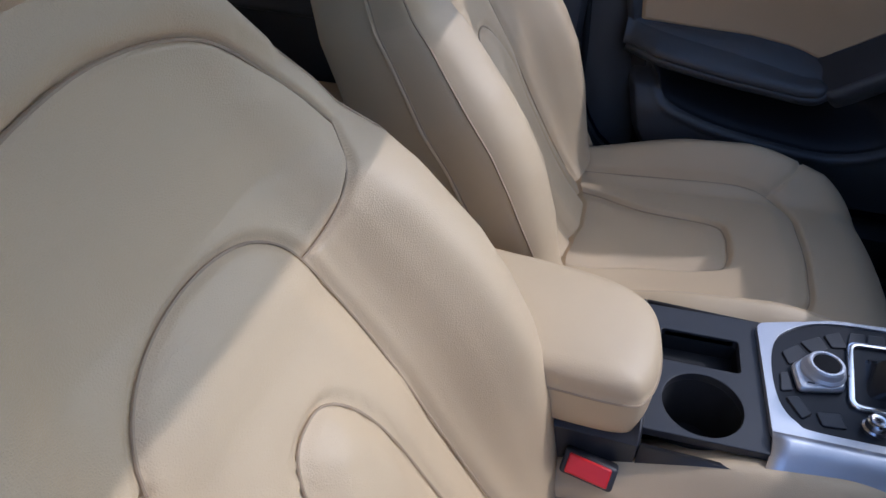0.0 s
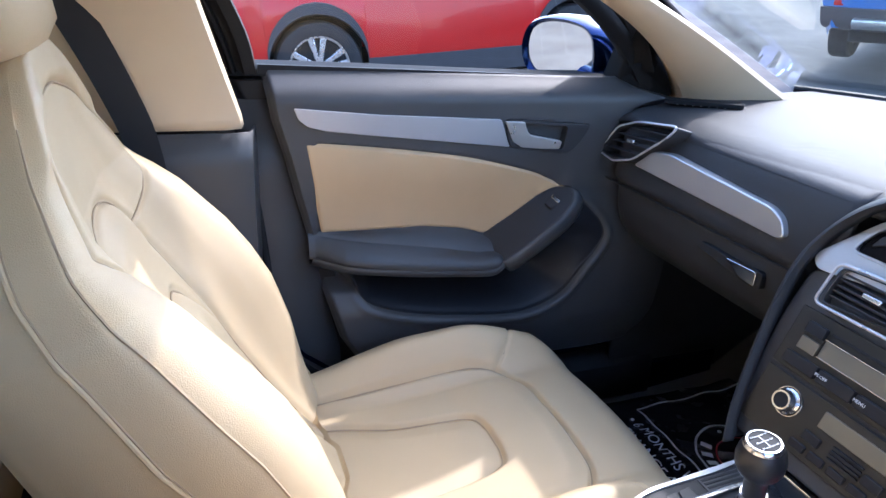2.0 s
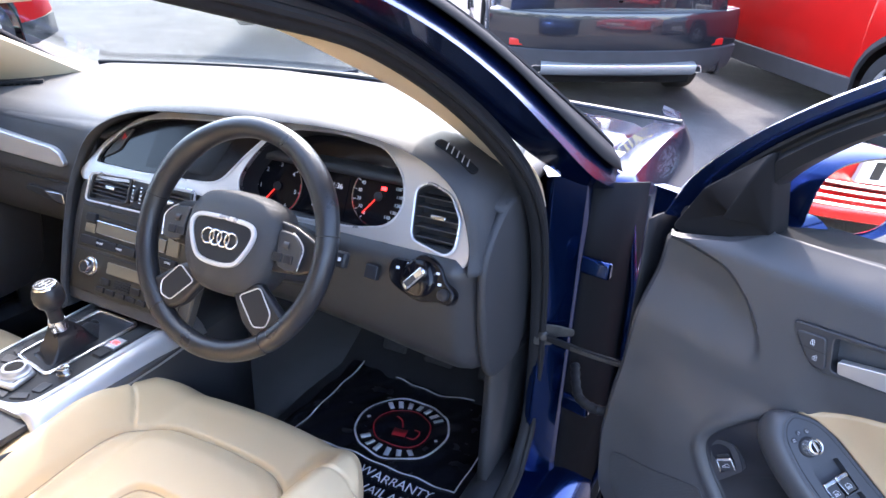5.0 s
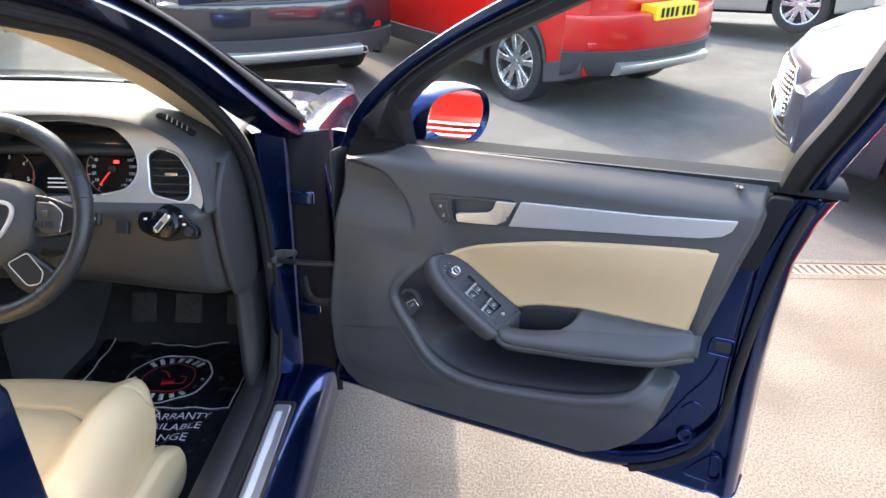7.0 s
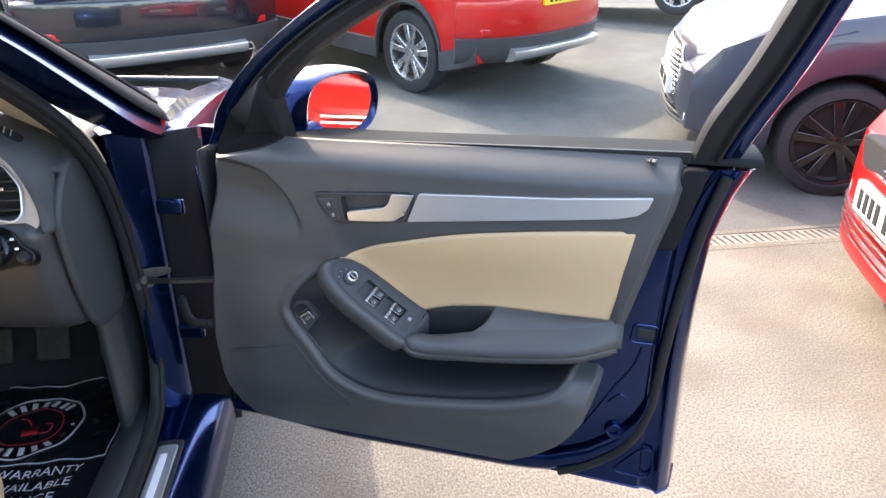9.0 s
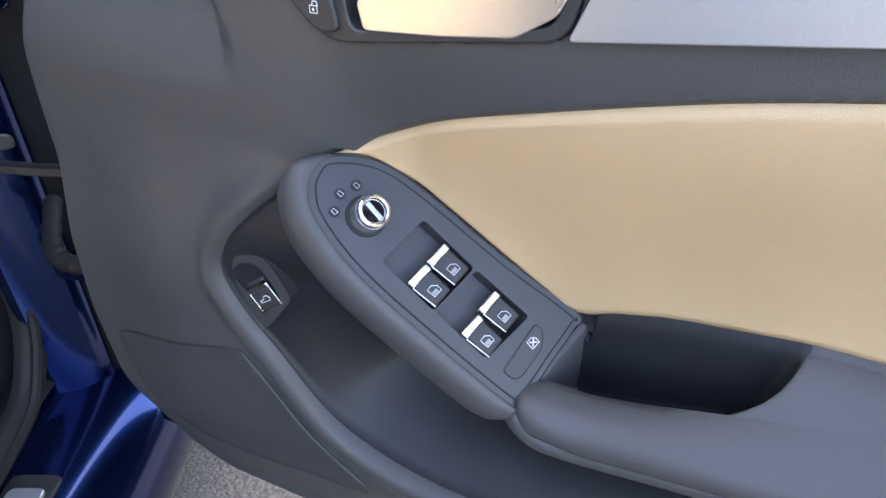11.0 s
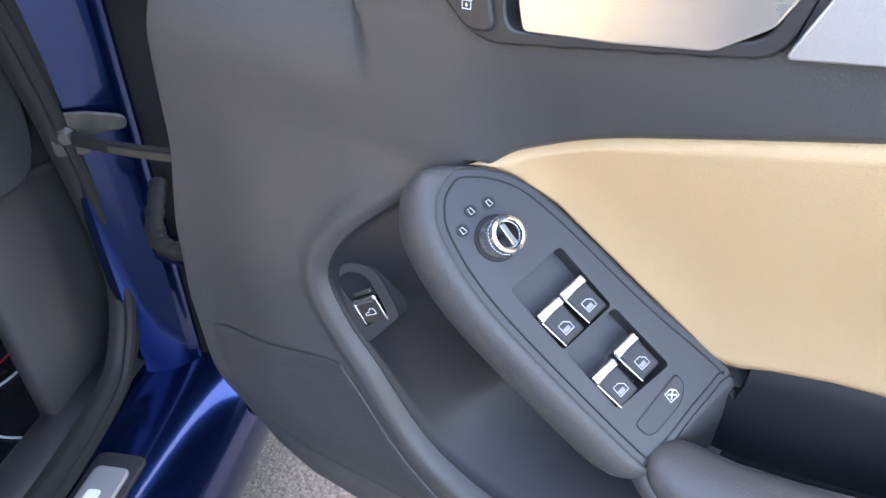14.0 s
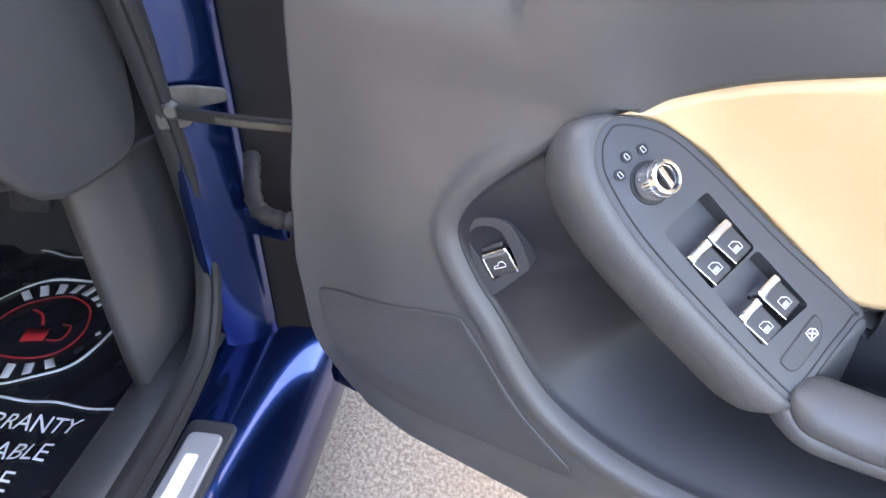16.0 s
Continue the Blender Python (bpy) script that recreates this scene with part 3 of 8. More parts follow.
sheet("front_bumper", P, BLUE, body, "blue front bumper", thick=0.015)
box("scuttle_panel", WORLD, -0.72, 0.72, 0.78, 1.03, 0.915, 0.935, HARD, body, "black scuttle panel", bevel=0.01)
for x, l in ((-0.25, 0.5), (0.35, 0.55)):
    sweep("wiper", V([(x, 0.99, 0.962), (x + l * 0.5, 0.955, 0.975), (x + l, 0.90, 0.972)]), ellipse(0, 0, 0.008, 0.006, 8), HARD, body, "black wiper arm")
# door hinges, check strap and cable boot in the driver's doorway
for z in (0.50, 0.79):
    box("hinge", Frame((0.84, 0.41, z), (1, -0.2, 0), (0, 0, 1)), -0.012, 0.045, -0.016, 0.016, -0.008, 0.008, BLUE, body, "blue door hinge", bevel=0.005)
GALV = material("galvanised_steel", (0.07, 0.068, 0.064), 0.5, metal=0.5, var=0.25, var_scale=60, bump=0.0004, bump_scale=300)
bkf = Frame((0.782, 0.404, 0.637), (1, 0.35, 0), (0, 0, 1))
bkt = slab("strap_bracket", round_poly([(-0.022, -0.026), (0.012, -0.024), (0.020, -0.004), (0.052, 0.0), (0.052, 0.014), (0.018, 0.020), (-0.022, 0.020)], 0.006), bkf, 0.0, 0.004, GALV, body, "galvanised check strap bracket", bevel=0.0015)
lathe("bracket_bolt", [(0.0, 0.0), (0.0105, 0.0), (0.0105, 0.004), (0.006, 0.009), (0.0, 0.009)], bkf.shift(-0.004, -0.003, 0.004), GALV, bkt, "steel pivot bolt", n=18)
strap = smooth_line([(0.790, 0.392, 0.634), (0.835, 0.378, 0.637), (0.88, 0.368, 0.639), (0.945, 0.360, 0.641)], 12)
sweep("check_strap", strap, V([(-0.003, -0.006), (0.003, -0.006), (0.003, 0.006), (-0.003, 0.006)]), RUBBER, body, "dark steel door check strap", bevel=0.001)
sweep("strap_rail", strap[4:] + V([0, -0.004, 0.0]), V([(-0.002, -0.003), (0.002, -0.003), (0.002, 0.003), (-0.002, 0.003)]), GALV, body, "bright edge of the strap")
zz = np.linspace(0, 1, 34)
pp = smooth_line([(0.84, 0.43, 0.57), (0.87, 0.36, 0.55), (0.92, 0.34, 0.55), (0.96, 0.35, 0.565)], 34)
sweep("cable_boot", pp, ellipse(0, 0, 0.009, 0.009, 12), RUBBER, body, "ribbed rubber cable boot", scale=1 + 0.14 * np.sin(zz * 75))
# kick panel beside the pedals
P = V([[(0.735 - 0.01 * math.sin(3 * z), y, z) for z in (0.22, 0.4, 0.6, 0.75)] for y in (0.30, 0.40, 0.6, 0.85)])
# darker plastic here puts the footwell's shade into the colour
sheet("kick_panel", P, HARD, body, "black footwell side trim", thick=0.02)
sheet("kick_panel", mirrored(P), HARD, body, "black footwell side trim", thick=-0.02)

# passenger-side centre pillar covers and belt
P = V([[(-0.665 + 0.42 * max(0, z - 0.93) - dx, y - 0.30 * max(0, z - 0.92), z) for y, dx in ((-0.520, 0.035), (-0.525, 0.006), (-0.545, 0.0), (-0.70, 0.0), (-0.765, 0.006), (-0.77, 0.035))] for z in (0.912, 0.93, 1.0, 1.1, 1.2, 1.27)])
sheet("pillar_cover", P, CREAM, body, "cream upper centre pillar cover", thick=0.004, flip=True)
P = V([[(-0.66 - dx, y, z) for y, dx in ((-0.500, 0.05), (-0.510, 0.008), (-0.535, 0.0), (-0.72, 0.0), (-0.77, 0.008), (-0.775, 0.05))] for z in (0.30, 0.5, 0.7, 0.85, 0.908)])
sheet("lower_pillar_cover", P, SOFT, body, "black lower centre pillar cover", thick=0.004, flip=True)
belt = group_of("seat_belt", (-0.64, -0.67, 0.9), "black seat belt hanging from the centre pillar", "seat belt")
bl = smooth_line([(-0.565, -0.765, 1.165), (-0.59, -0.73, 1.09), (-0.625, -0.69, 0.98), (-0.648, -0.665, 0.88), (-0.652, -0.65, 0.70), (-0.652, -0.64, 0.45)], 24)
sweep("webbing", bl, V([(-0.024, -0.0008), (0.024, -0.0008), (0.024, 0.0008), (-0.024, 0.0008)]), material("black_webbing", (0.02, 0.02, 0.022), 0.8, var=0.1, bump=0.0005, bump_scale=1500), belt, "black webbing", up=(1, 0, 0.3))
lathe("anchor", [(0.0, 0.0), (0.036, 0.0), (0.038, 0.008), (0.030, 0.016), (0.018, 0.018), (0.0, 0.014)], Frame((-0.578, -0.77, 1.165), (0, 1, 0.3), (0.4, -0.2, 0.9)), CREAM, belt, "cream belt anchor cover", n=30)
sweep("guide_loop", smooth_line([(-0.552, -0.795, 1.165), (-0.55, -0.77, 1.145), (-0.552, -0.735, 1.165)], 14), ellipse(0, 0, 0.007, 0.007, 10), GLOSS, belt, "black belt guide", up=(1, 0, 0))
# lining of the passenger doorway
P = V([[(-0.727 - 0.01 * (z > 0.9), y + 0.06 * step(0.7, 0.35, z), z) for z in (0.3, 0.45, 0.62, 0.8, 0.945)] for y in (-0.60, -0.48, -0.40)])
sheet("doorway_edge", P, SOFT, body, "black doorway edge", thick=0.02)
# bonnet release lever on the kick panel
lv = Frame((0.716, 0, 0), (0, 1, 0), (0, 0, 1))
slab("bonnet_release", smooth_line([(0.362, 0.556), (0.372, 0.560), (0.384, 0.530), (0.400, 0.500), (0.412, 0.445), (0.404, 0.424), (0.382, 0.440), (0.362, 0.487), (0.360, 0.525)], 40, True), lv, -0.030, 0.004, HARD, body, "black bonnet release lever", bevel=0.005, seg=3)
# cowl corners beside the windscreen, and added black sheets for dark gaps behind the wings
for sgn in (1, -1):
    P = V([[(sgn * x, y, z - 0.02 * step(0.5, 1.05, y)) for x, z in ((0.62, 0.948), (0.70, 0.945), (0.765, 0.938), (0.800, 0.925))] for y in (0.54, 0.7, 0.88, 1.06)])
    sheet("cowl_corner", P, BLUE, body, "blue cowl corner", thick=0.008)
    # added black sheet: closes the gap and gives it its shade
    P = V([[(sgn * x, y, z) for x, y in ((0.835, 0.50), (0.87, 0.515), (0.912, 0.52))] for z in (0.18, 0.5, 0.8, 0.905)])
    sheet("wing_gap_shade", P, RUBBER, body, "added black sheet closing the dark gap behind the wing", thick=0.006)

# ---- dashboard ----
dash = group_of("dashboard", (0, 0.5, 0.6), "black soft-touch dashboard with satin silver trim", "dashboard")
SL = 0.38
FACE = Frame((0, 0.111, 0.675), (1, 0, 0), (0, SL, 1))


def fz(pts):
    """Places given by x and height, as the slanted face counts them."""
    p = V(pts, float)
    return np.stack((p[:, 0], (p[:, 1] - 0.675) / FACE.ey[2]), 1)


def face_y(z):
    return 0.111 + SL * (z - 0.675)


def top_z(y):
    return np.interp(y, (0.19, 0.215, 0.25, 0.32, 0.45, 0.65, 0.9, 1.0), (0.905, 0.928, 0.942, 0.952, 0.962, 0.972, 0.972, 0.95))


# padded top
xs = np.linspace(-0.735, 0.735, 61)
t = np.linspace(0, 1, 36)
X, T = np.meshgrid(xs, t, indexing="ij")
lip = np.where(X < -0.1, 0.205, 0.24)
end = 0.93 - 0.30 * (X / 0.7) ** 2
Y = lip + (end - lip) * T
Z = top_z(Y) - 0.02 * step(0.66, 0.74, np.abs(X))
lid = step(0.0, 0.012, -sdf(X, Y, round_poly([(-0.27, 0.50), (0.20, 0.56), (0.24, 0.70), (-0.24, 0.64)], 0.04)))
Z = Z - 0.004 * lid
sheet("dash_pad", np.stack((X, Y, Z), -1), PAD, dash, "black grained dashboard pad", thick=0.012)
# hood that arches over screen and dials and down beside the centre stack
arch = smooth_line([(-0.138, 0.585), (-0.158, 0.64), (-0.178, 0.75), (-0.182, 0.83), (-0.164, 0.885), (-0.10, 0.947), (0.015, 0.993), (0.165, 1.012), (0.30, 1.02), (0.435, 1.026), (0.54, 1.022), (0.604, 1.009), (0.653, 0.988), (0.69, 0.955), (0.712, 0.90), (0.722, 0.835)], 90)
dep = V([0.028, 0.012, 0.0, 0.003, 0.02, 0.06, 0.12, 0.20, 0.30, 0.40])
grow = V([-0.009, -0.008, -0.004, 0.0, 0.008, 0.012, 0.014, 0.012, 0.006, 0.0])
cen = V([0.27, 0.82])
out = arch - cen
out /= np.linalg.norm(out, axis=1)[:, None]
rows = []
for k, (dd, g) in enumerate(zip(dep, grow)):
    q = arch + out * g
    y = np.minimum(face_y(arch[:, 1]), 0.185) - 0.016 + dd * (1 - 0.5 * np.maximum(step(0.90, 0.82, arch[:, 1]), step(0.655, 0.71, arch[:, 0])))
    flat = step(0.08, 0.40, dd)
    flat = flat * step(0.84, 0.97, arch[:, 1])
    z = q[:, 1] * (1 - flat) + (top_z(y) - 0.004) * flat
    rows.append(np.stack((q[:, 0], y, z), 1))
sheet("instrument_hood", np.stack(rows, 1), PAD, dash, "black instrument hood", thick=0.004)
# passenger side: rolled front and glovebox
prof = smooth_line([(0.245, 0.935), (0.215, 0.926), (0.203, 0.91), (0.196, 0.88), (0.192, 0.84), (0.190, 0.81), (0.200, 0.795), (0.204, 0.78), (0.21, 0.74), (0.235, 0.69), (0.30, 0.64), (0.40, 0.60), (0.55, 0.58)], 40)
xs = np.linspace(-0.745, -0.15, 40)
P = np.zeros((40, 40, 3))
for i, x in enumerate(xs):
    wrap = 0.07 * step(-0.62, -0.745, x) ** 2
    P[i, :, 0], P[i, :, 1], P[i, :, 2] = x, prof[:, 0] + wrap, prof[:, 1] + 0.012 * (x + 0.45)
sheet("lower_dash", P, PAD, dash, "black lower dashboard on the passenger side", thick=-0.01)
PF = Frame((0, 0.193, 0), (1, 0, 0), (0, 0, 1))
slab("trim_strip", round_poly([(-0.596, 0.846), (-0.548, 0.886), (-0.50, 0.893), (-0.27, 0.878), (-0.245, 0.868), (-0.232, 0.844), (-0.245, 0.838)], 0.01), PF, -0.02, 0.011, SILVER, dash, "satin silver trim strip", bevel=0.003)
sweep("glovebox_gap", V([(x, 0.199, 0.793 + 0.012 * (x + 0.45)) for x in np.linspace(-0.73, -0.2, 12)]), ellipse(0, 0, 0.003, 0.002, 6), RECESS, dash, "dark glovebox joint")
gb = slab("glovebox_latch_recess", round_poly([(-0.41, 0.757), (-0.40, 0.770), (-0.30, 0.768), (-0.262, 0.772), (-0.262, 0.742), (-0.30, 0.742)], 0.008), PF, -0.02, -0.004, RECESS, dash, "black latch recess")
slab("latch", round_poly([(-0.335, 0.768), (-0.27, 0.771), (-0.268, 0.747), (-0.30, 0.750)], 0.006), PF, -0.01, 0.002, CHROME, gb, "satin glovebox latch", bevel=0.002)


def vent(name, outline, fr, slats, lo, hi, tab, label, rim=True):
    """A louvred air vent: frame, dark well, slats, chrome tab."""
    outline = V(outline, float)
    c = outline.mean(0)
    inner = c + (outline - c) * 0.93
    well = slab(name, outline, fr, -0.03, -0.028, RECESS, dash, label)
    ob = slab("vent_frame", outline, fr, -0.03, 0.003, HARD, well, "black vent surround", holes=[inner[::-1]], bevel=0.0012)
    if rim:
        tube("vent_rim", fr.at(outline[:, 0], outline[:, 1], 0.003), 0.0021, RIM, well, "thin satin silver vent rim", closed=True, up=fr.ez, n=8)
    for f in np.linspace(lo, hi, slats):
        yy = f
        cut = []
        k = len(inner)
        for a, b in zip(inner, np.roll(inner, -1, 0)):
            if (a[1] > yy) != (b[1] > yy):
                cut.append(a[0] + (b[0] - a[0]) * (yy - a[1]) / (b[1] - a[1]))
        if len(cut) >= 2:
            x0, x1 = min(cut) + 0.001, max(cut) - 0.001
            sf = Frame(fr.at(0, yy, -0.010), fr.ex, fr.ey * 0.35 - fr.ez * 0.94)
            box("slat", sf, x0, x1, -0.009, 0.009, -0.0012, 0.0012, HARD, well, bevel=0.0006)
    if tab:
        box("tab", fr, tab[0] - 0.013, tab[0] + 0.013, tab[1] - 0.0035, tab[1] + 0.0035, -0.012, 0.002, CHROME, well, "chrome vent tab", bevel=0.0015)
    return well


VP = Frame((-0.62, 0.1835, 0.878), (1, -0.12, 0.12), (-0.1, 0.25, 1))
vent("side_vent", round_poly([(-0.106, -0.026), (-0.058, 0.030), (0.010, 0.046), (0.140, 0.051), (0.122, 0.031), (0.030, -0.024), (-0.038, -0.037)], 0.014), VP, 5, -0.026, 0.036, (0.0, 0.008), "passenger side louvred air vent")
# defroster slots
for fr, hl, hw_, count in ((Frame((-0.610, 0.330, 0.9575), (-0.62, -0.785, -0.03), (-0.785, 0.62, 0)), 0.072, 0.017, 8), (Frame((0.655, 0.230, 0.9965), (0.87, -0.03, -0.485), (0.06, 1, 0.02)), 0.040, 0.0125, 6)):
    dv = box("defrost_vent", fr, -hl, hl, -hw_, hw_, -0.006, 0.002, TRIMBLACK, dash, "black window defroster grille", bevel=0.001, r=hw_ * 0.7)
    pitch = 1.6 * hl / count
    for i in range(count):
        sf = Frame(fr.at((i - 0.5 * (count - 1)) * pitch, 0, 0.0015), fr.ex * 0.9 + fr.ey * 0.35, fr.ey)
        box("slot", sf, -0.36 * pitch, 0.36 * pitch, -0.85 * hw_, 0.85 * hw_, 0, 0.0015, TRIMBLACK, dv, bevel=0.0)
        if i < count - 1:
            box("bar", sf.shift(0.5 * pitch, 0, 0), -0.09 * pitch, 0.09 * pitch, -0.9 * hw_, 0.9 * hw_, 0, 0.0024, SILVER, dv, bevel=0.0004)

# silver bezel round screen, dials and driver's vent
OUT = [(-0.174, 0.846), (-0.162, 0.830), (-0.05, 0.843), (0.05, 0.850), (0.16, 0.853), (0.24, 0.840), (0.30, 0.834), (0.45, 0.840), (0.56, 0.850), (0.62, 0.838), (0.68, 0.828), (0.705, 0.838), (0.712, 0.875), (0.702, 0.925), (0.665, 0.972), (0.61, 1.0), (0.52, 1.012), (0.40, 1.014), (0.30, 1.010), (0.16, 1.002), (0.03, 0.985), (-0.04, 0.962), (-0.115, 0.912)]
SCR = [(-0.132, 0.868), (-0.118, 0.897), (-0.06, 0.944), (-0.01, 0.966), (0.05, 0.976), (0.2, 0.988), (0.305, 0.992), (0.25, 0.940), (0.205, 0.890), (0.185, 0.880), (0.16, 0.876), (0.0, 0.868)]
CLU = [(0.236, 0.892), (0.258, 0.862), (0.30, 0.852), (0.40, 0.856), (0.505, 0.862), (0.560, 0.874), (0.582, 0.908), (0.572, 0.952), (0.53, 0.990), (0.44, 1.000), (0.35, 0.996), (0.30, 0.982), (0.258, 0.935)]
DVN = [(0.598, 0.940), (0.604, 0.872), (0.612, 0.862), (0.670, 0.850), (0.684, 0.862), (0.684, 0.905), (0.660, 0.940), (0.62, 0.952)]
rnd = [fz(round_poly(o, r)) for o, r in ((OUT, 0.012), (SCR, 0.012), (CLU, 0.02), (DVN, 0.01))]
slab("silver_bezel", rnd[0], FACE, -0.012, 0.0, SILVER, dash, "satin silver bezel round screen and dials", holes=[r[::-1] for r in rnd[1:]], bevel=0.002)
for o, nm in ((rnd[1], "screen_edge"), (rnd[2], "dial_edge")):
    sweep(nm, FACE.at(o[:, 0], o[:, 1], 0.0008), ellipse(0, 0, 0.0018, 0.0018, 6), RIM, dash, "thin satin silver edge", closed=True, up=FACE.ez)
slab("screen_panel", rnd[1] * V([1.0, 1.0]), FACE, -0.014, -0.007, GLOSS, dash, "gloss black screen surround")
slab("screen", fz([(0.0, 0.882), (0.165, 0.888), (0.215, 0.972), (0.02, 0.962)]), FACE, -0.010, -0.0062, SCREEN, dash, "dark display screen, switched off", bevel=0.001)
hz = slab("hazard_panel", round_poly(fz([(-0.115, 0.88), (-0.075, 0.90), (-0.045, 0.945), (-0.07, 0.935), (-0.108, 0.895)]), 0.004), FACE, -0.010, -0.003, HARD, dash, "black button block", bevel=0.002)
slab("hazard_mark", fz([(-0.072, 0.920), (-0.060, 0.926), (-0.067, 0.934)]), FACE, -0.003, -0.0024, PRINTRED, hz, "red warning triangle", bevel=0)
# dials
slab("dial_panel", rnd[2], FACE, -0.06, -0.055, GLOSS, dash, "gloss black instrument panel")
P = np.stack([FACE.at(rnd[2][:, 0], rnd[2][:, 1], z) for z in (-0.002, -0.03, -0.056)], 0)
sheet("dial_wall", P, PANEL, dash, "dark instrument recess", wrap_m=True)
P = np.stack([FACE.at(rnd[1][:, 0], rnd[1][:, 1], z) for z in (-0.002, -0.015, -0.027)], 0)
sheet("screen_wall", P, PANEL, dash, "dark screen recess", wrap_m=True)
for cx, cz, nums, a0 in ((0.288, 0.897, "0 1 2 3 4 5 6", -60), (0.502, 0.915, "0 10 20 30 40 50 60 70 80 90 100 110 120 130 140", -60)):
    c = fz([(cx, cz)])[0]
    df = FACE.shift(c[0], c[1], -0.0545)
    dial = lathe("dial", [(0.0, 0.0), (0.052, 0.0), (0.052, 0.001), (0.0, 0.001)], df, GLOSS, dash, "black round dial with white figures", n=48)
    tube("dial_ring", df.at(*ellipse(0, 0, 0.053, 0.053, 48).T, 0.002), 0.0012, BRIGHT, dial, "thin chrome dial ring", closed=True, up=df.ez, n=6)
    ns = nums.split()
    for k, s in enumerate(ns):
        a = radians(235 - 290 * k / (len(ns) - 1))
        letters("figure", s, df.shift(0.040 * math.cos(a), 0.040 * math.sin(a), 0.001), 0.0085 if len(ns) > 8 else 0.011, PRINT, dial)
        box("tick", Frame(df.at(0.049 * math.cos(a), 0.049 * math.sin(a), 0.001), df.ex * math.cos(a) + df.ey * math.sin(a), -df.ex * math.sin(a) + df.ey * math.cos(a)), -0.0025, 0.0025, -0.0005, 0.0005, 0, 0.0006, PRINT, dial, bevel=0)
    if len(ns) == 7:
        aa = np.radians(np.linspace(235 - 290 * 4.6 / 6, -55, 12))
        tube("red_zone", df.at(0.0505 * np.cos(aa), 0.0505 * np.sin(aa), 0.0015), 0.0011, PRINTRED, dial, "red rev limit arc", n=6)
    a = radians(233)
    box("needle", Frame(df.at(0, 0, 0.004), df.ex * math.cos(a) + df.ey * math.sin(a), -df.ex * math.sin(a) + df.ey * math.cos(a)), 0.0, 0.042, -0.0011, 0.0011, 0, 0.001, NEEDLE, dial, "lit red needle", bevel=0)
    lathe("needle_hub", [(0.0, 0.003), (0.008, 0.003), (0.008, 0.006), (0.005, 0.008), (0.0, 0.008)], df, PANEL, dial, n=20)
    if len(ns) > 8:
        box("warning_lamp", df, 0.002, 0.012, 0.012, 0.018, 0.001, 0.0018, LAMP, dial, "lit red warning lamp", bevel=0)
df = FACE.shift(*fz([(0.398, 0.905)])[0], -0.054)
dsp = box("centre_display", df, -0.04, 0.04, -0.04, 0.042, 0, 0.0006, GLOSS, dash, "dark trip display", bevel=0)
letters("clock_figures", "11:36", df.shift(0.014, 0.014, 0.0006), 0.013, DISPLAY, dsp)
for k in range(3):
    box("display_line", df, -0.03, 0.004 + 0.01 * k, -0.012 - 0.009 * k, -0.009 - 0.009 * k, 0.0006, 0.001, DISPLAY, dsp, bevel=0)
# driver's vent, centre vents
vent("driver_vent", rnd[3], FACE, 5, fz([(0, 0.873)])[0][1], fz([(0, 0.932)])[0][1], tuple(fz([(0.644, 0.903)])[0]), "driver's side louvred air vent")
slab("stack_plate", round_poly(fz([(-0.160, 0.60), (-0.176, 0.75), (-0.172, 0.832), (0.0, 0.850), (0.18, 0.855), (0.19, 0.76), (0.172, 0.60)]), 0.02), FACE, -0.03, -0.008, SOFT, dash, "black centre stack", bevel=0.004)
for x0, x1 in ((-0.130, -0.016), (0.030, 0.146)):
    vent("centre_vent", round_poly(fz([(x0, 0.797), (x0 + 0.004, 0.846), (x1, 0.853), (x1 - 0.002, 0.806)]), 0.009), FACE.shift(0, 0, 0.004), 5, fz([(0, 0.812)])[0][1], fz([(0, 0.842)])[0][1], tuple(fz([((x0 + x1) / 2, 0.827)])[0]), "centre louvred air vent", rim=False)
co = round_poly(fz([(-0.136, 0.794), (-0.132, 0.849), (0.0, 0.856), (0.152, 0.858), (0.150, 0.803), (0.0, 0.797)]), 0.011)
tube("vent_rim", FACE.at(co[:, 0], co[:, 1], 0.006), 0.0022, RIM, dash, "thin satin silver rim round the centre vents", closed=True, up=FACE.ez, n=8)
vw = box("vent_wheel_block", FACE, -0.017, 0.031, *fz([(0, 0.800), (0, 0.852)])[:, 1], -0.008, 0.001, PANEL, dash, "black thumbwheel block")
for x in (-0.004, 0.017):
    lathe("thumbwheel", [(0.0, -0.004), (0.017, -0.004), (0.018, -0.002), (0.018, 0.002), (0.017, 0.004), (0.0, 0.004)], Frame(FACE.at(x, fz([(0, 0.826)])[0][1], -0.010), FACE.ey, FACE.ez), HARD, vw, n=24)
    for k in range(5):
        box("thumbwheel_mark", FACE, x - 0.003, x + 0.003, fz([(0, 0.812 + 0.007 * k)])[0][1], fz([(0, 0.8145 + 0.007 * k)])[0][1], 0.006, 0.0085, CHROME, vw, bevel=0.0003)


def key(x0, x1, z0, z1, h=0.004, mat=None, name="button", fr=None, lab=""):
    v0, v1 = fz([(0, z0), (0, z1)])[:, 1]
    return box(name, fr or FACE, x0, x1, v0, v1, -0.006, h, mat or PANEL, dash, lab, bevel=0.0012, r=0.002)


BRONZE = material("bronze_grey_panel", (0.20, 0.18, 0.135), 0.34, metal=0.4, var=0.05, rough_var=0.05)
UNIT = material("dark_bronze_satin_panel", (0.022, 0.020, 0.016), 0.4, var=0.05, rough_var=0.05)
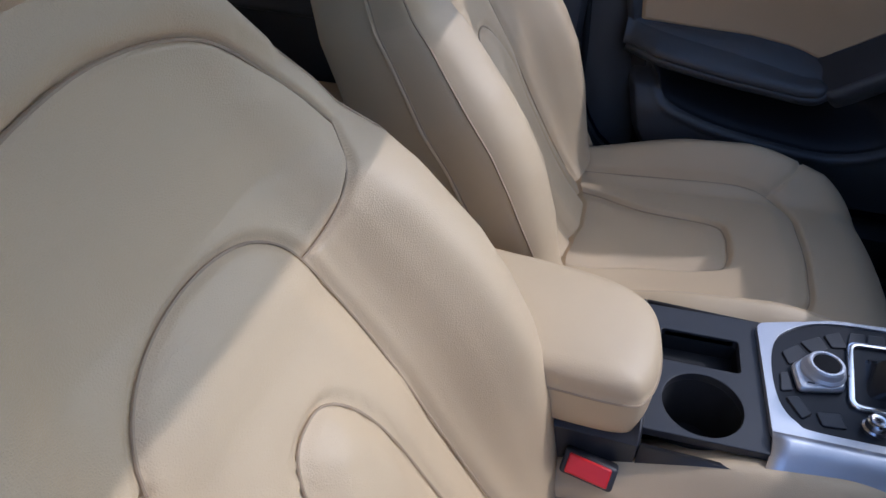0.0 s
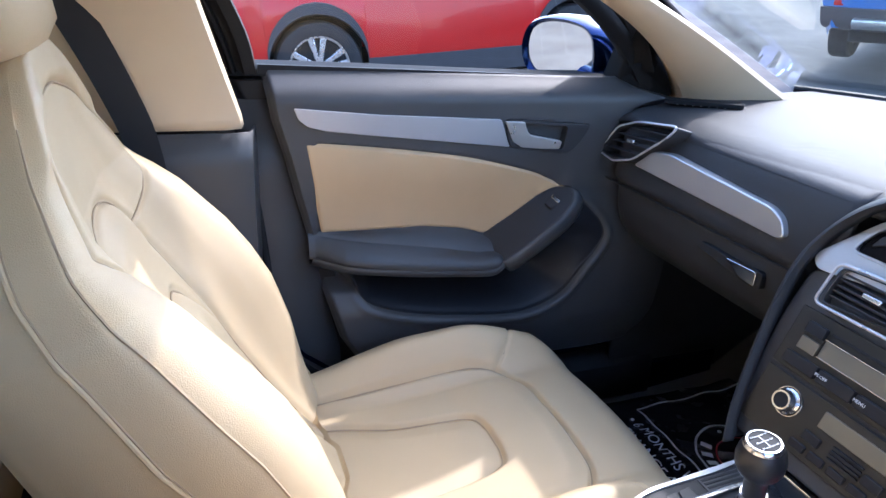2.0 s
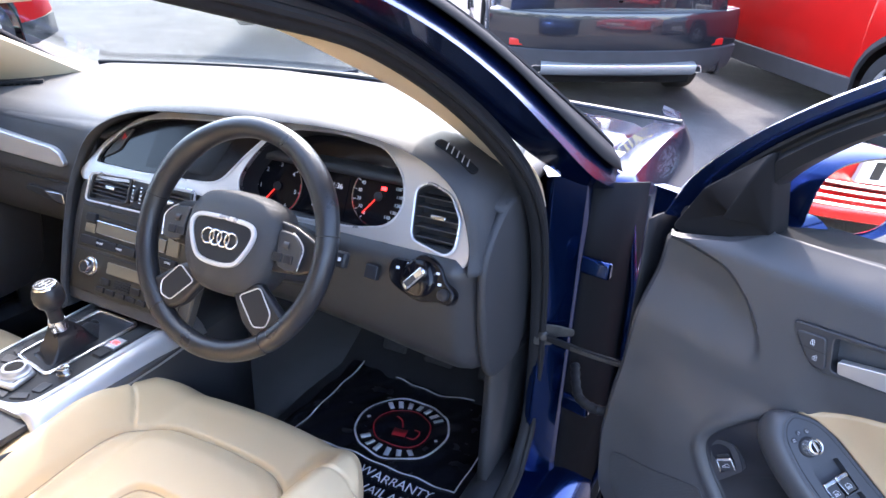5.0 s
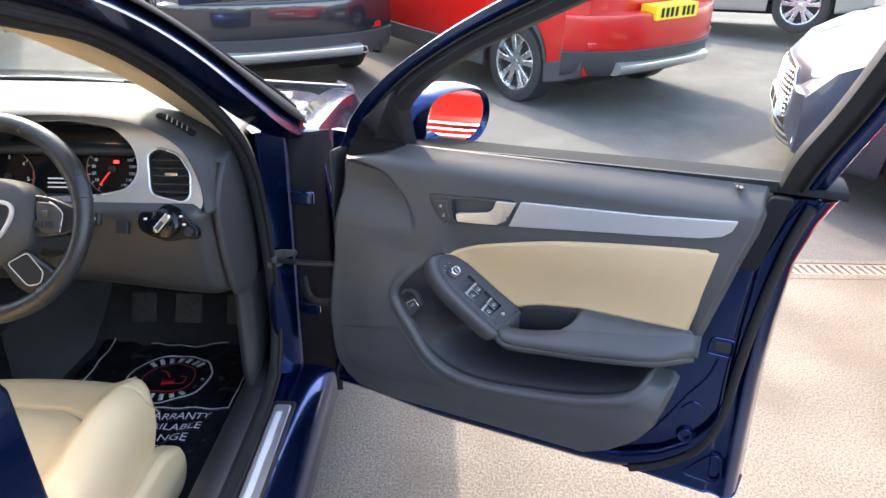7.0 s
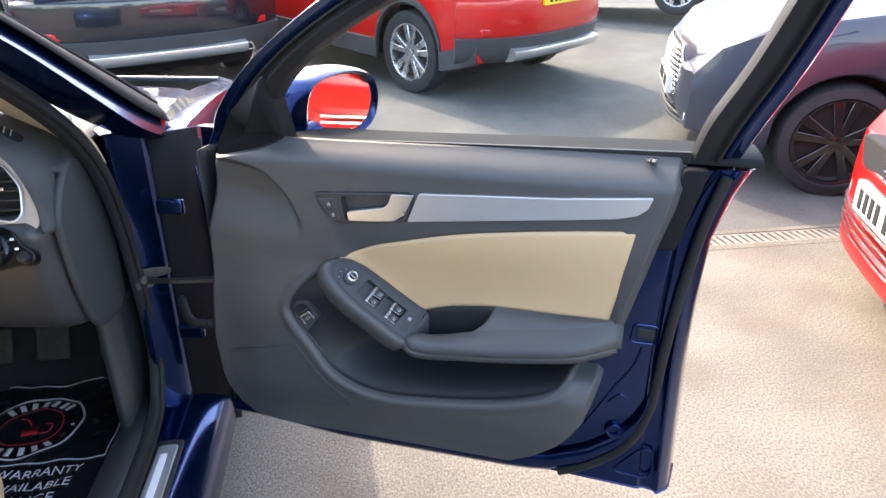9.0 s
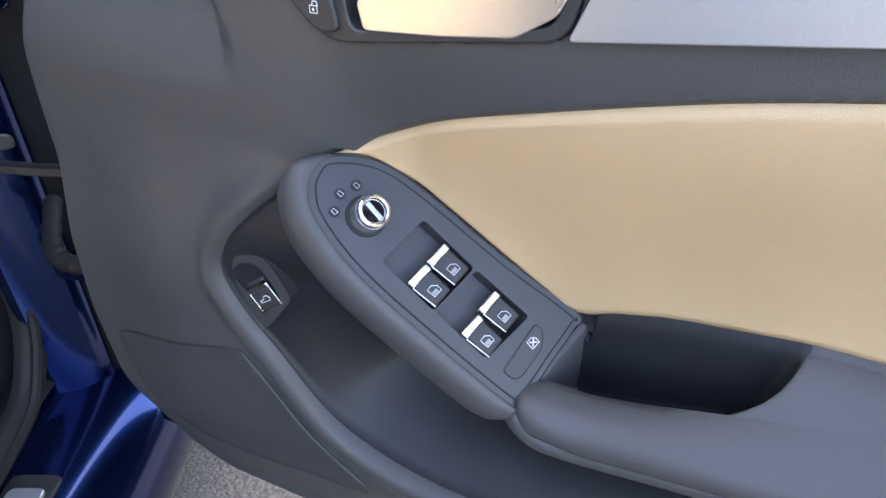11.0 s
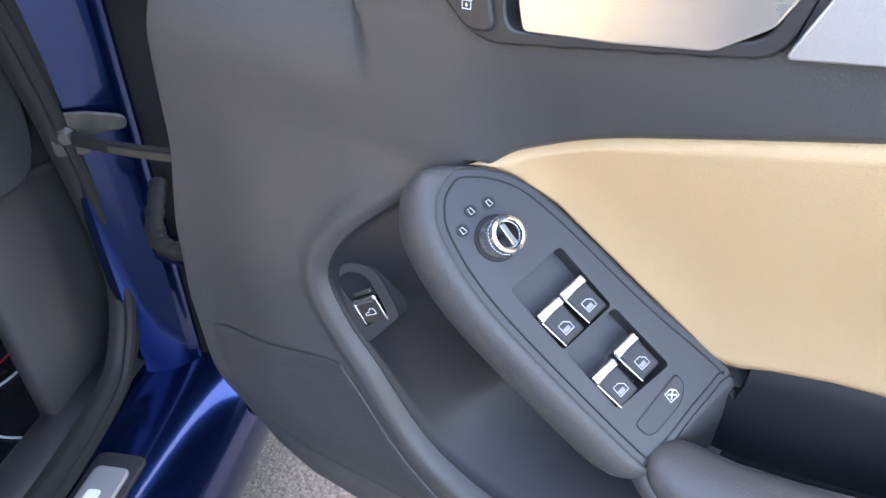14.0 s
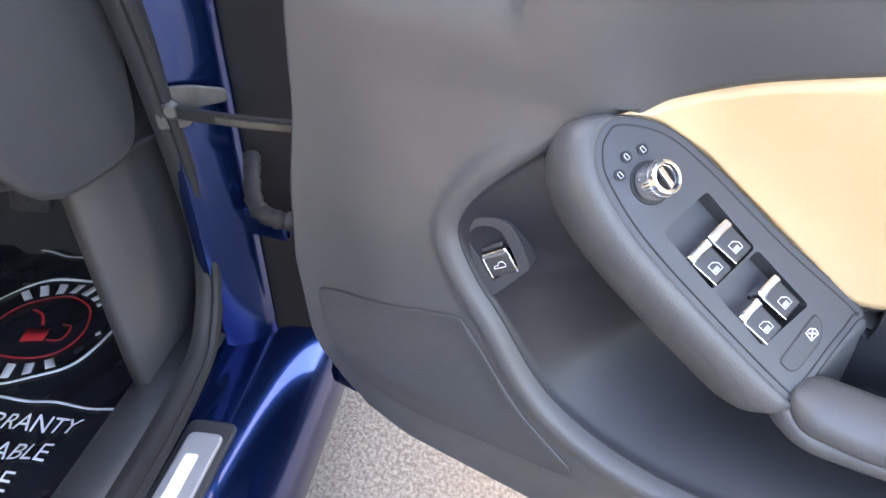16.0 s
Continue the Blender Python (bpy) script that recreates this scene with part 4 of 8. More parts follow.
# radio unit
key(-0.150, 0.152, 0.705, 0.785, -0.003, UNIT, "radio", lab="dark bronze radio unit")
key(-0.128, -0.100, 0.757, 0.772)
key(-0.128, -0.100, 0.735, 0.752, 0.001, BRONZE, "radio_panel", lab="bronze grey radio panel")
key(-0.096, 0.096, 0.767, 0.771, -0.001, RECESS, "disc_slot", lab="narrow disc slot")
rp = key(-0.096, 0.096, 0.738, 0.760, 0.001, BRONZE, "radio_display", lab="bronze grey framed radio panel")
key(0.100, 0.130, 0.735, 0.772, 0.001, BRONZE, "radio_panel", lab="bronze grey radio panel")
rl = fz([(-0.097, 0.7375), (-0.097, 0.7605), (0.097, 0.7605), (0.097, 0.7375)])
tube("radio_edge", FACE.at(rl[:, 0], rl[:, 1], 0.0012), 0.0008, BRIGHT, rp, "thin chrome edge", closed=True, up=tuple(FACE.ez), n=5)
for k in range(5):
    key(-0.135 + 0.054 * k, -0.085 + 0.054 * k, 0.712, 0.728)
# climate unit
key(-0.150, 0.152, 0.622, 0.700, -0.003, UNIT, "climate_unit", lab="dark bronze climate control unit")
key(-0.05, 0.055, 0.668, 0.690, -0.001, BRONZE, "climate_display", lab="bronze grey climate display")
for k in range(5):
    key(-0.07 + 0.029 * k, -0.047 + 0.029 * k, 0.630, 0.640, 0.0008)
for k in range(2):
    key(-0.06 + 0.085 * k, -0.035 + 0.085 * k, 0.646, 0.658, 0.0008)
for k in range(4):
    key(-0.020, 0.022, 0.6445 + 0.005 * k, 0.647 + 0.005 * k, 0.001, RECESS, "air_slot")
for x in (-0.098, 0.100):
    kf = FACE.shift(*fz([(x, 0.672)])[0], -0.003)
    kn = lathe("climate_knob", [(0.0, 0.0), (0.0175, 0.0), (0.0175, 0.003), (0.0148, 0.005), (0.0140, 0.015), (0.0128, 0.017), (0.0105, 0.017), (0.0098, 0.0145), (0.0, 0.0145)], kf, CHROME, dash, "satin chrome climate knob", n=40)
    lathe("knob_cap", [(0.0, 0.0145), (0.0096, 0.0145), (0.0096, 0.0158), (0.0, 0.0158)], kf, RECESS, kn, n=24)
    tube("knob_ring", kf.at(*ellipse(0, 0, 0.0195, 0.0195, 32).T, 0.001), 0.0012, BRIGHT, kn, closed=True, up=kf.ez, n=6)
for x, z, s in ((-0.075, 0.720, "PS OFF"), (0.112, 0.722, "OPEN"), (-0.02, 0.720, "MENU")):
    letters("key_text", s, FACE.shift(*fz([(x, z)])[0], 0.004), 0.006, PRINT, dash)

# driver's lower dash
prof = smooth_line([(0.195, 0.86), (0.172, 0.845), (0.160, 0.825), (0.166, 0.79), (0.18, 0.73), (0.20, 0.68), (0.25, 0.645), (0.40, 0.61), (0.6, 0.60)], 30)
xs = np.linspace(0.17, 0.735, 36)
P = np.zeros((36, 30, 3))
for i, x in enumerate(xs):
    P[i, :, 0], P[i, :, 1], P[i, :, 2] = x, prof[:, 0] + 0.05 * step(0.68, 0.735, x) ** 2, prof[:, 1] - 0.03 * step(0.35, 0.72, x) * (prof[:, 1] < 0.80)
# shade under the dials is put into the colour: darker than the soft plastic
sheet("knee_panel", P, HARD, dash, "black knee panel under the dials", thick=-0.008)
endp = round_poly([(0.178, 0.862), (0.182, 0.80), (0.20, 0.70), (0.245, 0.60), (0.40, 0.585), (0.42, 0.75), (0.40, 0.86), (0.34, 0.92), (0.26, 0.935)], 0.05)
slab("dash_end_cover", endp, Frame((0.722, 0, 0), (0, 1, 0), (0, 0, 1)), 0, 0.016, PAD, dash, "black dashboard end cover", bevel=0.006)
# light switch
lf = FACE.shift(*fz([(0.640, 0.812)])[0], 0.012)
ls = slab("light_switch", smooth_line([(-0.056, 0.005), (-0.048, 0.022), (-0.022, 0.024), (0.0, 0.038), (0.03, 0.026), (0.045, 0.004), (0.062, -0.012), (0.058, -0.03), (0.036, -0.03), (0.005, -0.036), (-0.03, -0.026), (-0.05, -0.014)], 48, True), lf, -0.02, 0.003, GLOSS, dash, "black rotary light switch plate", bevel=0.002)
lathe("dial_base", [(0.0, 0.002), (0.03, 0.002), (0.028, 0.012), (0.022, 0.015), (0.0, 0.015)], lf, GLOSS, ls, n=36)
lk = Frame(lf.at(0, 0, 0.012), lf.ex * 0.62 + lf.ey * 0.78, -lf.ex * 0.78 + lf.ey * 0.62)
slab("switch_grip", round_poly([(-0.022, -0.007), (0.022, -0.007), (0.022, 0.007), (-0.022, 0.007)], 0.006), lk, 0, 0.014, CHROME, ls, "chrome switch grip", bevel=0.003)
box("grip_mark", lk, -0.016, 0.004, -0.004, 0.004, 0.0138, 0.0146, HARD, ls, bevel=0.0003)
lathe("fog_button", [(0.0, 0.0), (0.010, 0.0), (0.009, 0.006), (0.0, 0.007)], lf.shift(0.046, -0.016, 0.003), PANEL, ls, n=20)
for x, y in ((-0.04, 0.008), (-0.022, 0.018), (0.030, 0.014), (0.036, -0.002)):
    box("switch_mark", lf, x - 0.003, x + 0.003, y - 0.002, y + 0.002, 0.003, 0.0036, PRINT, ls, bevel=0)
box("small_switch", FACE.shift(*fz([(0.552, 0.802)])[0], 0.010), -0.012, 0.012, -0.012, 0.012, -0.01, 0.003, PANEL, dash, "small black rocker switch", bevel=0.002)
# pedals and mat board
PEDAL = material("worn_pedal_rubber", (0.05, 0.05, 0.052), 0.6, var=0.2, var_scale=40, bump=0.0006, bump_scale=500)
for x, w, z in ((0.295, 0.036, 0.338), (0.43, 0.040, 0.338), (0.57, 0.026, 0.334)):
    pf = Frame((x, 0.70, z), (1, 0, 0), (0, 0.4, 0.9))
    pd = group_of("pedal", (x, 0.8, z), "dark ribbed rubber foot pedal", "pedal", "foot pedals")
    box("pad", pf, -w, w, -0.045, 0.045, 0, 0.012, PEDAL, pd, bevel=0.004, r=0.008)
    for k in range(-3, 4):
        for g_ in (-1, 1):
            rf = Frame(pf.at(0.0, 0.0, 0.012), pf.ex * 0.74 + pf.ey * 0.67 * g_, pf.ey * 0.74 - pf.ex * 0.67 * g_)
            c_ = 0.018 * k
            l_ = max(0.0, 0.9 * w - 0.55 * abs(c_))
            if l_ > 0.006:
                box("rib", rf, -l_, l_, c_ - 0.0022, c_ + 0.0022, -0.001, 0.003, PEDAL, pd, bevel=0.0008)
    tube("arm", V([pf.at(0, 0, 0), (x, 0.80, z + 0.08), (x, 0.86, z + 0.25)]), 0.009, HARD, pd)

# ---- steering wheel ----
wheel = group_of("steering_wheel", (0.372, 0.03, 0.866), "black leather steering wheel with silver-edged spokes", "steering wheel")
WF = Frame((0.375, 0.03, 0.866), (1, 0, 0), (0, 0.423, 0.906))
a = np.linspace(0, 2 * np.pi, 96, endpoint=False)
rr = 0.0165 + 0.0022 * (np.exp(-((np.degrees(a) - 38) / 22) ** 2) + np.exp(-((np.degrees(a) - 142) / 22) ** 2))
rim = WF.at(0.173 * np.cos(a), 0.173 * np.sin(a))
sweep("rim", rim, ellipse(0, 0, 1.0, 1.08, 16), HIDE, wheel, "black leather-wrapped rim", closed=True, up=WF.ez, scale=rr)
for ang in (12, 168, 232, 308):
    c, s = math.cos(radians(ang)), math.sin(radians(ang))
    rf = Frame(WF.at(0.173 * c, 0.173 * s), WF.ex * c + WF.ey * s, WF.ez)
    tube("rim_seam", rf.at(*ellipse(0, 0, 0.0172, 0.0182, 24).T), 0.0009, RECESS, wheel, "stitched rim joint", closed=True, up=rf.ez, n=5)
# airbag pad, set back behind the rim's plane
PADF = WF.shift(0.0, 0.0, -0.030)
pad = smooth_line([(-0.088, 0.030), (-0.07, 0.060), (-0.03, 0.072), (0.03, 0.072), (0.07, 0.060), (0.088, 0.030), (0.088, -0.02), (0.070, -0.062), (0.035, -0.086), (-0.035, -0.086), (-0.070, -0.062), (-0.088, -0.02)], 60, True)
P = np.stack([PADF.at(pad[:, 0] * k, (pad[:, 1] - 0.0) * k, z) for k, z in ((0.96, -0.02), (1.0, 0.0), (1.0, 0.018), (0.97, 0.032), (0.88, 0.043), (0.7, 0.050), (0.4, 0.053), (0.1, 0.054))], 0)
sheet("airbag_pad", P, PAD, wheel, "black airbag pad", wrap_m=True, caps=True)
bo = round_poly([(-0.050, 0.0265), (0.0, 0.0285), (0.050, 0.0265), (0.0615, 0.016), (0.058, -0.004), (0.040, -0.036), (0.018, -0.0425), (-0.018, -0.0425), (-0.040, -0.036), (-0.058, -0.004), (-0.0615, 0.016)], 0.014)
bd = slab("badge_plate", bo * 0.93, PADF, 0.045, 0.0545, PANEL, wheel, "black badge plate", bevel=0.002)
sweep("badge_frame", PADF.at(bo[:, 0], bo[:, 1], 0.0535), smooth_line([(-0.0035, -0.002), (0.0035, -0.002), (0.0025, 0.003), (-0.0025, 0.003)], 8, True), RIM, wheel, "satin silver badge frame", closed=True, up=WF.ez)
for k in range(4):
    tube("badge_ring", PADF.at(*ellipse(-0.0225 + 0.015 * k, -0.004, 0.0115, 0.0115, 28).T, 0.0555), 0.0017, BRIGHT, bd, "chrome ring", closed=True, up=WF.ez, n=8)
# spokes
for sgn in (-1, 1):
    up = [(sgn * 0.070, 0.045), (sgn * 0.11, 0.040), (sgn * 0.160, 0.020), (sgn * 0.165, -0.012), (sgn * 0.135, -0.028), (sgn * 0.08, -0.034)]
    slab("upper_spoke", round_poly(up[::sgn], 0.01), WF, -0.026, -0.004, HIDE, wheel, "black spoke", bevel=0.008, seg=3)
    pod = slab("button_pod", round_poly([(sgn * 0.088, 0.031), (sgn * 0.116, 0.029), (sgn * 0.137, 0.010), (sgn * 0.134, -0.022), (sgn * 0.120, -0.028), (sgn * 0.096, -0.022)][::sgn], 0.008), WF, -0.014, 0.006, HARD, wheel, "black control pod", bevel=0.002)
    edge = smooth_line([(sgn * 0.114, 0.0305), (sgn * 0.128, 0.022), (sgn * 0.138, 0.009), (sgn * 0.1365, -0.008), (sgn * 0.1345, -0.023)], 24)
    tube("pod_edge", WF.at(edge[:, 0], edge[:, 1], 0.0055), 0.0011, RIM, pod, "satin silver edge", up=WF.ez, n=6)
    for k in range(2):
        box("pod_button", WF, *sorted((sgn * (0.088 + 0.020 * k), sgn * (0.104 + 0.020 * k))), -0.016, -0.003, 0.004, 0.0080, PANEL, pod, bevel=0.001)
    lathe("scroll_wheel", [(0, -0.005), (0.007, -0.005), (0.007, 0.005), (0, 0.005)], Frame(WF.at(sgn * 0.108, 0.010, 0.002), WF.ey, WF.ez), HARD, pod, n=16)
    lo = [(sgn * 0.028, -0.075), (sgn * 0.072, -0.052), (sgn * 0.138, -0.098), (sgn * 0.120, -0.124), (sgn * 0.098, -0.140), (sgn * 0.06, -0.12)]
    slab("lower_spoke", round_poly(lo[::-sgn], 0.012), WF, -0.014, 0.006, HIDE, wheel, "black lower spoke", bevel=0.006, seg=3)
    il = round_poly([(sgn * 0.046, -0.080), (sgn * 0.080, -0.060), (sgn * 0.110, -0.094), (sgn * 0.106, -0.114), (sgn * 0.084, -0.119)][::-sgn], 0.007)
    ins = slab("spoke_inlay", il, WF, 0.0, 0.0075, PANEL, wheel, "satin black spoke inlay", bevel=0.001)
    tube("inlay_edge", WF.at(il[:, 0], il[:, 1], 0.0074), 0.0011, RIM, ins, "satin silver edge", closed=True, up=WF.ez, n=6)
lathe("hub", [(0.0, -0.07), (0.055, -0.07), (0.062, -0.02), (0.05, 0.0), (0.0, 0.0)], WF, HARD, wheel, n=32)
# column shroud and stalks
colm = group_of("steering_column", (0.372, 0.12, 0.8), "black steering column shroud with stalks", "steering column")
P = np.stack([WF.at(*(V([[(-0.055, 0.035), (0.0, 0.045), (0.055, 0.035), (0.065, 0.0), (0.05, -0.05), (0.0, -0.06), (-0.05, -0.05), (-0.065, 0.0)]])[0].T * k), z) for k, z in ((0.9, -0.05), (1.0, -0.07), (1.05, -0.16), (1.1, -0.24))], 0)
sheet("shroud", P, HARD, colm, "black plastic shroud", wrap_m=True, caps=True, bevel=0.004)
for sgn in (-1, 1):
    st = tube("stalk", WF.at(V([sgn * 0.05, sgn * 0.10, sgn * 0.155]), V([0.0, 0.004, 0.008]), V([-0.085, -0.07, -0.06])), 0.008, HARD, colm, "black control stalk")
    box("stalk_tip", WF, *sorted((sgn * 0.135, sgn * 0.172)), -0.006, 0.02, -0.07, -0.055, PANEL, st, bevel=0.004)
    for k in range(3):
        box("stalk_mark", WF, *sorted((sgn * (0.142 + 0.009 * k), sgn * (0.147 + 0.009 * k))), 0.004, 0.010, -0.0555, -0.0545, PRINT, st, bevel=0)

# ---- centre console ----
con = group_of("centre_console", (0.02, -0.2, 0.3), "black centre console with silver-framed control panel", "console")
P = V([[(0.022 + sx * w, y, z) for sx, w, z in ((-1, 0.125, 0.25), (-1, 0.118, 0.48), (-1, 0.108, 0.548 + h), (-1, 0.09, 0.560 + h), (1, 0.10, 0.560 + h), (1, 0.118, 0.545 + h), (1, 0.125, 0.48), (1, 0.13, 0.25))] for y, h in ((-0.95, 0.0), (-0.6, 0.0), (-0.325, 0.0), (-0.322, 0.003), (-0.19, 0.003), (-0.15, 0.004), (0.1, 0.012), (0.2, 0.02), (0.28, 0.03))])
sheet("console_body", P[:4], HARD, con, "black console body", thick=0.006)
sheet("console_front", P[5:], HARD, con, "black console body", thick=0.006)
side = P[3:6].copy()
sheet("console_side", side[:, :3], HARD, con, thick=0.006)
sheet("console_side", side[:, 5:], HARD, con, thick=0.006)
CF = Frame((0.0, -0.19, 0.566), (1, 0, 0), (0, 1, 0.045))
cup = ellipse(0.078, -0.068, 0.045, 0.045, 36)
slot = round_poly([(-0.034, -0.115), (0.020, -0.115), (0.020, -0.022), (-0.034, -0.022)], 0.006)
slab("cup_plate", round_poly([(-0.075, -0.14), (0.128, -0.14), (0.128, 0.015), (-0.075, 0.015)], 0.01), CF, -0.012, 0.0, HARD, con, "black cup holder plate", holes=[cup[::-1], slot[::-1]], bevel=0.003)
lathe("cup_well", [(0.0, -0.085), (0.036, -0.085), (0.040, -0.07), (0.0455, -0.012), (0.0475, -0.002), (0.0485, -0.003), (0.0465, -0.013), (0.041, -0.075), (0.037, -0.09), (0.0, -0.09)], CF.shift(0.078, -0.068), RECESS, con, "deep black cup holder", n=36)
box("coin_tray", CF, -0.036, 0.022, -0.117, -0.02, -0.045, -0.035, RECESS, con, "black tray bottom")
for x in (-0.036, 0.021):
    box("tray_wall", CF, x, x + 0.002, -0.117, -0.02, -0.045, -0.004, RECESS, con, bevel=0)
for y in (-0.118, -0.021):
    box("tray_wall", CF, -0.036, 0.022, y, y + 0.002, -0.045, -0.004, RECESS, con, bevel=0)
# silver frame: flat top and sloping flank towards the driver
fo = round_poly([(-0.066, 0.0), (0.110, 0.002), (0.110, 0.10), (0.106, 0.34), (-0.108, 0.36), (-0.096, 0.10)], 0.012)
fi = smooth_line([(-0.020, 0.014), (0.045, 0.012), (0.082, 0.028), (0.092, 0.07), (0.088, 0.30), (0.085, 0.335), (-0.092, 0.345), (-0.092, 0.20), (-0.088, 0.09), (-0.06, 0.035)], 60, True)
slab("silver_frame", fo, CF, -0.004, 0.008, SILVER, con, "satin silver console frame", holes=[fi[::-1]], bevel=0.002)
P = np.stack([CF.at(V([0.104, 0.112, 0.122, 0.136, 0.145]) + 0.0, V([y] * 5) + V([0, 0, 0, -0.004, -0.008]) * (y < 0.05), V([0.008, 0.007, 0.001, -0.012, -0.030]) + 0.0) for y in (0.001, 0.02, 0.08, 0.16, 0.24, 0.30, 0.36)])
P[-3:, :, 2] += V([0.0, 0.003, 0.008])[:, None]
sheet("silver_flank", P, SILVER, con, "satin silver console flank", thick=0.003)
slab("control_plate", fi, CF, -0.006, 0.005, PANEL, con, "satin black control plate", bevel=0.001)
# gear lever with leather boot
gear = group_of("gear_lever", (0.0, -0.03, 0.575), "gear lever with chrome-ringed knob and black leather gaiter", "gear lever")
bo = round_poly([(-0.058, 0.108), (0.044, 0.092), (0.046, 0.285), (-0.066, 0.285)], 0.012)
sweep("gaiter_frame", CF.at(bo[:, 0], bo[:, 1], 0.007), smooth_line([(-0.004, -0.002), (0.004, -0.002), (0.003, 0.003), (-0.003, 0.003)], 8, True), CHROME, gear, "satin chrome gaiter frame", closed=True, up=CF.ez)
k = len(bo)
ang = np.arctan2(bo[:, 1] - 0.19, bo[:, 0] + 0.005)
rows = []
for f, h in zip(np.linspace(0, 1, 14), 0.004 + 0.062 * np.linspace(0, 1, 14) ** 1.5):
    tgt = np.stack((0.004 + 0.017 * np.cos(ang), 0.158 + 0.017 * np.sin(ang)), 1)
    s = 0.5 * f + 0.5 * (1 - (1 - f) ** 2)
    q = bo * (1 - s) + tgt * s
    fold = 0.014 * np.sin(ang * 4 + 3.2 * f) * math.sin(math.pi * f) + 0.005 * np.sin(ang * 7 - 6 * f) * math.sin(math.pi * f)
    q = q + np.stack((np.cos(ang), np.sin(ang)), 1) * fold[:, None]
    rows.append(CF.at(q[:, 0], q[:, 1], h - 0.012 * math.sin(math.pi * f) + 0.007 * np.sin(ang * 3 + 4 * f) * math.sin(math.pi * f)))
sheet("gaiter", np.stack(rows, 0), HIDE, gear, "creased black leather gaiter", wrap_m=True)
GF = Frame((0.004, -0.035, 0.628), (1, 0, 0), (0, 1, 0.12))
lathe("collar", [(0.0, 0.0), (0.0155, 0.0), (0.0155, 0.012), (0.0145, 0.02), (0.0, 0.02)], GF, CHROME, gear, "satin chrome lever collar", n=24)
lathe("knob", [(0.0, 0.018), (0.0128, 0.018), (0.0126, 0.040), (0.0150, 0.047), (0.0215, 0.053), (0.0258, 0.062), (0.0265, 0.073), (0.0240, 0.084), (0.0205, 0.0905), (0.0, 0.092)], GF, HIDE, gear, "black leather gear knob", n=36)
kt = lathe("knob_ring", [(0.0195, 0.0895), (0.0213, 0.0895), (0.0208, 0.0925), (0.0185, 0.0950), (0.0165, 0.0952), (0.0160, 0.0935), (0.0160, 0.0900)], GF, BRIGHT, gear, "bright chrome ring", n=36)
lathe("knob_cap", [(0.0, 0.0900), (0.0162, 0.0900), (0.0162, 0.0940), (0.0, 0.0950)], GF, RECESS, gear, "black shift pattern cap", n=30)
for x in (-0.009, 0.0, 0.009):
    box("pattern_line", GF, x - 0.0005, x + 0.0005, -0.006, 0.006, 0.0946, 0.0952, PRINT, kt, bevel=0)
box("pattern_line", GF, -0.009, 0.009, -0.0005, 0.0005, 0.0946, 0.0952, PRINT, kt, bevel=0)
for k, (x, y) in enumerate(((-0.009, 0.009), (-0.009, -0.009), (0.0, 0.009), (0.0, -0.009), (0.009, 0.009), (0.009, -0.009))):
    letters("pattern_figure", str(k + 1), GF.shift(x, y, 0.0948), 0.005, PRINT, kt)
# menu controller
mf = CF.shift(0.004, 0.066, 0.005)
mc = slab("menu_controller", round_poly([(-0.022, 0.026), (0.022, 0.022), (0.034, -0.030), (-0.004, -0.034), (-0.028, -0.01)], 0.008), mf, 0.0, 0.009, SILVER, con, "silver menu controller", bevel=0.003)
lathe("menu_dial", [(0.0, 0.008), (0.0245, 0.008), (0.0245, 0.012), (0.0215, 0.0145), (0.0205, 0.0215), (0.0185, 0.0235), (0.0160, 0.0235), (0.0150, 0.0215), (0.0, 0.0215)], mf, RIM, mc, "satin chrome dial", n=40)
lathe("dial_cap", [(0.0, 0.0212), (0.0149, 0.0212), (0.0146, 0.0225), (0.0, 0.0238)], mf, TRIMBLACK, mc, n=28)
for x, y in ((0.0, 0.027), (0.022, -0.014)):
    box("dial_mark", mf, x - 0.0007, x + 0.0007, y - 0.006, y + 0.002, 0.0088, 0.0096, HARD, mc, bevel=0)
for pts in (((-0.078, 0.112), (-0.058, 0.106), (-0.058, 0.125), (-0.080, 0.130)), ((-0.080, 0.133), (-0.058, 0.128), (-0.058, 0.150), (-0.082, 0.152)), ((-0.066, 0.080), (-0.046, 0.086), (-0.050, 0.104), (-0.076, 0.100)), ((-0.046, 0.050), (-0.026, 0.064), (-0.042, 0.082), (-0.062, 0.074)), ((-0.024, 0.026), (-0.004, 0.032), (-0.020, 0.058), (-0.042, 0.046)),
            ((0.012, 0.020), (0.040, 0.018), (0.036, 0.032), (0.008, 0.030)), ((0.048, 0.022), (0.076, 0.036), (0.066, 0.048), (0.044, 0.036)), ((0.062, 0.052), (0.080, 0.056), (0.078, 0.082), (0.058, 0.078))):
    slab("menu_button", round_poly(pts, 0.003), CF, 0.004, 0.0075, HARD, con, "black menu button", bevel=0.001)
lathe("volume_knob", [(0.0, 0.0), (0.0125, 0.0), (0.0125, 0.008), (0.0105, 0.010), (0.0105, 0.018), (0.009, 0.0195), (0.006, 0.0185), (0.0, 0.0185)], CF.shift(0.072, 0.108, 0.004), CHROME, con, "small chrome volume knob", n=30)
pb = box("handbrake_recess", CF, 0.052, 0.082, 0.17, 0.275, 0.0045, 0.006, RECESS, con, "black switch strip", bevel=0.001, r=0.004)
box("hold_button", CF, 0.054, 0.080, 0.172, 0.196, 0.005, 0.0095, PANEL, pb, bevel=0.0015, r=0.003)
box("brake_button", CF, 0.054, 0.080, 0.20, 0.232, 0.005, 0.011, SILVER, pb, "silver parking brake switch", bevel=0.002, r=0.003)
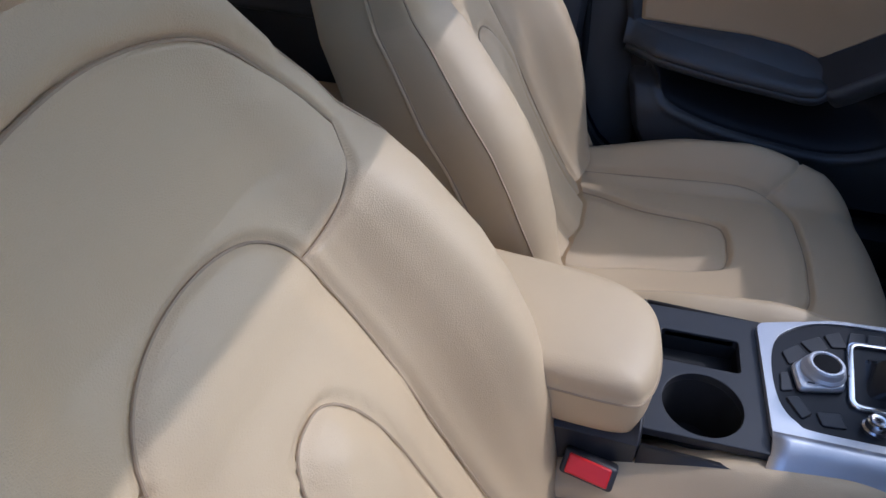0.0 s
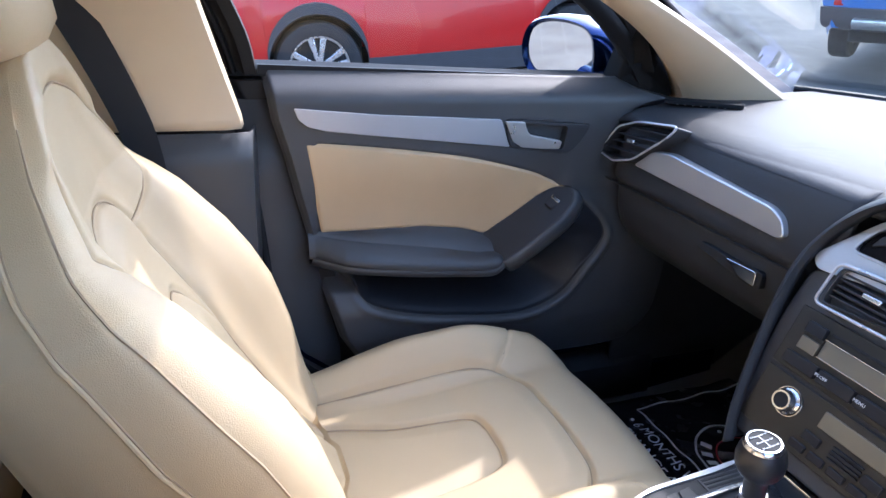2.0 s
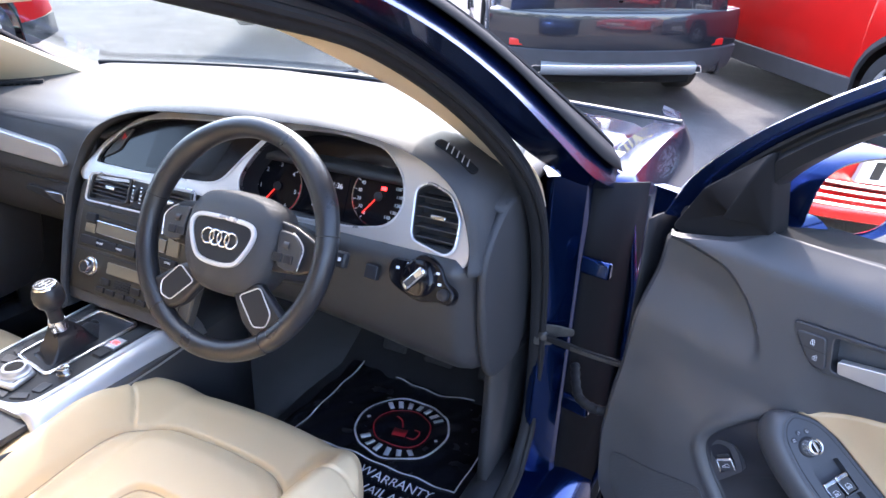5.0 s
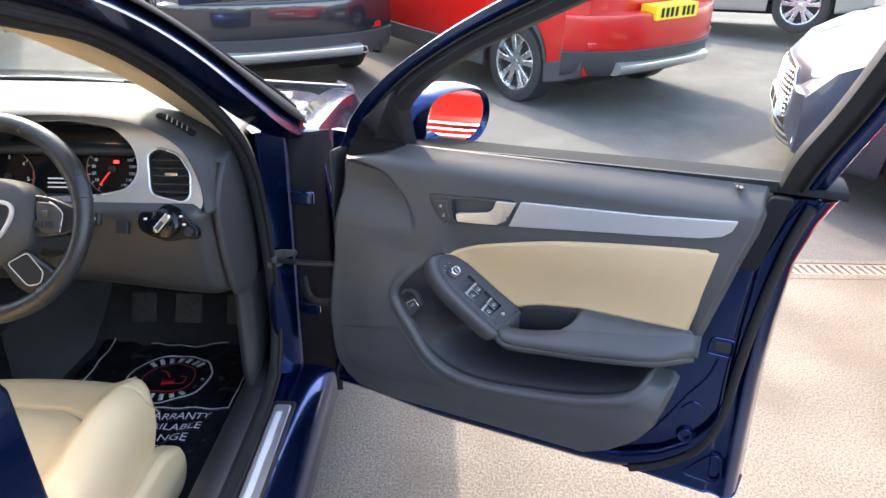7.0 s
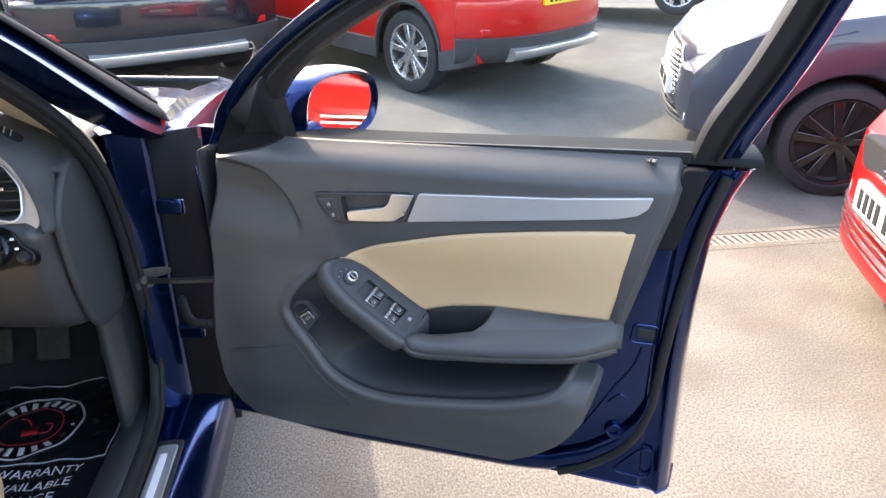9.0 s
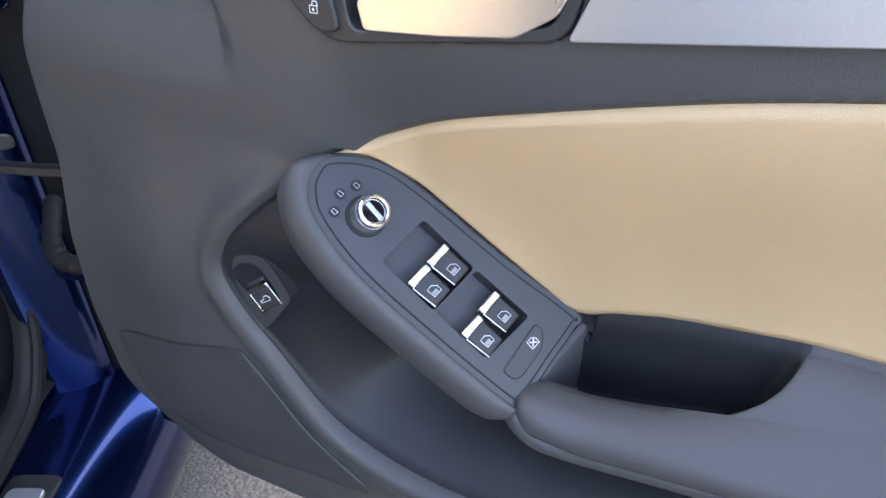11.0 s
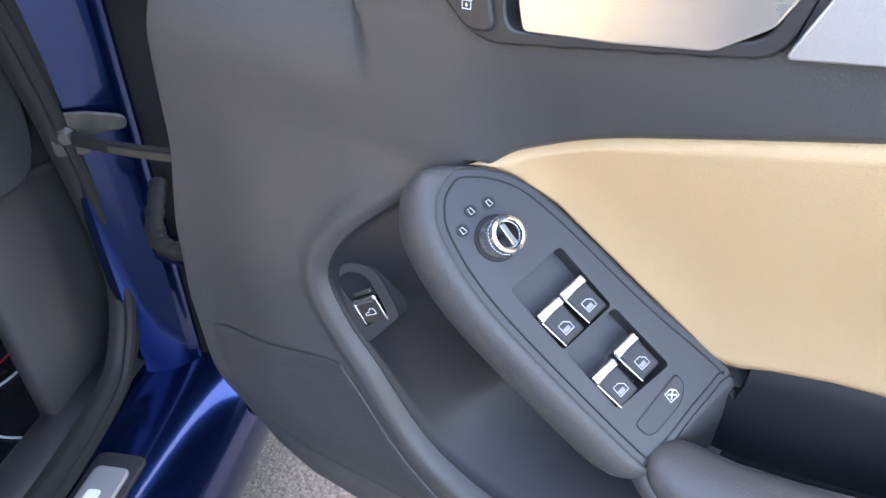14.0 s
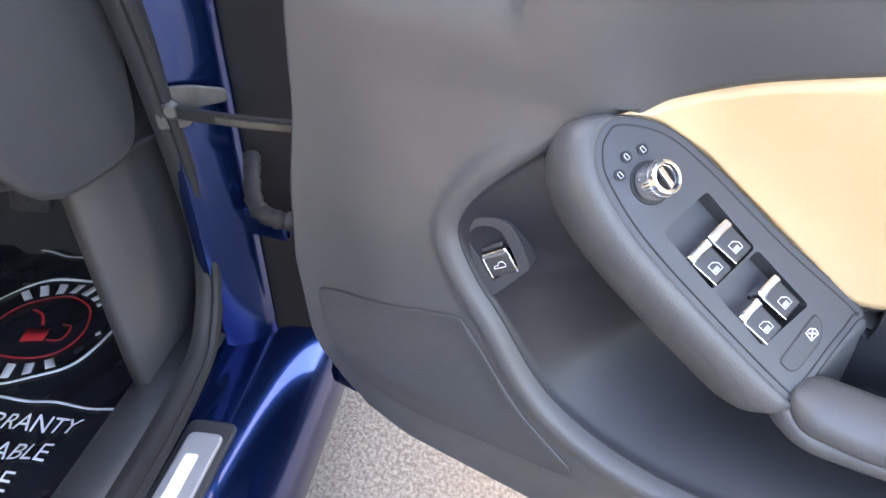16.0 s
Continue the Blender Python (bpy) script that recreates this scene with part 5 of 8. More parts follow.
box("brake_light", CF, 0.060, 0.074, 0.212, 0.220, 0.0109, 0.0114, LAMP, pb, "lit red brake mark", bevel=0)
gr = box("side_grille", CF, -0.090, -0.062, 0.17, 0.245, 0.004, 0.0065, HARD, con, "black slotted button strip", bevel=0.001)
for k in range(4):
    box("slot", CF, -0.087 + 0.0065 * k, -0.084 + 0.0065 * k, 0.174, 0.241, 0.0062, 0.0072, RECESS, gr, bevel=0)
box("front_tray", CF, -0.085, 0.080, 0.315, 0.42, -0.004, 0.007, PANEL, con, "black lidded tray", bevel=0.003)
tube("tray_edge", CF.at(V([-0.02, 0.06]), V([0.313, 0.300]), V([0.011, 0.010])), 0.0025, BRIGHT, con, "chrome tray edge", n=8)
# armrest
arm = group_of("armrest", (0.06, -0.45, 0.57), "beige leather centre armrest lid with stitched seam", "armrest")
ao = smooth_line([(-0.020, -0.60), (-0.026, -0.50), (-0.018, -0.40), (0.0, -0.345), (0.035, -0.322), (0.09, -0.318), (0.135, -0.330), (0.152, -0.355), (0.152, -0.45), (0.148, -0.60), (0.06, -0.62)], 60, True)
ac = V([0.064, -0.46])
rows = []
for k, z in ((0.93, 0.562), (0.985, 0.568), (1.0, 0.582), (1.0, 0.612), (0.995, 0.619), (0.99, 0.6195), (0.985, 0.628), (0.96, 0.638), (0.90, 0.645), (0.75, 0.650), (0.4, 0.653), (0.05, 0.654)):
    q = ac + (ao - ac) * k
    rows.append(WORLD.at(q[:, 0], q[:, 1], z + 0.02 * (-0.33 - q[:, 1]) * 0.6))
sheet("armrest_pad", np.stack(rows, 0), LEATHER, arm, "beige leather pad", wrap_m=True, caps=True, sharp=70)
q = ac + (ao - ac) * 0.998
tube("armrest_seam", WORLD.at(q[:, 0], q[:, 1], 0.617 + 0.02 * (-0.33 - q[:, 1]) * 0.6), 0.0016, SHADED_THREAD, arm, "beige stitched seam", closed=True, n=6)
box("armrest_base", WORLD, 0.0, 0.14, -0.62, -0.34, 0.545, 0.566, HARD, arm, "black armrest base", bevel=0.005, r=0.02)
bk = group_of("belt_buckle", (0.19, -0.40, 0.42), "red and black seat belt buckle beside the console", "buckle")
bf = Frame((0.176, -0.372, 0.525), (0.2, 1, 0.0), (-0.5, 0, 0.5))
box("buckle_body", bf, -0.03, 0.03, -0.014, 0.014, -0.10, 0.0, HARD, bk, "black buckle body", bevel=0.004)
box("release_button", bf, -0.024, 0.024, -0.011, 0.011, -0.004, 0.004, REDBTN, bk, "red release button", bevel=0.002)
# slotted grille beside the gaiter
sg_ = box("slot_grille", CF, -0.088, -0.066, 0.235, 0.320, 0.003, 0.0062, PANEL, con, "black slotted grille", bevel=0.001)
for i_ in range(5):
    box("slat", CF, -0.0865 + 0.0042 * i_, -0.0845 + 0.0042 * i_, 0.238, 0.317, 0.006, 0.0085, HARD, sg_, bevel=0.0004)

# ---- seats ----
def grooves(x, y, lines, depth, width):
    g = np.zeros(np.shape(x))
    for ln in lines:
        d = dist_line(x, y, ln)
        g = np.maximum(g, np.exp(-(d / width) ** 2))
    return depth * g


U_OUT = [(0.176, -0.47), (0.176, -0.28), (0.174, -0.16), (0.160, -0.095), (0.115, -0.060), (0.05, -0.052), (0.0, -0.050)]
U_OUT = smooth_line(U_OUT + [(-a, b) for a, b in U_OUT[-2::-1]], 60)
U_IN = [(0.112, -0.46), (0.108, -0.40), (0.085, -0.32), (0.074, -0.235), (0.060, -0.188), (0.03, -0.176), (0.0, -0.175)]
U_IN = smooth_line(U_IN + [(-a, b) for a, b in U_IN[-2::-1]], 60)
CROSS = [smooth_line([(s * 0.162, -0.10), (s * 0.195, -0.062), (s * 0.235, -0.045), (s * 0.275, -0.04)], 10) for s in (-1, 1)]


def cushion(parent):
    n, m = 210, 230
    s, t = np.meshgrid(np.linspace(-1, 1, n), np.linspace(0, 1, m), indexing="ij")
    w = 0.262 + 0.016 * np.sin(np.pi * t) - 0.006 * t
    yb, yf = -0.54, 0.088 - 0.034 * s ** 2 - 0.080 * s ** 8
    x, y = s * w, yb + (yf - yb) * t
    e = np.minimum(w - np.abs(x), (yf - y) * 0.9)
    z = 0.446 + 0.018 * step(-0.15, -0.5, y) * 0 + 0.030 * step(-0.35, 0.0, y)
    z = z + 0.082 * step(0.140, 0.225, np.abs(x)) * (0.35 + 0.65 * step(-0.50, -0.24, y)) * (1 - 0.62 * step(-0.16, 0.05, y))
    inner = -sdf(x, y, np.vstack((U_IN, [(-0.112, -0.56), (0.112, -0.56)])))
    mid = -sdf(x, y, np.vstack((U_OUT, [(-0.176, -0.56), (0.176, -0.56)])))
    z = z + 0.006 * step(0.0, 0.035, inner) + 0.009 * step(0.0, 0.04, mid) * (1 - step(0.0, 0.006, inner)) * 0.9
    z = z - grooves(x, y, [U_OUT, U_IN], 0.010, 0.0038) - grooves(x, y, CROSS, 0.006, 0.003)
    z = z + 0.0015 * np.sin(x * 61 + 3 * np.sin(y * 23)) * step(0.02, 0.10, e) * step(-0.30, -0.5, y)
    R = 0.062
    q = np.clip(R - e, 0, R)
    z = z - (R - np.sqrt(np.maximum(R * R - q * q, 0)))
    P = np.stack((x, y, z), -1)
    ring = [P[i, 0] for i in range(n)] + [P[-1, j] for j in range(1, m)] + [P[i, -1] for i in range(n - 2, -1, -1)] + [P[0, j] for j in range(m - 2, 0, -1)]
    ring = V(ring)
    faces = [tuple(f) for f in grid_faces(n, m).tolist()]
    idx = [i * m for i in range(n)] + [(n - 1) * m + j for j in range(1, m)] + [i * m + m - 1 for i in range(n - 2, -1, -1)] + list(range(m - 2, 0, -1))
    verts, prev, k = [P.reshape(-1, 3)], idx, len(idx)
    base = n * m
    for dz, sc in ((-0.02, 1.004), (-0.05, 1.0), (-0.10, 0.97), (-0.15, 0.93)):
        r = ring.copy()
        r[:, :2] = V([0, -0.24]) + (r[:, :2] - V([0, -0.24])) * sc
        r[:, 2] = np.maximum(r[:, 2] + dz, 0.26)
        verts.append(r)
        cur = list(range(base, base + k))
        faces += [(prev[i], cur[i], cur[(i + 1) % k], prev[(i + 1) % k]) for i in range(k)]
        prev, base = cur, base + k
    faces = [f[::-1] for f in faces]
    ob = raw("cushion", np.vstack(verts), [f[::-1] for f in faces], LEATHER, parent, "beige leather cushion with sewn horseshoe seams", sharp=80)
    for ln in [U_OUT, U_IN] + CROSS:
        i = np.clip(((ln[:, 0] / 0.262 + 1) / 2 * (n - 1)).round().astype(int), 0, n - 1)
        out = []
        for (xx, yy) in ln:
            d2 = (x - xx) ** 2 + (y - yy) ** 2
            j = np.unravel_index(d2.argmin(), d2.shape)
            out.append((xx, yy, z[j] + 0.0008))
        out = V(out)
        for _ in range(3):
            out[1:-1, 2] = (out[:-2, 2] + out[1:-1, 2] * 2 + out[2:, 2]) / 4
        tube("seam", out, 0.0012, SHADED_THREAD, ob, "sewn seam", n=5)
    return ob




def back_at(x, d, v):
    """A place of the backrest: x across, d out of its front, v up along it; the top leans less."""
    x, d, v = np.broadcast_arrays(x, d, v)
    y = np.interp(v, (0, 0.10, 0.25, 0.38, 0.47, 0.55, 0.62, 0.66), (-0.405, -0.462, -0.548, -0.632, -0.684, -0.714, -0.730, -0.742))
    z = np.interp(v, (0, 0.10, 0.25, 0.38, 0.47, 0.55, 0.62, 0.66), (0.485, 0.575, 0.735, 0.856, 0.918, 0.986, 1.045, 1.080))
    tilt = np.interp(v, (0, 0.3, 0.5, 0.66), (0.50, 0.50, 0.36, 0.20))
    return np.stack((x, y + d * np.cos(tilt), z + d * np.sin(tilt)), -1)


L_OUT = [(0.120, -0.02), (0.119, 0.12), (0.116, 0.275), (0.110, 0.35), (0.098, 0.400), (0.072, 0.434), (0.038, 0.451), (0.0, 0.456)]
L_OUT = smooth_line(L_OUT + [(-a, b) for a, b in L_OUT[-2::-1]], 60)
L_IN = [(0.066, -0.02), (0.064, 0.10), (0.060, 0.20), (0.050, 0.275), (0.028, 0.315), (0.0, 0.323)]
L_IN = smooth_line(L_IN + [(-a, b) for a, b in L_IN[-2::-1]], 50)
WINGS = [smooth_line([(s * 0.104, 0.386), (s * 0.126, 0.393), (s * 0.148, 0.410), (s * 0.169, 0.436), (s * 0.186, 0.468)], 16) for s in (-1, 1)]
YOKE = smooth_line([(-0.186, 0.468), (-0.160, 0.512), (-0.127, 0.553), (-0.095, 0.583), (-0.055, 0.599), (0.0, 0.608), (0.055, 0.599), (0.095, 0.583), (0.127, 0.553), (0.160, 0.512), (0.186, 0.468)], 40)


def backrest(parent):
    nv, k = 260, 352
    v = np.linspace(-0.05, 0.655, nv)
    hw = np.interp(v, (-0.05, 0.02, 0.15, 0.30, 0.42, 0.50, 0.56, 0.60, 0.63, 0.648, 0.655), (0.242, 0.262, 0.277, 0.277, 0.256, 0.210, 0.164, 0.134, 0.104, 0.076, 0.035))
    th = np.interp(v, (-0.05, 0.1, 0.3, 0.5, 0.6, 0.64, 0.655), (0.21, 0.21, 0.205, 0.155, 0.11, 0.06, 0.02))
    bol = np.interp(v, (-0.05, 0.05, 0.2, 0.36, 0.46, 0.55, 0.655), (0.04, 0.055, 0.060, 0.050, 0.026, 0.008, 0.0))
    lift = np.interp(v, (-0.05, 0.02, 0.07, 0.13, 0.20, 0.30, 0.37, 0.45, 0.655), (-0.035, -0.025, -0.008, 0.014, 0.028, 0.027, 0.018, 0.002, 0.0))
    half = [(0.0, 0.0), (0.25, 0.0), (0.41, 0.02), (0.50, 0.22), (0.59, 0.62), (0.68, 0.93), (0.77, 1.0)]
    brow = [(0.86, 0.10), (0.93, 0.32), (0.98, 0.70)]
    # front: fraction of the half width and of the bolster's height; then side and back as fractions of the thickness
    tail = [(1.0, -0.10), (1.005, -0.28), (0.995, -0.48), (0.965, -0.68), (0.90, -0.86), (0.76, -0.97), (0.5, -1.0), (0.0, -1.02)]
    P = np.zeros((nv, k, 3))
    rows_x, rows_d = [], []
    for i in range(nv):
        pts = [(a * hw[i], -bol[i] + b * (bol[i] + lift[i])) for a, b in half] + [(a * hw[i], lift[i] - b * (0.014 + 0.9 * max(lift[i], 0.0) + 0.25 * bol[i])) for a, b in brow] + [(a * hw[i], b * th[i] - 0.2 * bol[i] * (1 + b)) for a, b in tail]
        c = V(pts)
        q = smooth_line(c, 177)
        full = np.vstack((q, (q * V([-1, 1]))[-2:0:-1]))
        x, d = full[:, 0], full[:, 1]
        vv = np.full(len(x), v[i])
        front = step(-0.045, -0.02, d + bol[i]) * step(1.0, 0.90, np.abs(x) / hw[i])
        bulge = 0.010 * step(0.0, 0.05, -sdf(x, vv, np.vstack((L_OUT, [(-0.120, -0.2), (0.120, -0.2)])))) + 0.012 * step(0.0, 0.035, -sdf(x, vv, np.vstack((L_IN, [(-0.066, -0.2), (0.066, -0.2)])))) + 0.008 * step(0.0, 0.03, vv - np.interp(np.abs(x), (0, 0.07, 0.12, 0.15), (0.595, 0.586, 0.562, 0.53)))
        cut = grooves(x, vv, [L_OUT, L_IN], 0.006, 0.0052) + grooves(x, vv, WINGS + [YOKE], 0.006, 0.0030)
        d2 = d + front * (bulge - cut)
        P[i, :, :] = back_at(x, d2, vv)
        top = int(np.argmax(q[:, 0]))
        rows_x.append(q[:top, 0])
        rows_d.append(d2[:top])
    faces = grid_faces(nv, k, False, True)
    ob = raw("backrest", P.reshape(-1, 3), [tuple(f) for f in faces.tolist()] + [tuple(range(k)), tuple(range((nv - 1) * k, nv * k))[::-1]], LEATHER, parent, "beige leather backrest with sewn panels", sharp=80)

    def seam(ln, lift=0.0014):
        out = []
        for x, vv in ln:
            i = int(np.clip(np.searchsorted(v, vv), 0, nv - 1))
            out.append(back_at(x, np.interp(abs(x), rows_x[i], rows_d[i]) + lift, vv))
        out = V(out)
        for _ in range(4):
            out[1:-1] = (out[:-2] + out[1:-1] * 2 + out[2:]) / 4
        return out
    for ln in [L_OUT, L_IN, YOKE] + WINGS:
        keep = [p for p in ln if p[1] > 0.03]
        tube("seam", seam(keep), 0.0013, SHADED_THREAD, ob, "sewn seam", n=5)
    # piping where side and back panels meet, stitched seam on the front edge
    for sgn in (-1, 1):
        vi = np.linspace(12, nv - 24, 70).astype(int)
        x = sgn * hw[vi] * 1.003
        tube("piping", back_at(x, -0.36 * th[vi] + 0.0, v[vi]), 0.0030, LEATHER, ob, "raised piping", n=8)
        tube("piping_seam", back_at(sgn * hw[vi] * 1.0045, -0.36 * th[vi] + 0.0038, v[vi]), 0.0012, SHADED_THREAD, ob, "seam beside the piping", n=5)
        tube("front_stitching", back_at(sgn * hw[vi] * 0.984, lift[vi] - 0.72 * (0.014 + 0.9 * np.maximum(lift[vi], 0) + 0.25 * bol[vi]), v[vi]), 0.0016, SHADED_THREAD, ob, "row of stitching", n=5)
        jj = int(np.searchsorted(v, 0.458))
        f_ = np.linspace(0, 1, 12)
        tube("cross_seam", back_at(sgn * hw[jj] * (0.988 + 0.018 * np.sin(f_ * 1.5)), -0.02 * (1 - f_) - 0.36 * th[jj] * f_ + 0.001, v[jj] - 0.012 * f_), 0.0013, SHADED_THREAD, ob, "short cross seam", n=5)
    return ob


def seat(x0, label):
    st = group_of("front_seat", (x0, -0.25, 0.2), label, "seat", "front seats")
    made = [cushion(st), backrest(st)]
    fr = Frame((0, -0.742, 1.052), (1, 0, 0), (0, -0.30, 0.95))
    a = np.linspace(0, 2 * np.pi, 40, endpoint=False)
    rows = []
    for f, hx, zz, hd in ((0, 0.02, 0.0, 0.01), (0, 0.09, 0.004, 0.03), (0, 0.122, 0.02, 0.045), (0, 0.134, 0.06, 0.052), (0, 0.132, 0.11, 0.050), (0, 0.118, 0.15, 0.042), (0, 0.085, 0.172, 0.028), (0, 0.02, 0.178, 0.008)):
        c, s = np.cos(a), np.sin(a)
        rows.append(fr.at(hx * np.sign(c) * np.abs(c) ** 0.6, zz + 0.012, 0.01 + hd * np.sign(s) * np.abs(s) ** 0.8))
    hr = sheet("headrest", np.stack(rows, 0), LEATHER, st, "beige leather headrest", wrap_m=True, caps=True, sharp=70)
    made.append(hr)
    for s in (-1, 1):
        made.append(tube("post", fr.at(V([s * 0.06, s * 0.06]), V([-0.02, 0.03]), V([0.0, 0.01])), 0.006, CHROME, st, "chrome headrest post"))
        made.append(lathe("post_sleeve", [(0.0, 0.0), (0.017, 0.0), (0.016, 0.006), (0.007, 0.009), (0.0, 0.009)], Frame(back_at(s * 0.06, -0.05, 0.638), (1, 0, 0), (0, 1, 0)), CREAM, st, "cream post sleeve", n=20))
    made.append(box("base", WORLD, -0.22, 0.22, -0.50, -0.02, 0.235, 0.33, HARD, st, "black seat base and rails", bevel=0.01))
    made.append(slab("side_cover", round_poly([(-0.52, 0.27), (0.0, 0.27), (0.03, 0.31), (0.015, 0.37), (-0.06, 0.405), (-0.30, 0.412), (-0.52, 0.43)], 0.03), Frame((0.235, 0, 0), (0, 1, 0), (0, 0, 1)), 0.0, 0.052, LEATHER, st, "beige seat side skirt", bevel=0.014, seg=3))
    for ob in made:
        ob.matrix_parent_inverse = Matrix.Translation((0, 0.25, -0.2))
    return st


seat_p = seat(-0.365, "beige leather front passenger seat with horseshoe seams")
seat_d = copy_thing(seat_p, pose(0.362, -0.212, 0.190))
for c in seat_d.children:
    if c.name.startswith("cushion"):
        c.location.z += 0.030
seat_d["label"] = "beige leather driver's seat in patchy sunlight"

# rear bench
bench = group_of("rear_seat", (0, -1.4, 0.3), "beige leather rear bench seat", "seat")
for x0, x1 in ((-0.66, -0.16), (-0.15, 0.15), (0.16, 0.66)):
    n, m = 24, 24
    s, t = np.meshgrid(np.linspace(-1, 1, n), np.linspace(0, 1, m), indexing="ij")
    X = (x0 + x1) / 2 + s * (x1 - x0) / 2
    e = np.minimum((1 - np.abs(s)) * (x1 - x0) / 2, np.minimum(t, 1 - t) * 0.5)
    rnd_ = 0.04 - 0.04 * np.sqrt(np.maximum(0, 1 - (np.clip(0.04 - e, 0, 0.04) / 0.04) ** 2))
    gro = grooves(s, t, [[(-0.55, 0), (-0.5, 0.7), (0.5, 0.7), (0.55, 0)]], 0.01, 0.03)
    Y = -1.40 + t * 0.54
    sheet("cushion", np.stack((X, Y, 0.475 - rnd_ - gro + 0.02 * s ** 2 + 0.02 * t), -1), LEATHER, bench, "beige leather rear cushion", thick=0.12)
    v = t * 0.62
    sheet("backrest", np.stack((X, -1.33 - 0.42 * v + -rnd_ - gro * 0.8, 0.50 + 0.9 * v), -1), LEATHER, bench, "beige leather rear backrest", thick=0.10)
box("bench_front", WORLD, -0.66, 0.66, -0.93, -0.90, 0.25, 0.44, CARPET, bench, "dark seat front", bevel=0.01)

# ---- front doors: u from the hinge rearwards, z up, w towards the cabin ----
th = radians(-24)
DRV = Frame((1.2, 0.2, 0), (math.cos(th), math.sin(th), 0), (0, 0, 1))
PAS = Frame((-0.708, 0.098, 0.033), (0, -1, 0), (0, 0, 1))
PAS.ez = V([1.0, 0, 0])

ZE = ((-0.08, -0.05, 0.0, 0.026, 0.07, 0.115, 0.135, 0.17, 0.30, 0.45, 0.49, 0.55), (0.76, 0.735, 0.700, 0.682, 0.648, 0.612, 0.606, 0.602, 0.614, 0.637, 0.645, 0.65))
ZI = ((-0.08, -0.05, -0.012, 0.013, 0.039, 0.097, 0.142, 0.155, 0.17, 0.20, 0.28, 0.484, 0.52, 0.55), (0.765, 0.750, 0.738, 0.733, 0.717, 0.670, 0.632, 0.634, 0.640, 0.648, 0.660, 0.669, 0.669, 0.67))
WLOW = ((-0.03, -0.01, 0.013, 0.039, 0.097, 0.142, 0.22, 0.30, 0.40, 0.5, 0.54), (0.010, 0.005, -0.004, -0.013, -0.023, -0.033, -0.031, -0.025, -0.015, -0.008, 0.008))
INSERT_TOP = tuple(smooth_line([(-0.012, 0.738), (0.03, 0.757), (0.081, 0.777), (0.2, 0.807), (0.30, 0.823), (0.42, 0.837), (0.52, 0.846)], 40).T)
POCKET = smooth_line([(-0.030, 0.729), (-0.046, 0.716), (-0.086, 0.680), (-0.107, 0.650), (-0.110, 0.626), (-0.094, 0.594), (-0.073, 0.566), (-0.037, 0.513), (0.0, 0.485), (0.045, 0.469), (0.10, 0.464), (0.19, 0.472), (0.31, 0.491), (0.402, 0.525), (0.436, 0.575), (0.447, 0.615), (0.30, 0.62), (0.12, 0.62), (0.05, 0.67), (0.0, 0.71)], 90, True)
BINRIM = POCKET[:66]
SCOOP = smooth_line([(-0.30, 0.925), (-0.245, 0.923), (-0.175, 0.912), (-0.136, 0.896), (-0.096, 0.853), (-0.071, 0.795), (-0.085, 0.70)], 24)
RECESS_H = round_poly([(-0.045, 0.868), (0.144, 0.881), (0.131, 0.828), (0.0, 0.812), (-0.022, 0.830)], 0.012)
SPEAKER = smooth_line([(-0.262, 0.500), (-0.248, 0.518), (-0.18, 0.537), (-0.108, 0.556), (-0.094, 0.548), (-0.047, 0.486), (0.006, 0.436), (-0.06, 0.424), (-0.140, 0.411), (-0.215, 0.415), (-0.248, 0.445)], 60, True)


POD = smooth_line([(-0.036, 0.004), (-0.036, -0.010), (-0.028, -0.021), (-0.011, -0.029), (0.029, -0.0325), (0.0925, -0.0265), (0.156, -0.0175), (0.1600, -0.012), (0.1600, 0.004), (0.1570, 0.027), (0.1545, 0.050), (0.149, 0.0590), (0.089, 0.0465), (0.015, 0.0345), (-0.016, 0.024)], 80, True)


def upper(u, z):
    """The upper field of the lining, with the scoop at its front and the dip behind the insert."""
    w = 0.010 - 0.045 * step(0.905, 0.968, z) ** 1.5
    sc = dist_line(u, z, SCOOP)
    side = ((u < np.interp(z, (0.60, 0.70, 0.795, 0.853, 0.896, 0.912, 0.925), (-0.13, -0.085, -0.071, -0.096, -0.136, -0.175, -0.26))) & (z < 0.925))
    deep = step(0.765, 0.86, z)
    w = w - deep * np.where(side, 0.022 * step(0.0, 0.016, sc) + 0.004 * step(0.016, 0.06, sc), 0.0)
    zi = np.interp(u, *ZI)
    wlow = np.interp(u, *WLOW)
    sink = step(0.0, 1.0, np.clip((0.825 - z) / np.maximum(0.825 - zi, 0.02), 0, 1))
    return w + (wlow - 0.010) * sink * step(-0.04, 0.0, u)


def above_panel(u, z, w):
    """Height over the plane of the switch panel, and the place in it."""
    d = 1.147 * (u - 0.016) + (w - 0.017) + 1.212 * (z - 0.714)
    return d / 1.947


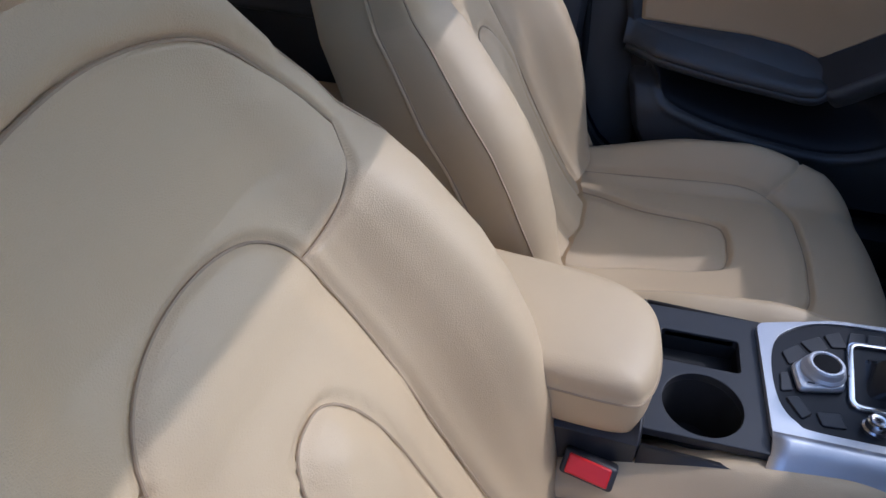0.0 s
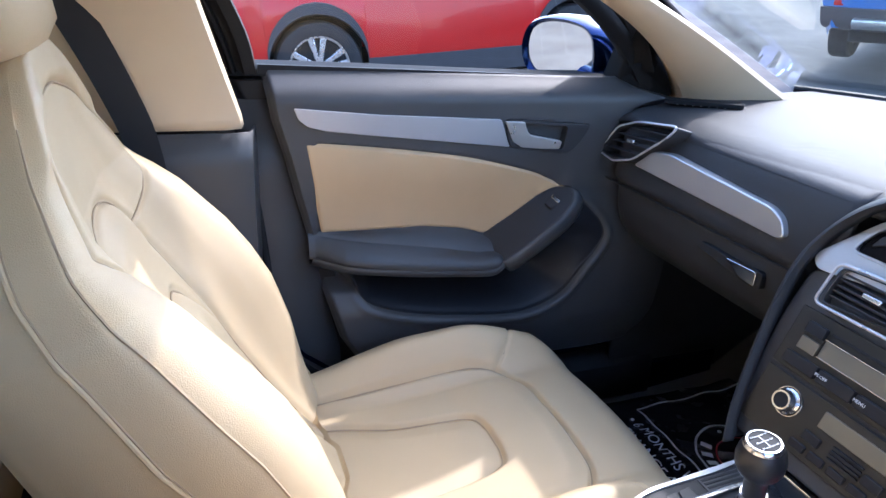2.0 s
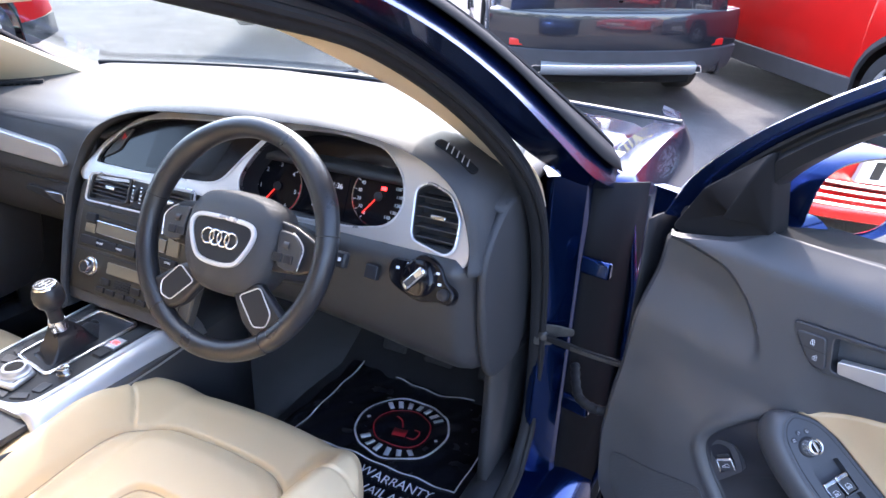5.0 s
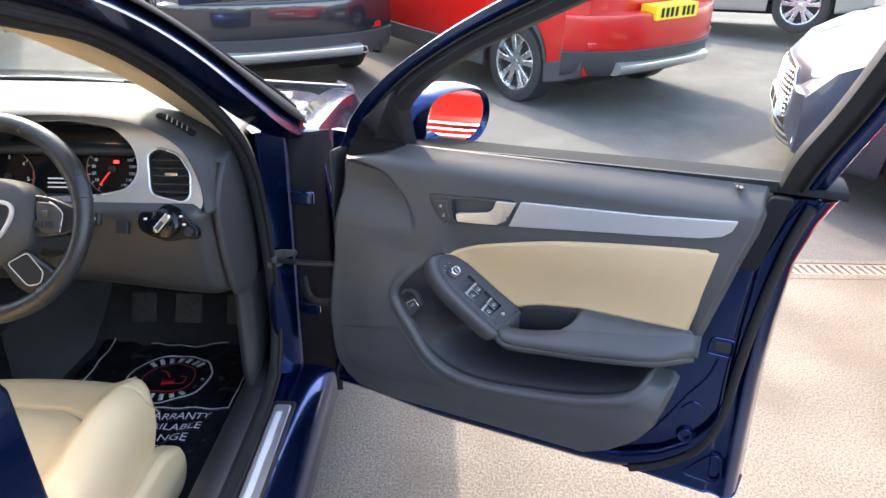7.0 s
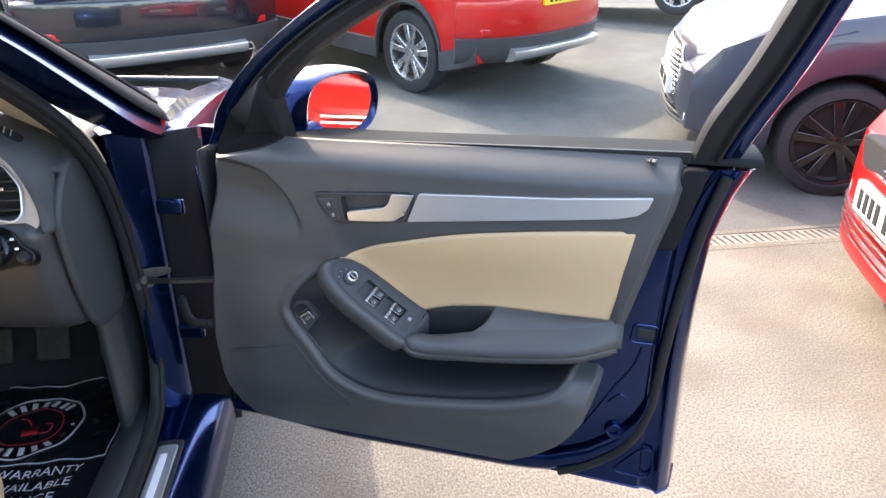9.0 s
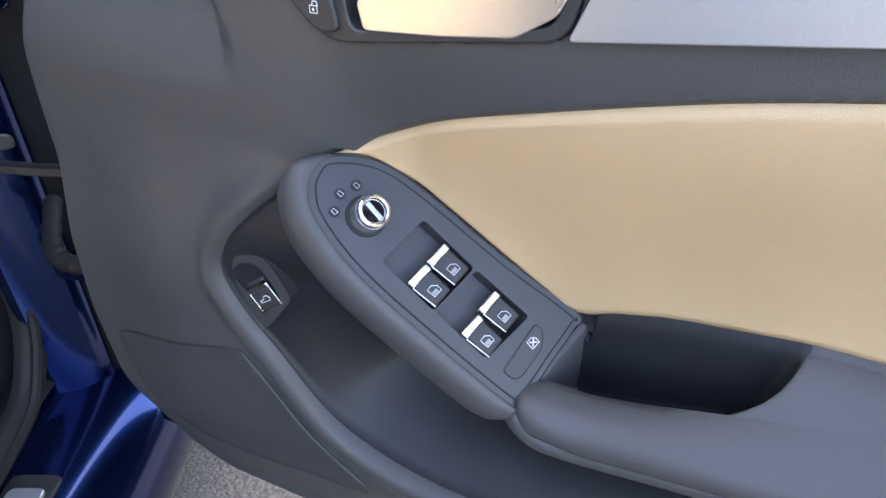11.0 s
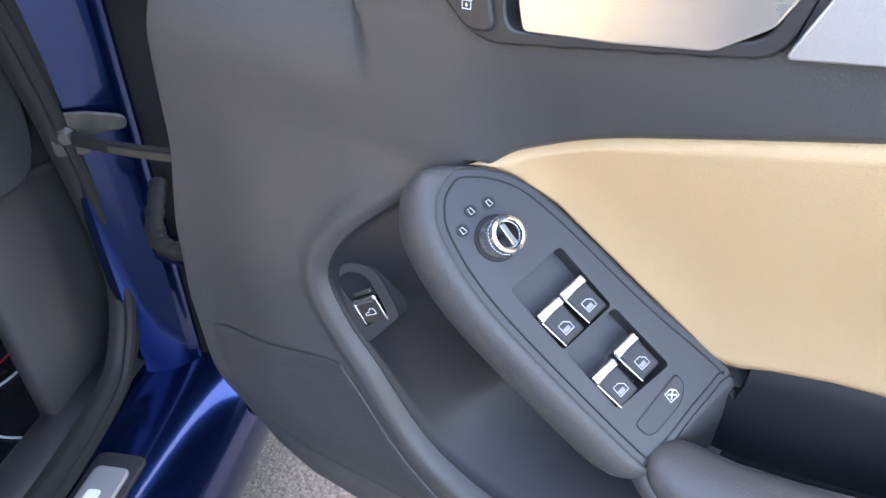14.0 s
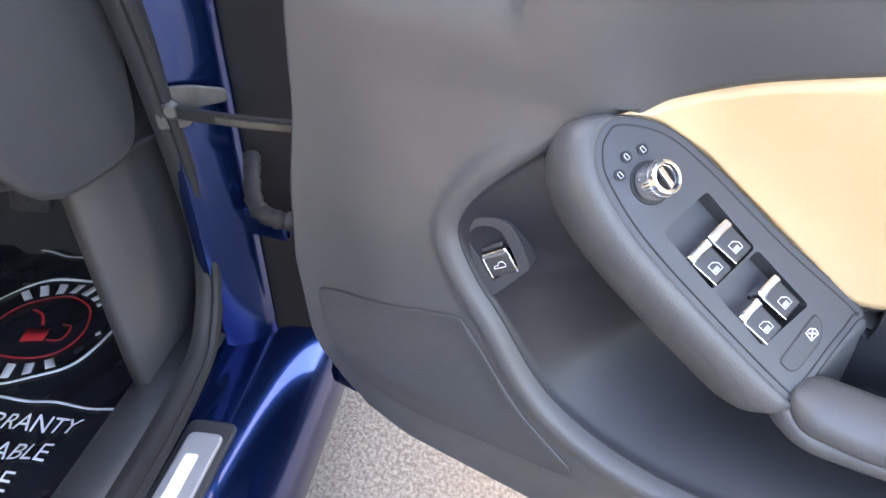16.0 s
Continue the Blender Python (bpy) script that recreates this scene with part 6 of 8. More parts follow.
def relief(u, z):
    """How far the lining stands out towards the cabin."""
    zi = np.interp(u, *ZI)
    w = upper(u, z)
    lip = 0.030 - 0.020 * step(0.46, 0.35, z) - 0.010 * step(0.60, 0.70, z) * step(-0.06, -0.12, u) - 0.012 * step(-0.16, -0.28, u) - 0.012 * step(0.42, 0.52, u)
    sp_ = sdf(u, z, POCKET)
    lip = lip + 0.004 * np.exp(-((sp_ - 0.009) / 0.008) ** 2)
    dd = (u + 0.09) * 0.55 + (0.615 - z)
    deepw = 0.009 + 0.019 * step(0.74, 0.66, z) - np.interp(dd, (-0.16, -0.09, -0.02, 0.03, 0.07, 0.13, 0.2), (0.004, 0.0065, 0.010, 0.020, 0.046, 0.094, 0.122)) * step(-0.012, 0.085, dist_line(u, z, BINRIM)) - 0.005
    held = step(-0.045, -0.015, u) * step(0.545, 0.48, u) * step(0.50, 0.60, z)
    fall = step(0.74, 0.66, z) * (1 - held)
    plain = w * (1 - fall) + lip * fall
    k = step(-0.007, 0.003, sp_)
    res = deepw * (1 - k) + plain * k
    # sunk out of the way under the insert, the armrest and the switch panel
    res = res - 0.03 * step(zi + 0.004, zi - 0.02, z) * step(0.015, 0.04, u) * step(0.535, 0.50, u) * step(0.0, 0.01, sp_) * step(0.545, 0.575, z)
    res = res - 0.006 * step(0.0, 0.02, u) * step(0.003, -0.003, z - np.interp(u, *INSERT_TOP)) * step(-0.004, 0.004, z - zi) * step(0.50, 0.49, u)
    wp = 0.017 - 1.147 * (u - 0.016) - 1.212 * (z - 0.714)
    a = 0.726 * (u - 0.016) - 0.687 * (z - 0.714)
    b = 0.353 * (u - 0.016) - 0.857 * (wp - 0.017) + 0.373 * (z - 0.714)
    sp = sdf(a, b, POD)
    cut = step(0.004, -0.006, sp)
    res = np.minimum(res, (wp - 0.022) * cut + res * (1 - cut))
    return res - 0.016 * step(0.001, -0.005, sdf(u, z, RECESS_H))


def lining(fr, nu, nz):
    q, s = np.meshgrid(np.linspace(0, 1, nz), np.linspace(0, 1, nu), indexing="ij")
    z0 = 0.336 + q * 0.62
    uL = np.interp(z0, (0.336, 0.36, 0.41, 0.53, 0.76, 0.90, 0.915, 0.935, 0.956), (-0.245, -0.275, -0.292, -0.302, -0.282, -0.264, -0.255, -0.16, -0.120))
    uR = np.interp(z0, (0.336, 0.36, 0.40, 0.455, 0.55, 0.63, 0.75, 0.82, 0.88, 0.956), (0.335, 0.385, 0.425, 0.457, 0.485, 0.503, 0.535, 0.552, 0.57, 0.582))
    u = uL + s * (uR - uL)
    z = z0 + 0.010 * np.clip(u, 0, 1) * q + (0.02 * step(0.0, -0.28, u) + 0.014 * step(0.2, 0.4, u)) * (1 - q) ** 6
    w = relief(u, z)
    edge = np.minimum(np.minimum((u - uL), (uR - u)), (z - 0.336) * 1.0)
    w = w - 0.016 * (1 - step(0.0, 0.014, edge))
    return u, z, w


def door(fr, name, label, driver):
    at = fr.at(-0.33, 0.0, -0.08)
    d = group_of(name, (float(at[0]), float(at[1]), 0.29), label, "car door", "front doors")
    nu, nz = (360, 260) if driver else (260, 190)
    u, z, w = lining(fr, nu, nz)
    # soft lining, open where the hard plastic door bin is let into it
    P = fr.at(u, z, w - 0.004 * step(-0.003, -0.006, sdf(u, z, POCKET))).reshape(-1, 3)
    f = grid_faces(*u.shape)
    f = f[sdf(u, z, POCKET).ravel()[f].mean(1) > -0.012]
    used, idx = np.unique(f, return_inverse=True)
    q = idx.reshape(-1, 4)
    raw("lining", P[used], q if driver else q[:, ::-1], SOFT, d, "black grained door lining", thick=-0.004)
    rim_ = smooth_line(POCKET, 260, True)
    tn = np.roll(rim_, -1, 0) - np.roll(rim_, 1, 0)
    tn = np.stack((-tn[:, 1], tn[:, 0]), 1) / np.linalg.norm(tn, axis=1)[:, None]
    rim_ = rim_ + tn * (0.0036 if sdf(*(rim_[60] + tn[60] * 0.002), POCKET) < 0 else -0.0036)
    inw = rim_ - smooth_line(POCKET, 260, True)
    inw = inw / np.linalg.norm(inw, axis=1)[:, None]
    rows = [fr.at(rim_[:, 0], rim_[:, 1], relief(rim_[:, 0], rim_[:, 1]) - 0.003)]
    for o_ in (0.0, 0.0008, 0.0018, 0.003, 0.0045, 0.0065, 0.009):
        c_ = rim_ + inw * o_
        rows.append(fr.at(c_[:, 0], c_[:, 1], relief(c_[:, 0], c_[:, 1]) + 0.0006))
    fl = grid_faces(*u.shape)
    fl = fl[sdf(u, z, POCKET).ravel()[fl].mean(1) < -0.009]
    used, idx = np.unique(fl, return_inverse=True)
    q = idx.reshape(-1, 4)
    bin_ = raw("door_bin", fr.at(u, z, w).reshape(-1, 3)[used], q if driver else q[:, ::-1], BIN_SHADE, d, "black hard plastic door bin")
    sheet("bin_rim", np.stack(rows, 0), BIN_SHADE, bin_, "black rim of the door bin", wrap_m=True, flip=driver, sharp=50)
    jn = rim_[26:190]
    tube("bin_joint", fr.at(jn[:, 0], jn[:, 1], relief(jn[:, 0], jn[:, 1])), 0.0008, RECESS, d, "dark joint round the door bin", up=tuple(fr.ez), n=6)
    # beige insert
    n, m = 120, 60
    a, b = np.meshgrid(np.linspace(0, 1, n), np.linspace(0, 1, m), indexing="ij")
    u = -0.012 + a ** 1.0 * 0.530 - 0.032 * (1 - b) * step(0.8, 1.0, a)
    zt = np.interp(u, *INSERT_TOP)
    zi = np.interp(u, *ZI) + 0.001
    z = zi + (zt - zi) * b
    e = np.minimum(np.minimum(zt - z, z - zi), np.minimum(0.0 + (1 - a) * 0.5, 1.0))
    w = upper(u, z) + 0.0045 * step(-0.001, 0.006, e) - 0.003
    sheet("insert", fr.at(u, z, w), CLOTHTRIM, d, "beige leatherette insert", flip=not driver)
    # silver strip
    tr = round_poly([(0.1535, 0.8815), (0.390, 0.893), (0.534, 0.905), (0.527, 0.886), (0.512, 0.874), (0.480, 0.866), (0.400, 0.857), (0.1315, 0.829)], 0.0035)
    slab("trim_strip", tr, fr, -0.012, 0.016, SILVER, d, "satin silver dotted trim strip", bevel=0.002)
    # handle in its recess
    hb = slab("handle_bezel", RECESS_H, fr, -0.012, 0.0145, HARD, d, "black handle surround", holes=[round_poly([(0.008, 0.866), (0.138, 0.875), (0.124, 0.834), (0.014, 0.820)], 0.008)[::-1]], bevel=0.002)
    hl = round_poly([(0.0225, 0.8215), (0.065, 0.8235), (0.106, 0.8275), (0.126, 0.840), (0.1445, 0.8780), (0.1045, 0.8770), (0.0975, 0.859), (0.088, 0.850), (0.019, 0.837)], 0.0035)
    slab("handle", hl, fr, 0.003, 0.016, HANDLE, d, "satin silver inside handle", bevel=0.003, seg=3)
    slab("handle_well", round_poly([(0.006, 0.868), (0.14, 0.877), (0.126, 0.832), (0.012, 0.818)], 0.008), fr, -0.014, -0.008, RECESS, hb)
    # speaker grille with rows of tiny holes
    sg = None
    if driver:
        cs = SPEAKER.mean(0)
        P = []
        for k_, o_ in ((1.0, -0.001), (1.0, 0.0016), (0.985, 0.0022), (0.96, 0.0016), (0.8, 0.0016), (0.6, 0.0016), (0.4, 0.0016), (0.2, 0.0016), (0.01, 0.0016)):
            q_ = cs + (SPEAKER - cs) * k_
            P.append(fr.at(q_[:, 0], q_[:, 1], relief(q_[:, 0], q_[:, 1]) + o_))
        sg = sheet("speaker_grille", np.stack(P, 0), MESHED, d, "black perforated speaker grille", wrap_m=True, flip=False)
    # painted shell and window frame
    zz = V([0.285, 0.30, 0.35, 0.45, 0.585, 0.70, 0.82, 0.90, 0.945])
    uE = np.interp(zz, (0.285, 0.45, 0.585, 0.70, 0.82, 0.90, 0.95), (0.630, 0.626, 0.624, 0.627, 0.636, 0.66, 0.685))
    uI = np.interp(zz, (0.285, 0.32, 0.36, 0.43, 0.54, 0.65, 0.76, 0.87, 0.956), (0.34, 0.335, 0.37, 0.41, 0.45, 0.475, 0.50, 0.53, 0.55))
    rows = []
    for zk, ue, ui in zip(zz, uE, uI):
        bulge = 0.03 * math.sin(math.pi * min(1, max(0, (zk - 0.25) / 0.75)))
        drop = 0.012 * max(0.0, (0.33 - zk) / 0.045)
        rows.append(fr.at(V([-0.32, -0.30, ui - 0.05, ui - 0.02, ui, ue - 0.060, ue - 0.052, ue - 0.030, ue - 0.022, ue - 0.006, ue, ue + 0.012, ue + 0.006, 0.3, -0.1, -0.345, -0.35]),
                          zk + drop * V([2.5, 2.5, 2.5, 2.5, 2.5, 1.4, 1.3, 1.15, 1, 1, 1, 1, 1, 0.3, 0, 0, 0]), V([-0.112, -0.110, -0.110, -0.110, -0.030, -0.031, -0.038, -0.038, -0.032, -0.046, -0.058, -0.125, -0.138, -0.138 - bulge, -0.138 - bulge, -0.13, -0.115])))
    # the passenger shell is coloured black to darken the gap round its edge
    sheet("shell", np.stack(rows, 0), BLUE if driver else RUBBER, d, "dark blue painted door shell" if driver else "passenger door shell, coloured black for its dark gap", wrap_m=True, caps=True, flip=driver, sharp=35, bevel=0.003)

    ub = np.concatenate((np.linspace(-0.30, 0.36, 14), np.linspace(0.38, 0.575, 22)))
    lift = 0.02 * step(0.0, -0.28, ub) + np.interp(ub, (0.34, 0.40, 0.47, 0.52, 0.548, 0.566, 0.575), (0.0, 0.008, 0.038, 0.078, 0.118, 0.160, 0.200))
    P = np.stack([fr.at(ub, zz_ + lift, ww_) for zz_, ww_ in ((0.352, -0.026), (0.330, -0.018), (0.312, -0.020), (0.300, -0.030), (0.292, -0.060), (0.288, -0.113))], 1)
    sheet("lower_flange", P, BLUE, d, "dark blue lower door flange", thick=0.002, flip=driver)

    def wz(z):
        return -0.045 + 0.42 * np.maximum(0, z - 0.95)
    fin = smooth_line([(-0.128, 0.945), (-0.118, 1.015), (-0.05, 1.085), (0.06, 1.155), (0.21, 1.225), (0.36, 1.292), (0.50, 1.335), (0.62, 1.342), (0.698, 1.30), (0.676, 1.22), (0.639, 1.11), (0.60, 1.02), (0.585, 0.955)], 70)
    fout = smooth_line([(-0.29, 0.925), (-0.245, 1.000), (-0.14, 1.095), (0.0, 1.185), (0.16, 1.266), (0.34, 1.340), (0.52, 1.385), (0.68, 1.386), (0.768, 1.335), (0.746, 1.22), (0.714, 1.11), (0.680, 1.02), (0.652, 0.945)], 70)
    prof = [(0.0, 0.004), (0.04, 0.014), (0.30, 0.016), (0.40, 0.006), (0.46, 0.005), (0.52, 0.012), (0.58, 0.011), (0.60, 0.0), (0.60, -0.05), (0.5, -0.055), (0.0, -0.03)]
    P = np.stack([fr.at(*(fin + (fout - fin) * f).T, wz((fin + (fout - fin) * f)[:, 1]) + o) for f, o in prof], 1)
    sheet("window_frame", P, RUBBER, d, "black window frame trim and seal", wrap_m=True, caps=True, flip=driver, sharp=50)
    P = np.stack([fr.at(*(fin + (fout - fin) * f).T, wz((fin + (fout - fin) * f)[:, 1]) + o) for f, o in [(0.56, -0.004), (0.64, 0.002), (0.74, 0.003), (0.78, -0.001), (0.96, -0.002), (1.0, -0.008), (1.0, -0.058), (0.2, -0.062), (0.2, -0.05)]], 1)
    sheet("frame_skin", P, BLUE if driver else RUBBER, d, "painted outer window frame" if driver else "black outer window frame", wrap_m=True, caps=True, flip=driver, sharp=50)
    # glass
    gu = np.linspace(0, 1, 24)
    lo = np.stack((-0.13 + gu * 0.72, np.full(24, 0.93)), 1)
    hi = np.stack((-0.12 + gu * 0.76, np.interp(-0.12 + gu * 0.76, fin[:58, 0], fin[:58, 1]) + 0.012), 1)
    hi[:, 1] = np.minimum(hi[:, 1], np.interp(hi[:, 0], (0.60, 0.66), (1.345, 1.335)))
    P = np.stack([fr.at(*(lo + (hi - lo) * f).T, wz((lo + (hi - lo) * f)[:, 1]) - 0.022) for f in np.linspace(0, 1, 8)], 1)
    g = sheet("window_pane", P, GLASS, d, "clear side window, wound up", flip=driver)
    g.visible_shadow = False
    ln = V([(-0.125, 0.944), (0.1, 0.952), (0.35, 0.958), (0.585, 0.963)])
    sweep("belt_seal", fr.at(ln[:, 0], ln[:, 1], -0.036), V([(-0.004, -0.012), (0.004, -0.012), (0.004, 0.006), (-0.004, 0.006)]), RUBBER, d, "black rubber window seal")
    uu_ = np.linspace(-0.25, 0.69, 12)
    P = np.stack([fr.at(uu_, zz_ + 0.012 * step(0.0, 0.6, uu_), ww_) for zz_, ww_ in ((0.940, -0.030), (0.950, -0.040), (0.952, -0.10), (0.950, -0.142), (0.930, -0.147))], 1)
    sheet("outer_seal", P, TRIMBLACK, d, "black rubber outer window seal", thick=0.003, flip=not driver)
    mt = round_poly([(-0.262, 0.916), (-0.212, 0.995), (-0.112, 1.075), (-0.112, 0.945), (-0.150, 0.912), (-0.20, 0.905)], 0.012)
    P = np.stack([fr.at(mt[:, 0] * k + (1 - k) * -0.16, mt[:, 1] * k + (1 - k) * 0.97, wz(mt[:, 1]) + o) for k, o in ((1.0, -0.03), (1.0, 0.012), (0.95, 0.020), (0.6, 0.022), (0.02, 0.022))], 0)
    sheet("mirror_base_cover", P, TRIMBLACK, d, "black triangular mirror cover", wrap_m=True, caps=True, flip=driver, sharp=50)
    # seal round the rear edge of the lining, lock
    sl = smooth_line([(0.640, 0.935), (0.617, 0.85), (0.598, 0.73), (0.585, 0.61), (0.576, 0.50), (0.556, 0.43), (0.525, 0.385), (0.470, 0.340), (0.420, 0.315)], 60)
    tube("edge_seal", fr.at(sl[:, 0], sl[:, 1], -0.024), 0.0085, RUBBER, d, "black rubber door edge seal", up=tuple(fr.ez), n=10)
    if driver:
        box("lock_slot", fr, 0.536, 0.566, 0.632, 0.652, -0.033, -0.0285, RECESS, d, "black door lock slot", bevel=0.003, r=0.004)
        slot_ = round_poly([(0.526, 0.624), (0.570, 0.624), (0.570, 0.660), (0.530, 0.660)], 0.008)
        tube("lock_pressing", fr.at(slot_[:, 0], slot_[:, 1], -0.0305), 0.0022, BLUE, d, "pressed edge round the lock slot", closed=True, up=tuple(fr.ez), n=8)
        lathe("grommet", [(0.0, 0.004), (0.008, 0.004), (0.009, 0.008), (0.014, 0.009), (0.0175, 0.004), (0.018, 0.0)], Frame(fr.at(0.516, 0.432, -0.030), fr.ex, fr.ey), BLUE, d, "painted round grommet", n=28, closed=False)
        for pts_ in ([(0.548, 0.615), (0.535, 0.570), (0.505, 0.520), (0.480, 0.470), (0.445, 0.410), (0.395, 0.352)], [(0.500, 0.490), (0.520, 0.510), (0.540, 0.500)], [(0.420, 0.350), (0.455, 0.358), (0.500, 0.385), (0.520, 0.402)]):
            cr = smooth_line(pts_, 24)
            tube("pressed_crease", fr.at(cr[:, 0], cr[:, 1], -0.0308), 0.0026, BLUE, d, "pressed crease in the painted panel", up=tuple(fr.ez), n=8)
        cr = round_poly([(0.520, 0.334), (0.568, 0.396), (0.590, 0.398), (0.596, 0.345), (0.585, 0.330)], 0.014)
        tube("pressed_corner", fr.at(cr[:, 0], cr[:, 1], -0.0312), 0.0026, BLUE, d, "pressed corner in the painted panel", closed=True, up=tuple(fr.ez), n=8)
        slab("corner_trim", round_poly([(0.538, 0.812), (0.578, 0.812), (0.612, 0.948), (0.575, 0.948)], 0.008), fr, -0.030, -0.008, TRIMBLACK, d, "black trim below the window frame", bevel=0.004)
        lathe("lock_pin", [(0.0, 0.0), (0.009, 0.0), (0.009, 0.004), (0.0, 0.006)], Frame(fr.at(0.525, 0.960, -0.018), fr.ex, V([0, 1.0, 0]) * 0 + fr.ez), CHROME, d, "chrome lock pin", n=16)
    # added black sheet: paints the shade between the door's front edge and pillar
    P = np.stack([fr.at(V([-0.296, -0.30, -0.30]), zk, V([-0.02, -0.05, -0.112])) for zk in (0.34, 0.6, 0.80, 0.92)], 0)
    sheet("front_edge_shade", P, RUBBER, d, "added black sheet for the shade along the hinge side", thick=0.004)
    # mirror
    mz = 0.985
    M = Frame(fr.at(-0.070, mz, -0.195), fr.ex * 0.36 - fr.ez * 0.933, fr.ey)
    nrm = fr.ex * 0.928 + fr.ez * 0.36 - fr.ey * 0.10
    M.ez = nrm / np.linalg.norm(nrm)
    M.ey = fr.ey - M.ez * (fr.ey @ M.ez)
    M.ey = M.ey / np.linalg.norm(M.ey)
    sh = smooth_line([(-0.098, -0.03), (-0.090, 0.035), (-0.05, 0.060), (0.03, 0.064), (0.085, 0.045), (0.105, 0.0), (0.092, -0.045), (0.05, -0.066), (-0.04, -0.068), (-0.085, -0.058)], 56, True)
    rows = [M.at(sh[:, 0] * k + ox, sh[:, 1] * k2, o) for k, k2, ox, o in ((0.90, 0.88, 0, -0.012), (0.93, 0.92, 0, 0.0), (1.0, 1.0, 0, 0.004), (1.05, 1.06, 0, -0.006), (1.05, 1.08, -0.004, -0.04), (0.98, 1.0, -0.012, -0.075), (0.80, 0.80, -0.02, -0.105), (0.50, 0.5, -0.03, -0.122), (0.05, 0.05, -0.03, -0.126))]
    ho = sheet("mirror_housing", np.stack(rows, 0), BLUE, d, "glossy blue door mirror housing", wrap_m=True, caps=False, sharp=60)
    slab("mirror_pane", sh * V([0.90, 0.88]), M, -0.012, -0.006, MIRROR, ho, "mirror glass", bevel=0)
    arm = fr.at(V([-0.16, -0.13, -0.11]), V([0.93, 0.935, 0.945]), V([-0.04, -0.09, -0.14]))
    sweep("mirror_arm", arm, ellipse(0, 0, 0.035, 0.018, 14), BLUE, d, "blue mirror arm")
    if driver:
        bf = Frame(fr.at(0.112, 0.365, -0.040), fr.ez, fr.ex)
        lathe("bottle_holder", [(0.048, 0.0), (0.048, 0.085), (0.046, 0.090), (0.043, 0.088), (0.041, 0.0)], bf if bf.ez[2] > 0 else Frame(bf.o, fr.ex, fr.ez), SOFT, d, "black bottle holder in the door pocket", n=40, closed=False)
        tube("grille_rim", fr.at(SPEAKER[:, 0], SPEAKER[:, 1], relief(SPEAKER[:, 0], SPEAKER[:, 1]) + 0.001), 0.0011, HARD, sg, closed=True, up=tuple(fr.ez), n=6)
    armrest(fr, d, driver)
    pod(fr, d, driver)
    return d


def armrest(fr, d, driver):
    """The pull grip with the cup behind it, running back into a ledge."""
    flip = driver

    def lines(u):
        ze, zi, wl = np.interp(u, *ZE), np.interp(u, *ZI), np.interp(u, *WLOW)
        k = np.interp(u, (0.36, 0.41, 0.45, 0.475, 0.50, 0.512), (1.0, 1.0, 0.82, 0.5, 0.12, 0.0))
        zin = ze + np.interp(u, (0.13, 0.2, 0.25, 0.30), (0.002, 0.008, 0.016, 0.022))
        win = wl + (0.006 - wl) * (0.3 + 0.7 * k)
        return zi, wl, zin, win, wl + (win + 0.003 - wl) * (0.2 + 0.8 * k)

    def cup_end(f):
        return 0.283 - 0.014 * f - 0.022 * f ** 5 if driver else 0.130
    if driver:
        # the cup's rows run along the door from the insert over its bottom to the grip, and close at its rear end
        g = np.concatenate((np.linspace(0, 0.90, 60), np.linspace(0.91, 1.0, 14)))
        deep = 1 - step(0.90, 1.0, g) ** 1.6
        P = []
        for f, dz, dw in ((-0.06, 0.0, 0.0), (0.0, -0.001, 0.0), (0.12, -0.010, 0.0015), (0.25, -0.055, 0.002), (0.40, -0.088, 0.004), (0.60, -0.090, 0.028), (0.80, -0.060, 0.034), (0.93, -0.016, 0.036), (1.0, 0.0, 0.0)):
            u = 0.130 + (cup_end(max(f, 0.0)) - 0.130) * g
            zi, wl, zin, win, wg = lines(u)
            zl, wv = zi + (zin - zi) * f, wl + (win - wl) * f
            zc, wc = (zi + dz, wl + dw) if f < 0.7 else (zin + dz, win - 0.002)
            if f < 0:
                zc, wc, zl, wv = zi + 0.004, wl - 0.003, zi + 0.004, wl - 0.003
            zz, ww = zl * (1 - deep) + zc * deep - 0.0012, wv * (1 - deep) + wc * deep
            h = above_panel(u, zz, ww)
            zz = np.where((h > -0.004) & (u < 0.16), zz - np.maximum(0, h + 0.004) * 1.6, zz)
            P.append(fr.at(u, zz, ww))
        # the deep cup's shade is put into its colour by this darker plastic
        sheet("pull_cup", np.stack(P, 1), BIN_SHADE, d, "pull cup behind the grip, shade put into its colour", flip=flip, sharp=55)
    # ledge that fills the space behind the cup, level with the grip
    g = np.concatenate(([0.0, 0.006, 0.018], np.linspace(0.04, 1.0, 50)))
    drop = np.interp(g, (0.0, 0.006, 0.018, 0.04), (0.0012, 0.0004, 0.0, 0.0)) if driver else 0.0 * g
    P = []
    for f in (-0.05, 0.0, 0.1, 0.2, 0.35, 0.5, 0.65, 0.8, 0.9, 1.0):
        u = cup_end(max(f, 0.0)) + (0.512 - cup_end(max(f, 0.0))) * g
        zi, wl, zin, win, wg = lines(u)
        zz, ww = (zi + 0.004, wl - 0.003) if f < 0 else (zi + (zin - zi) * f + 0.003 * 4 * f * (1 - f), wl + (wg - wl) * f)
        P.append(fr.at(u, zz - drop, ww))
    sheet("ledge", np.stack(P, 1), SOFT, d, "black soft ledge behind the grip", flip=flip, sharp=60)
    # rounded grip with a domed nose
    un = np.concatenate((0.1245 + 0.020 * (1 - np.cos(np.linspace(0, np.pi / 2, 12))), np.linspace(0.148, 0.512, 90)))
    ze, wl = np.interp(un, *ZE), np.interp(un, *WLOW)
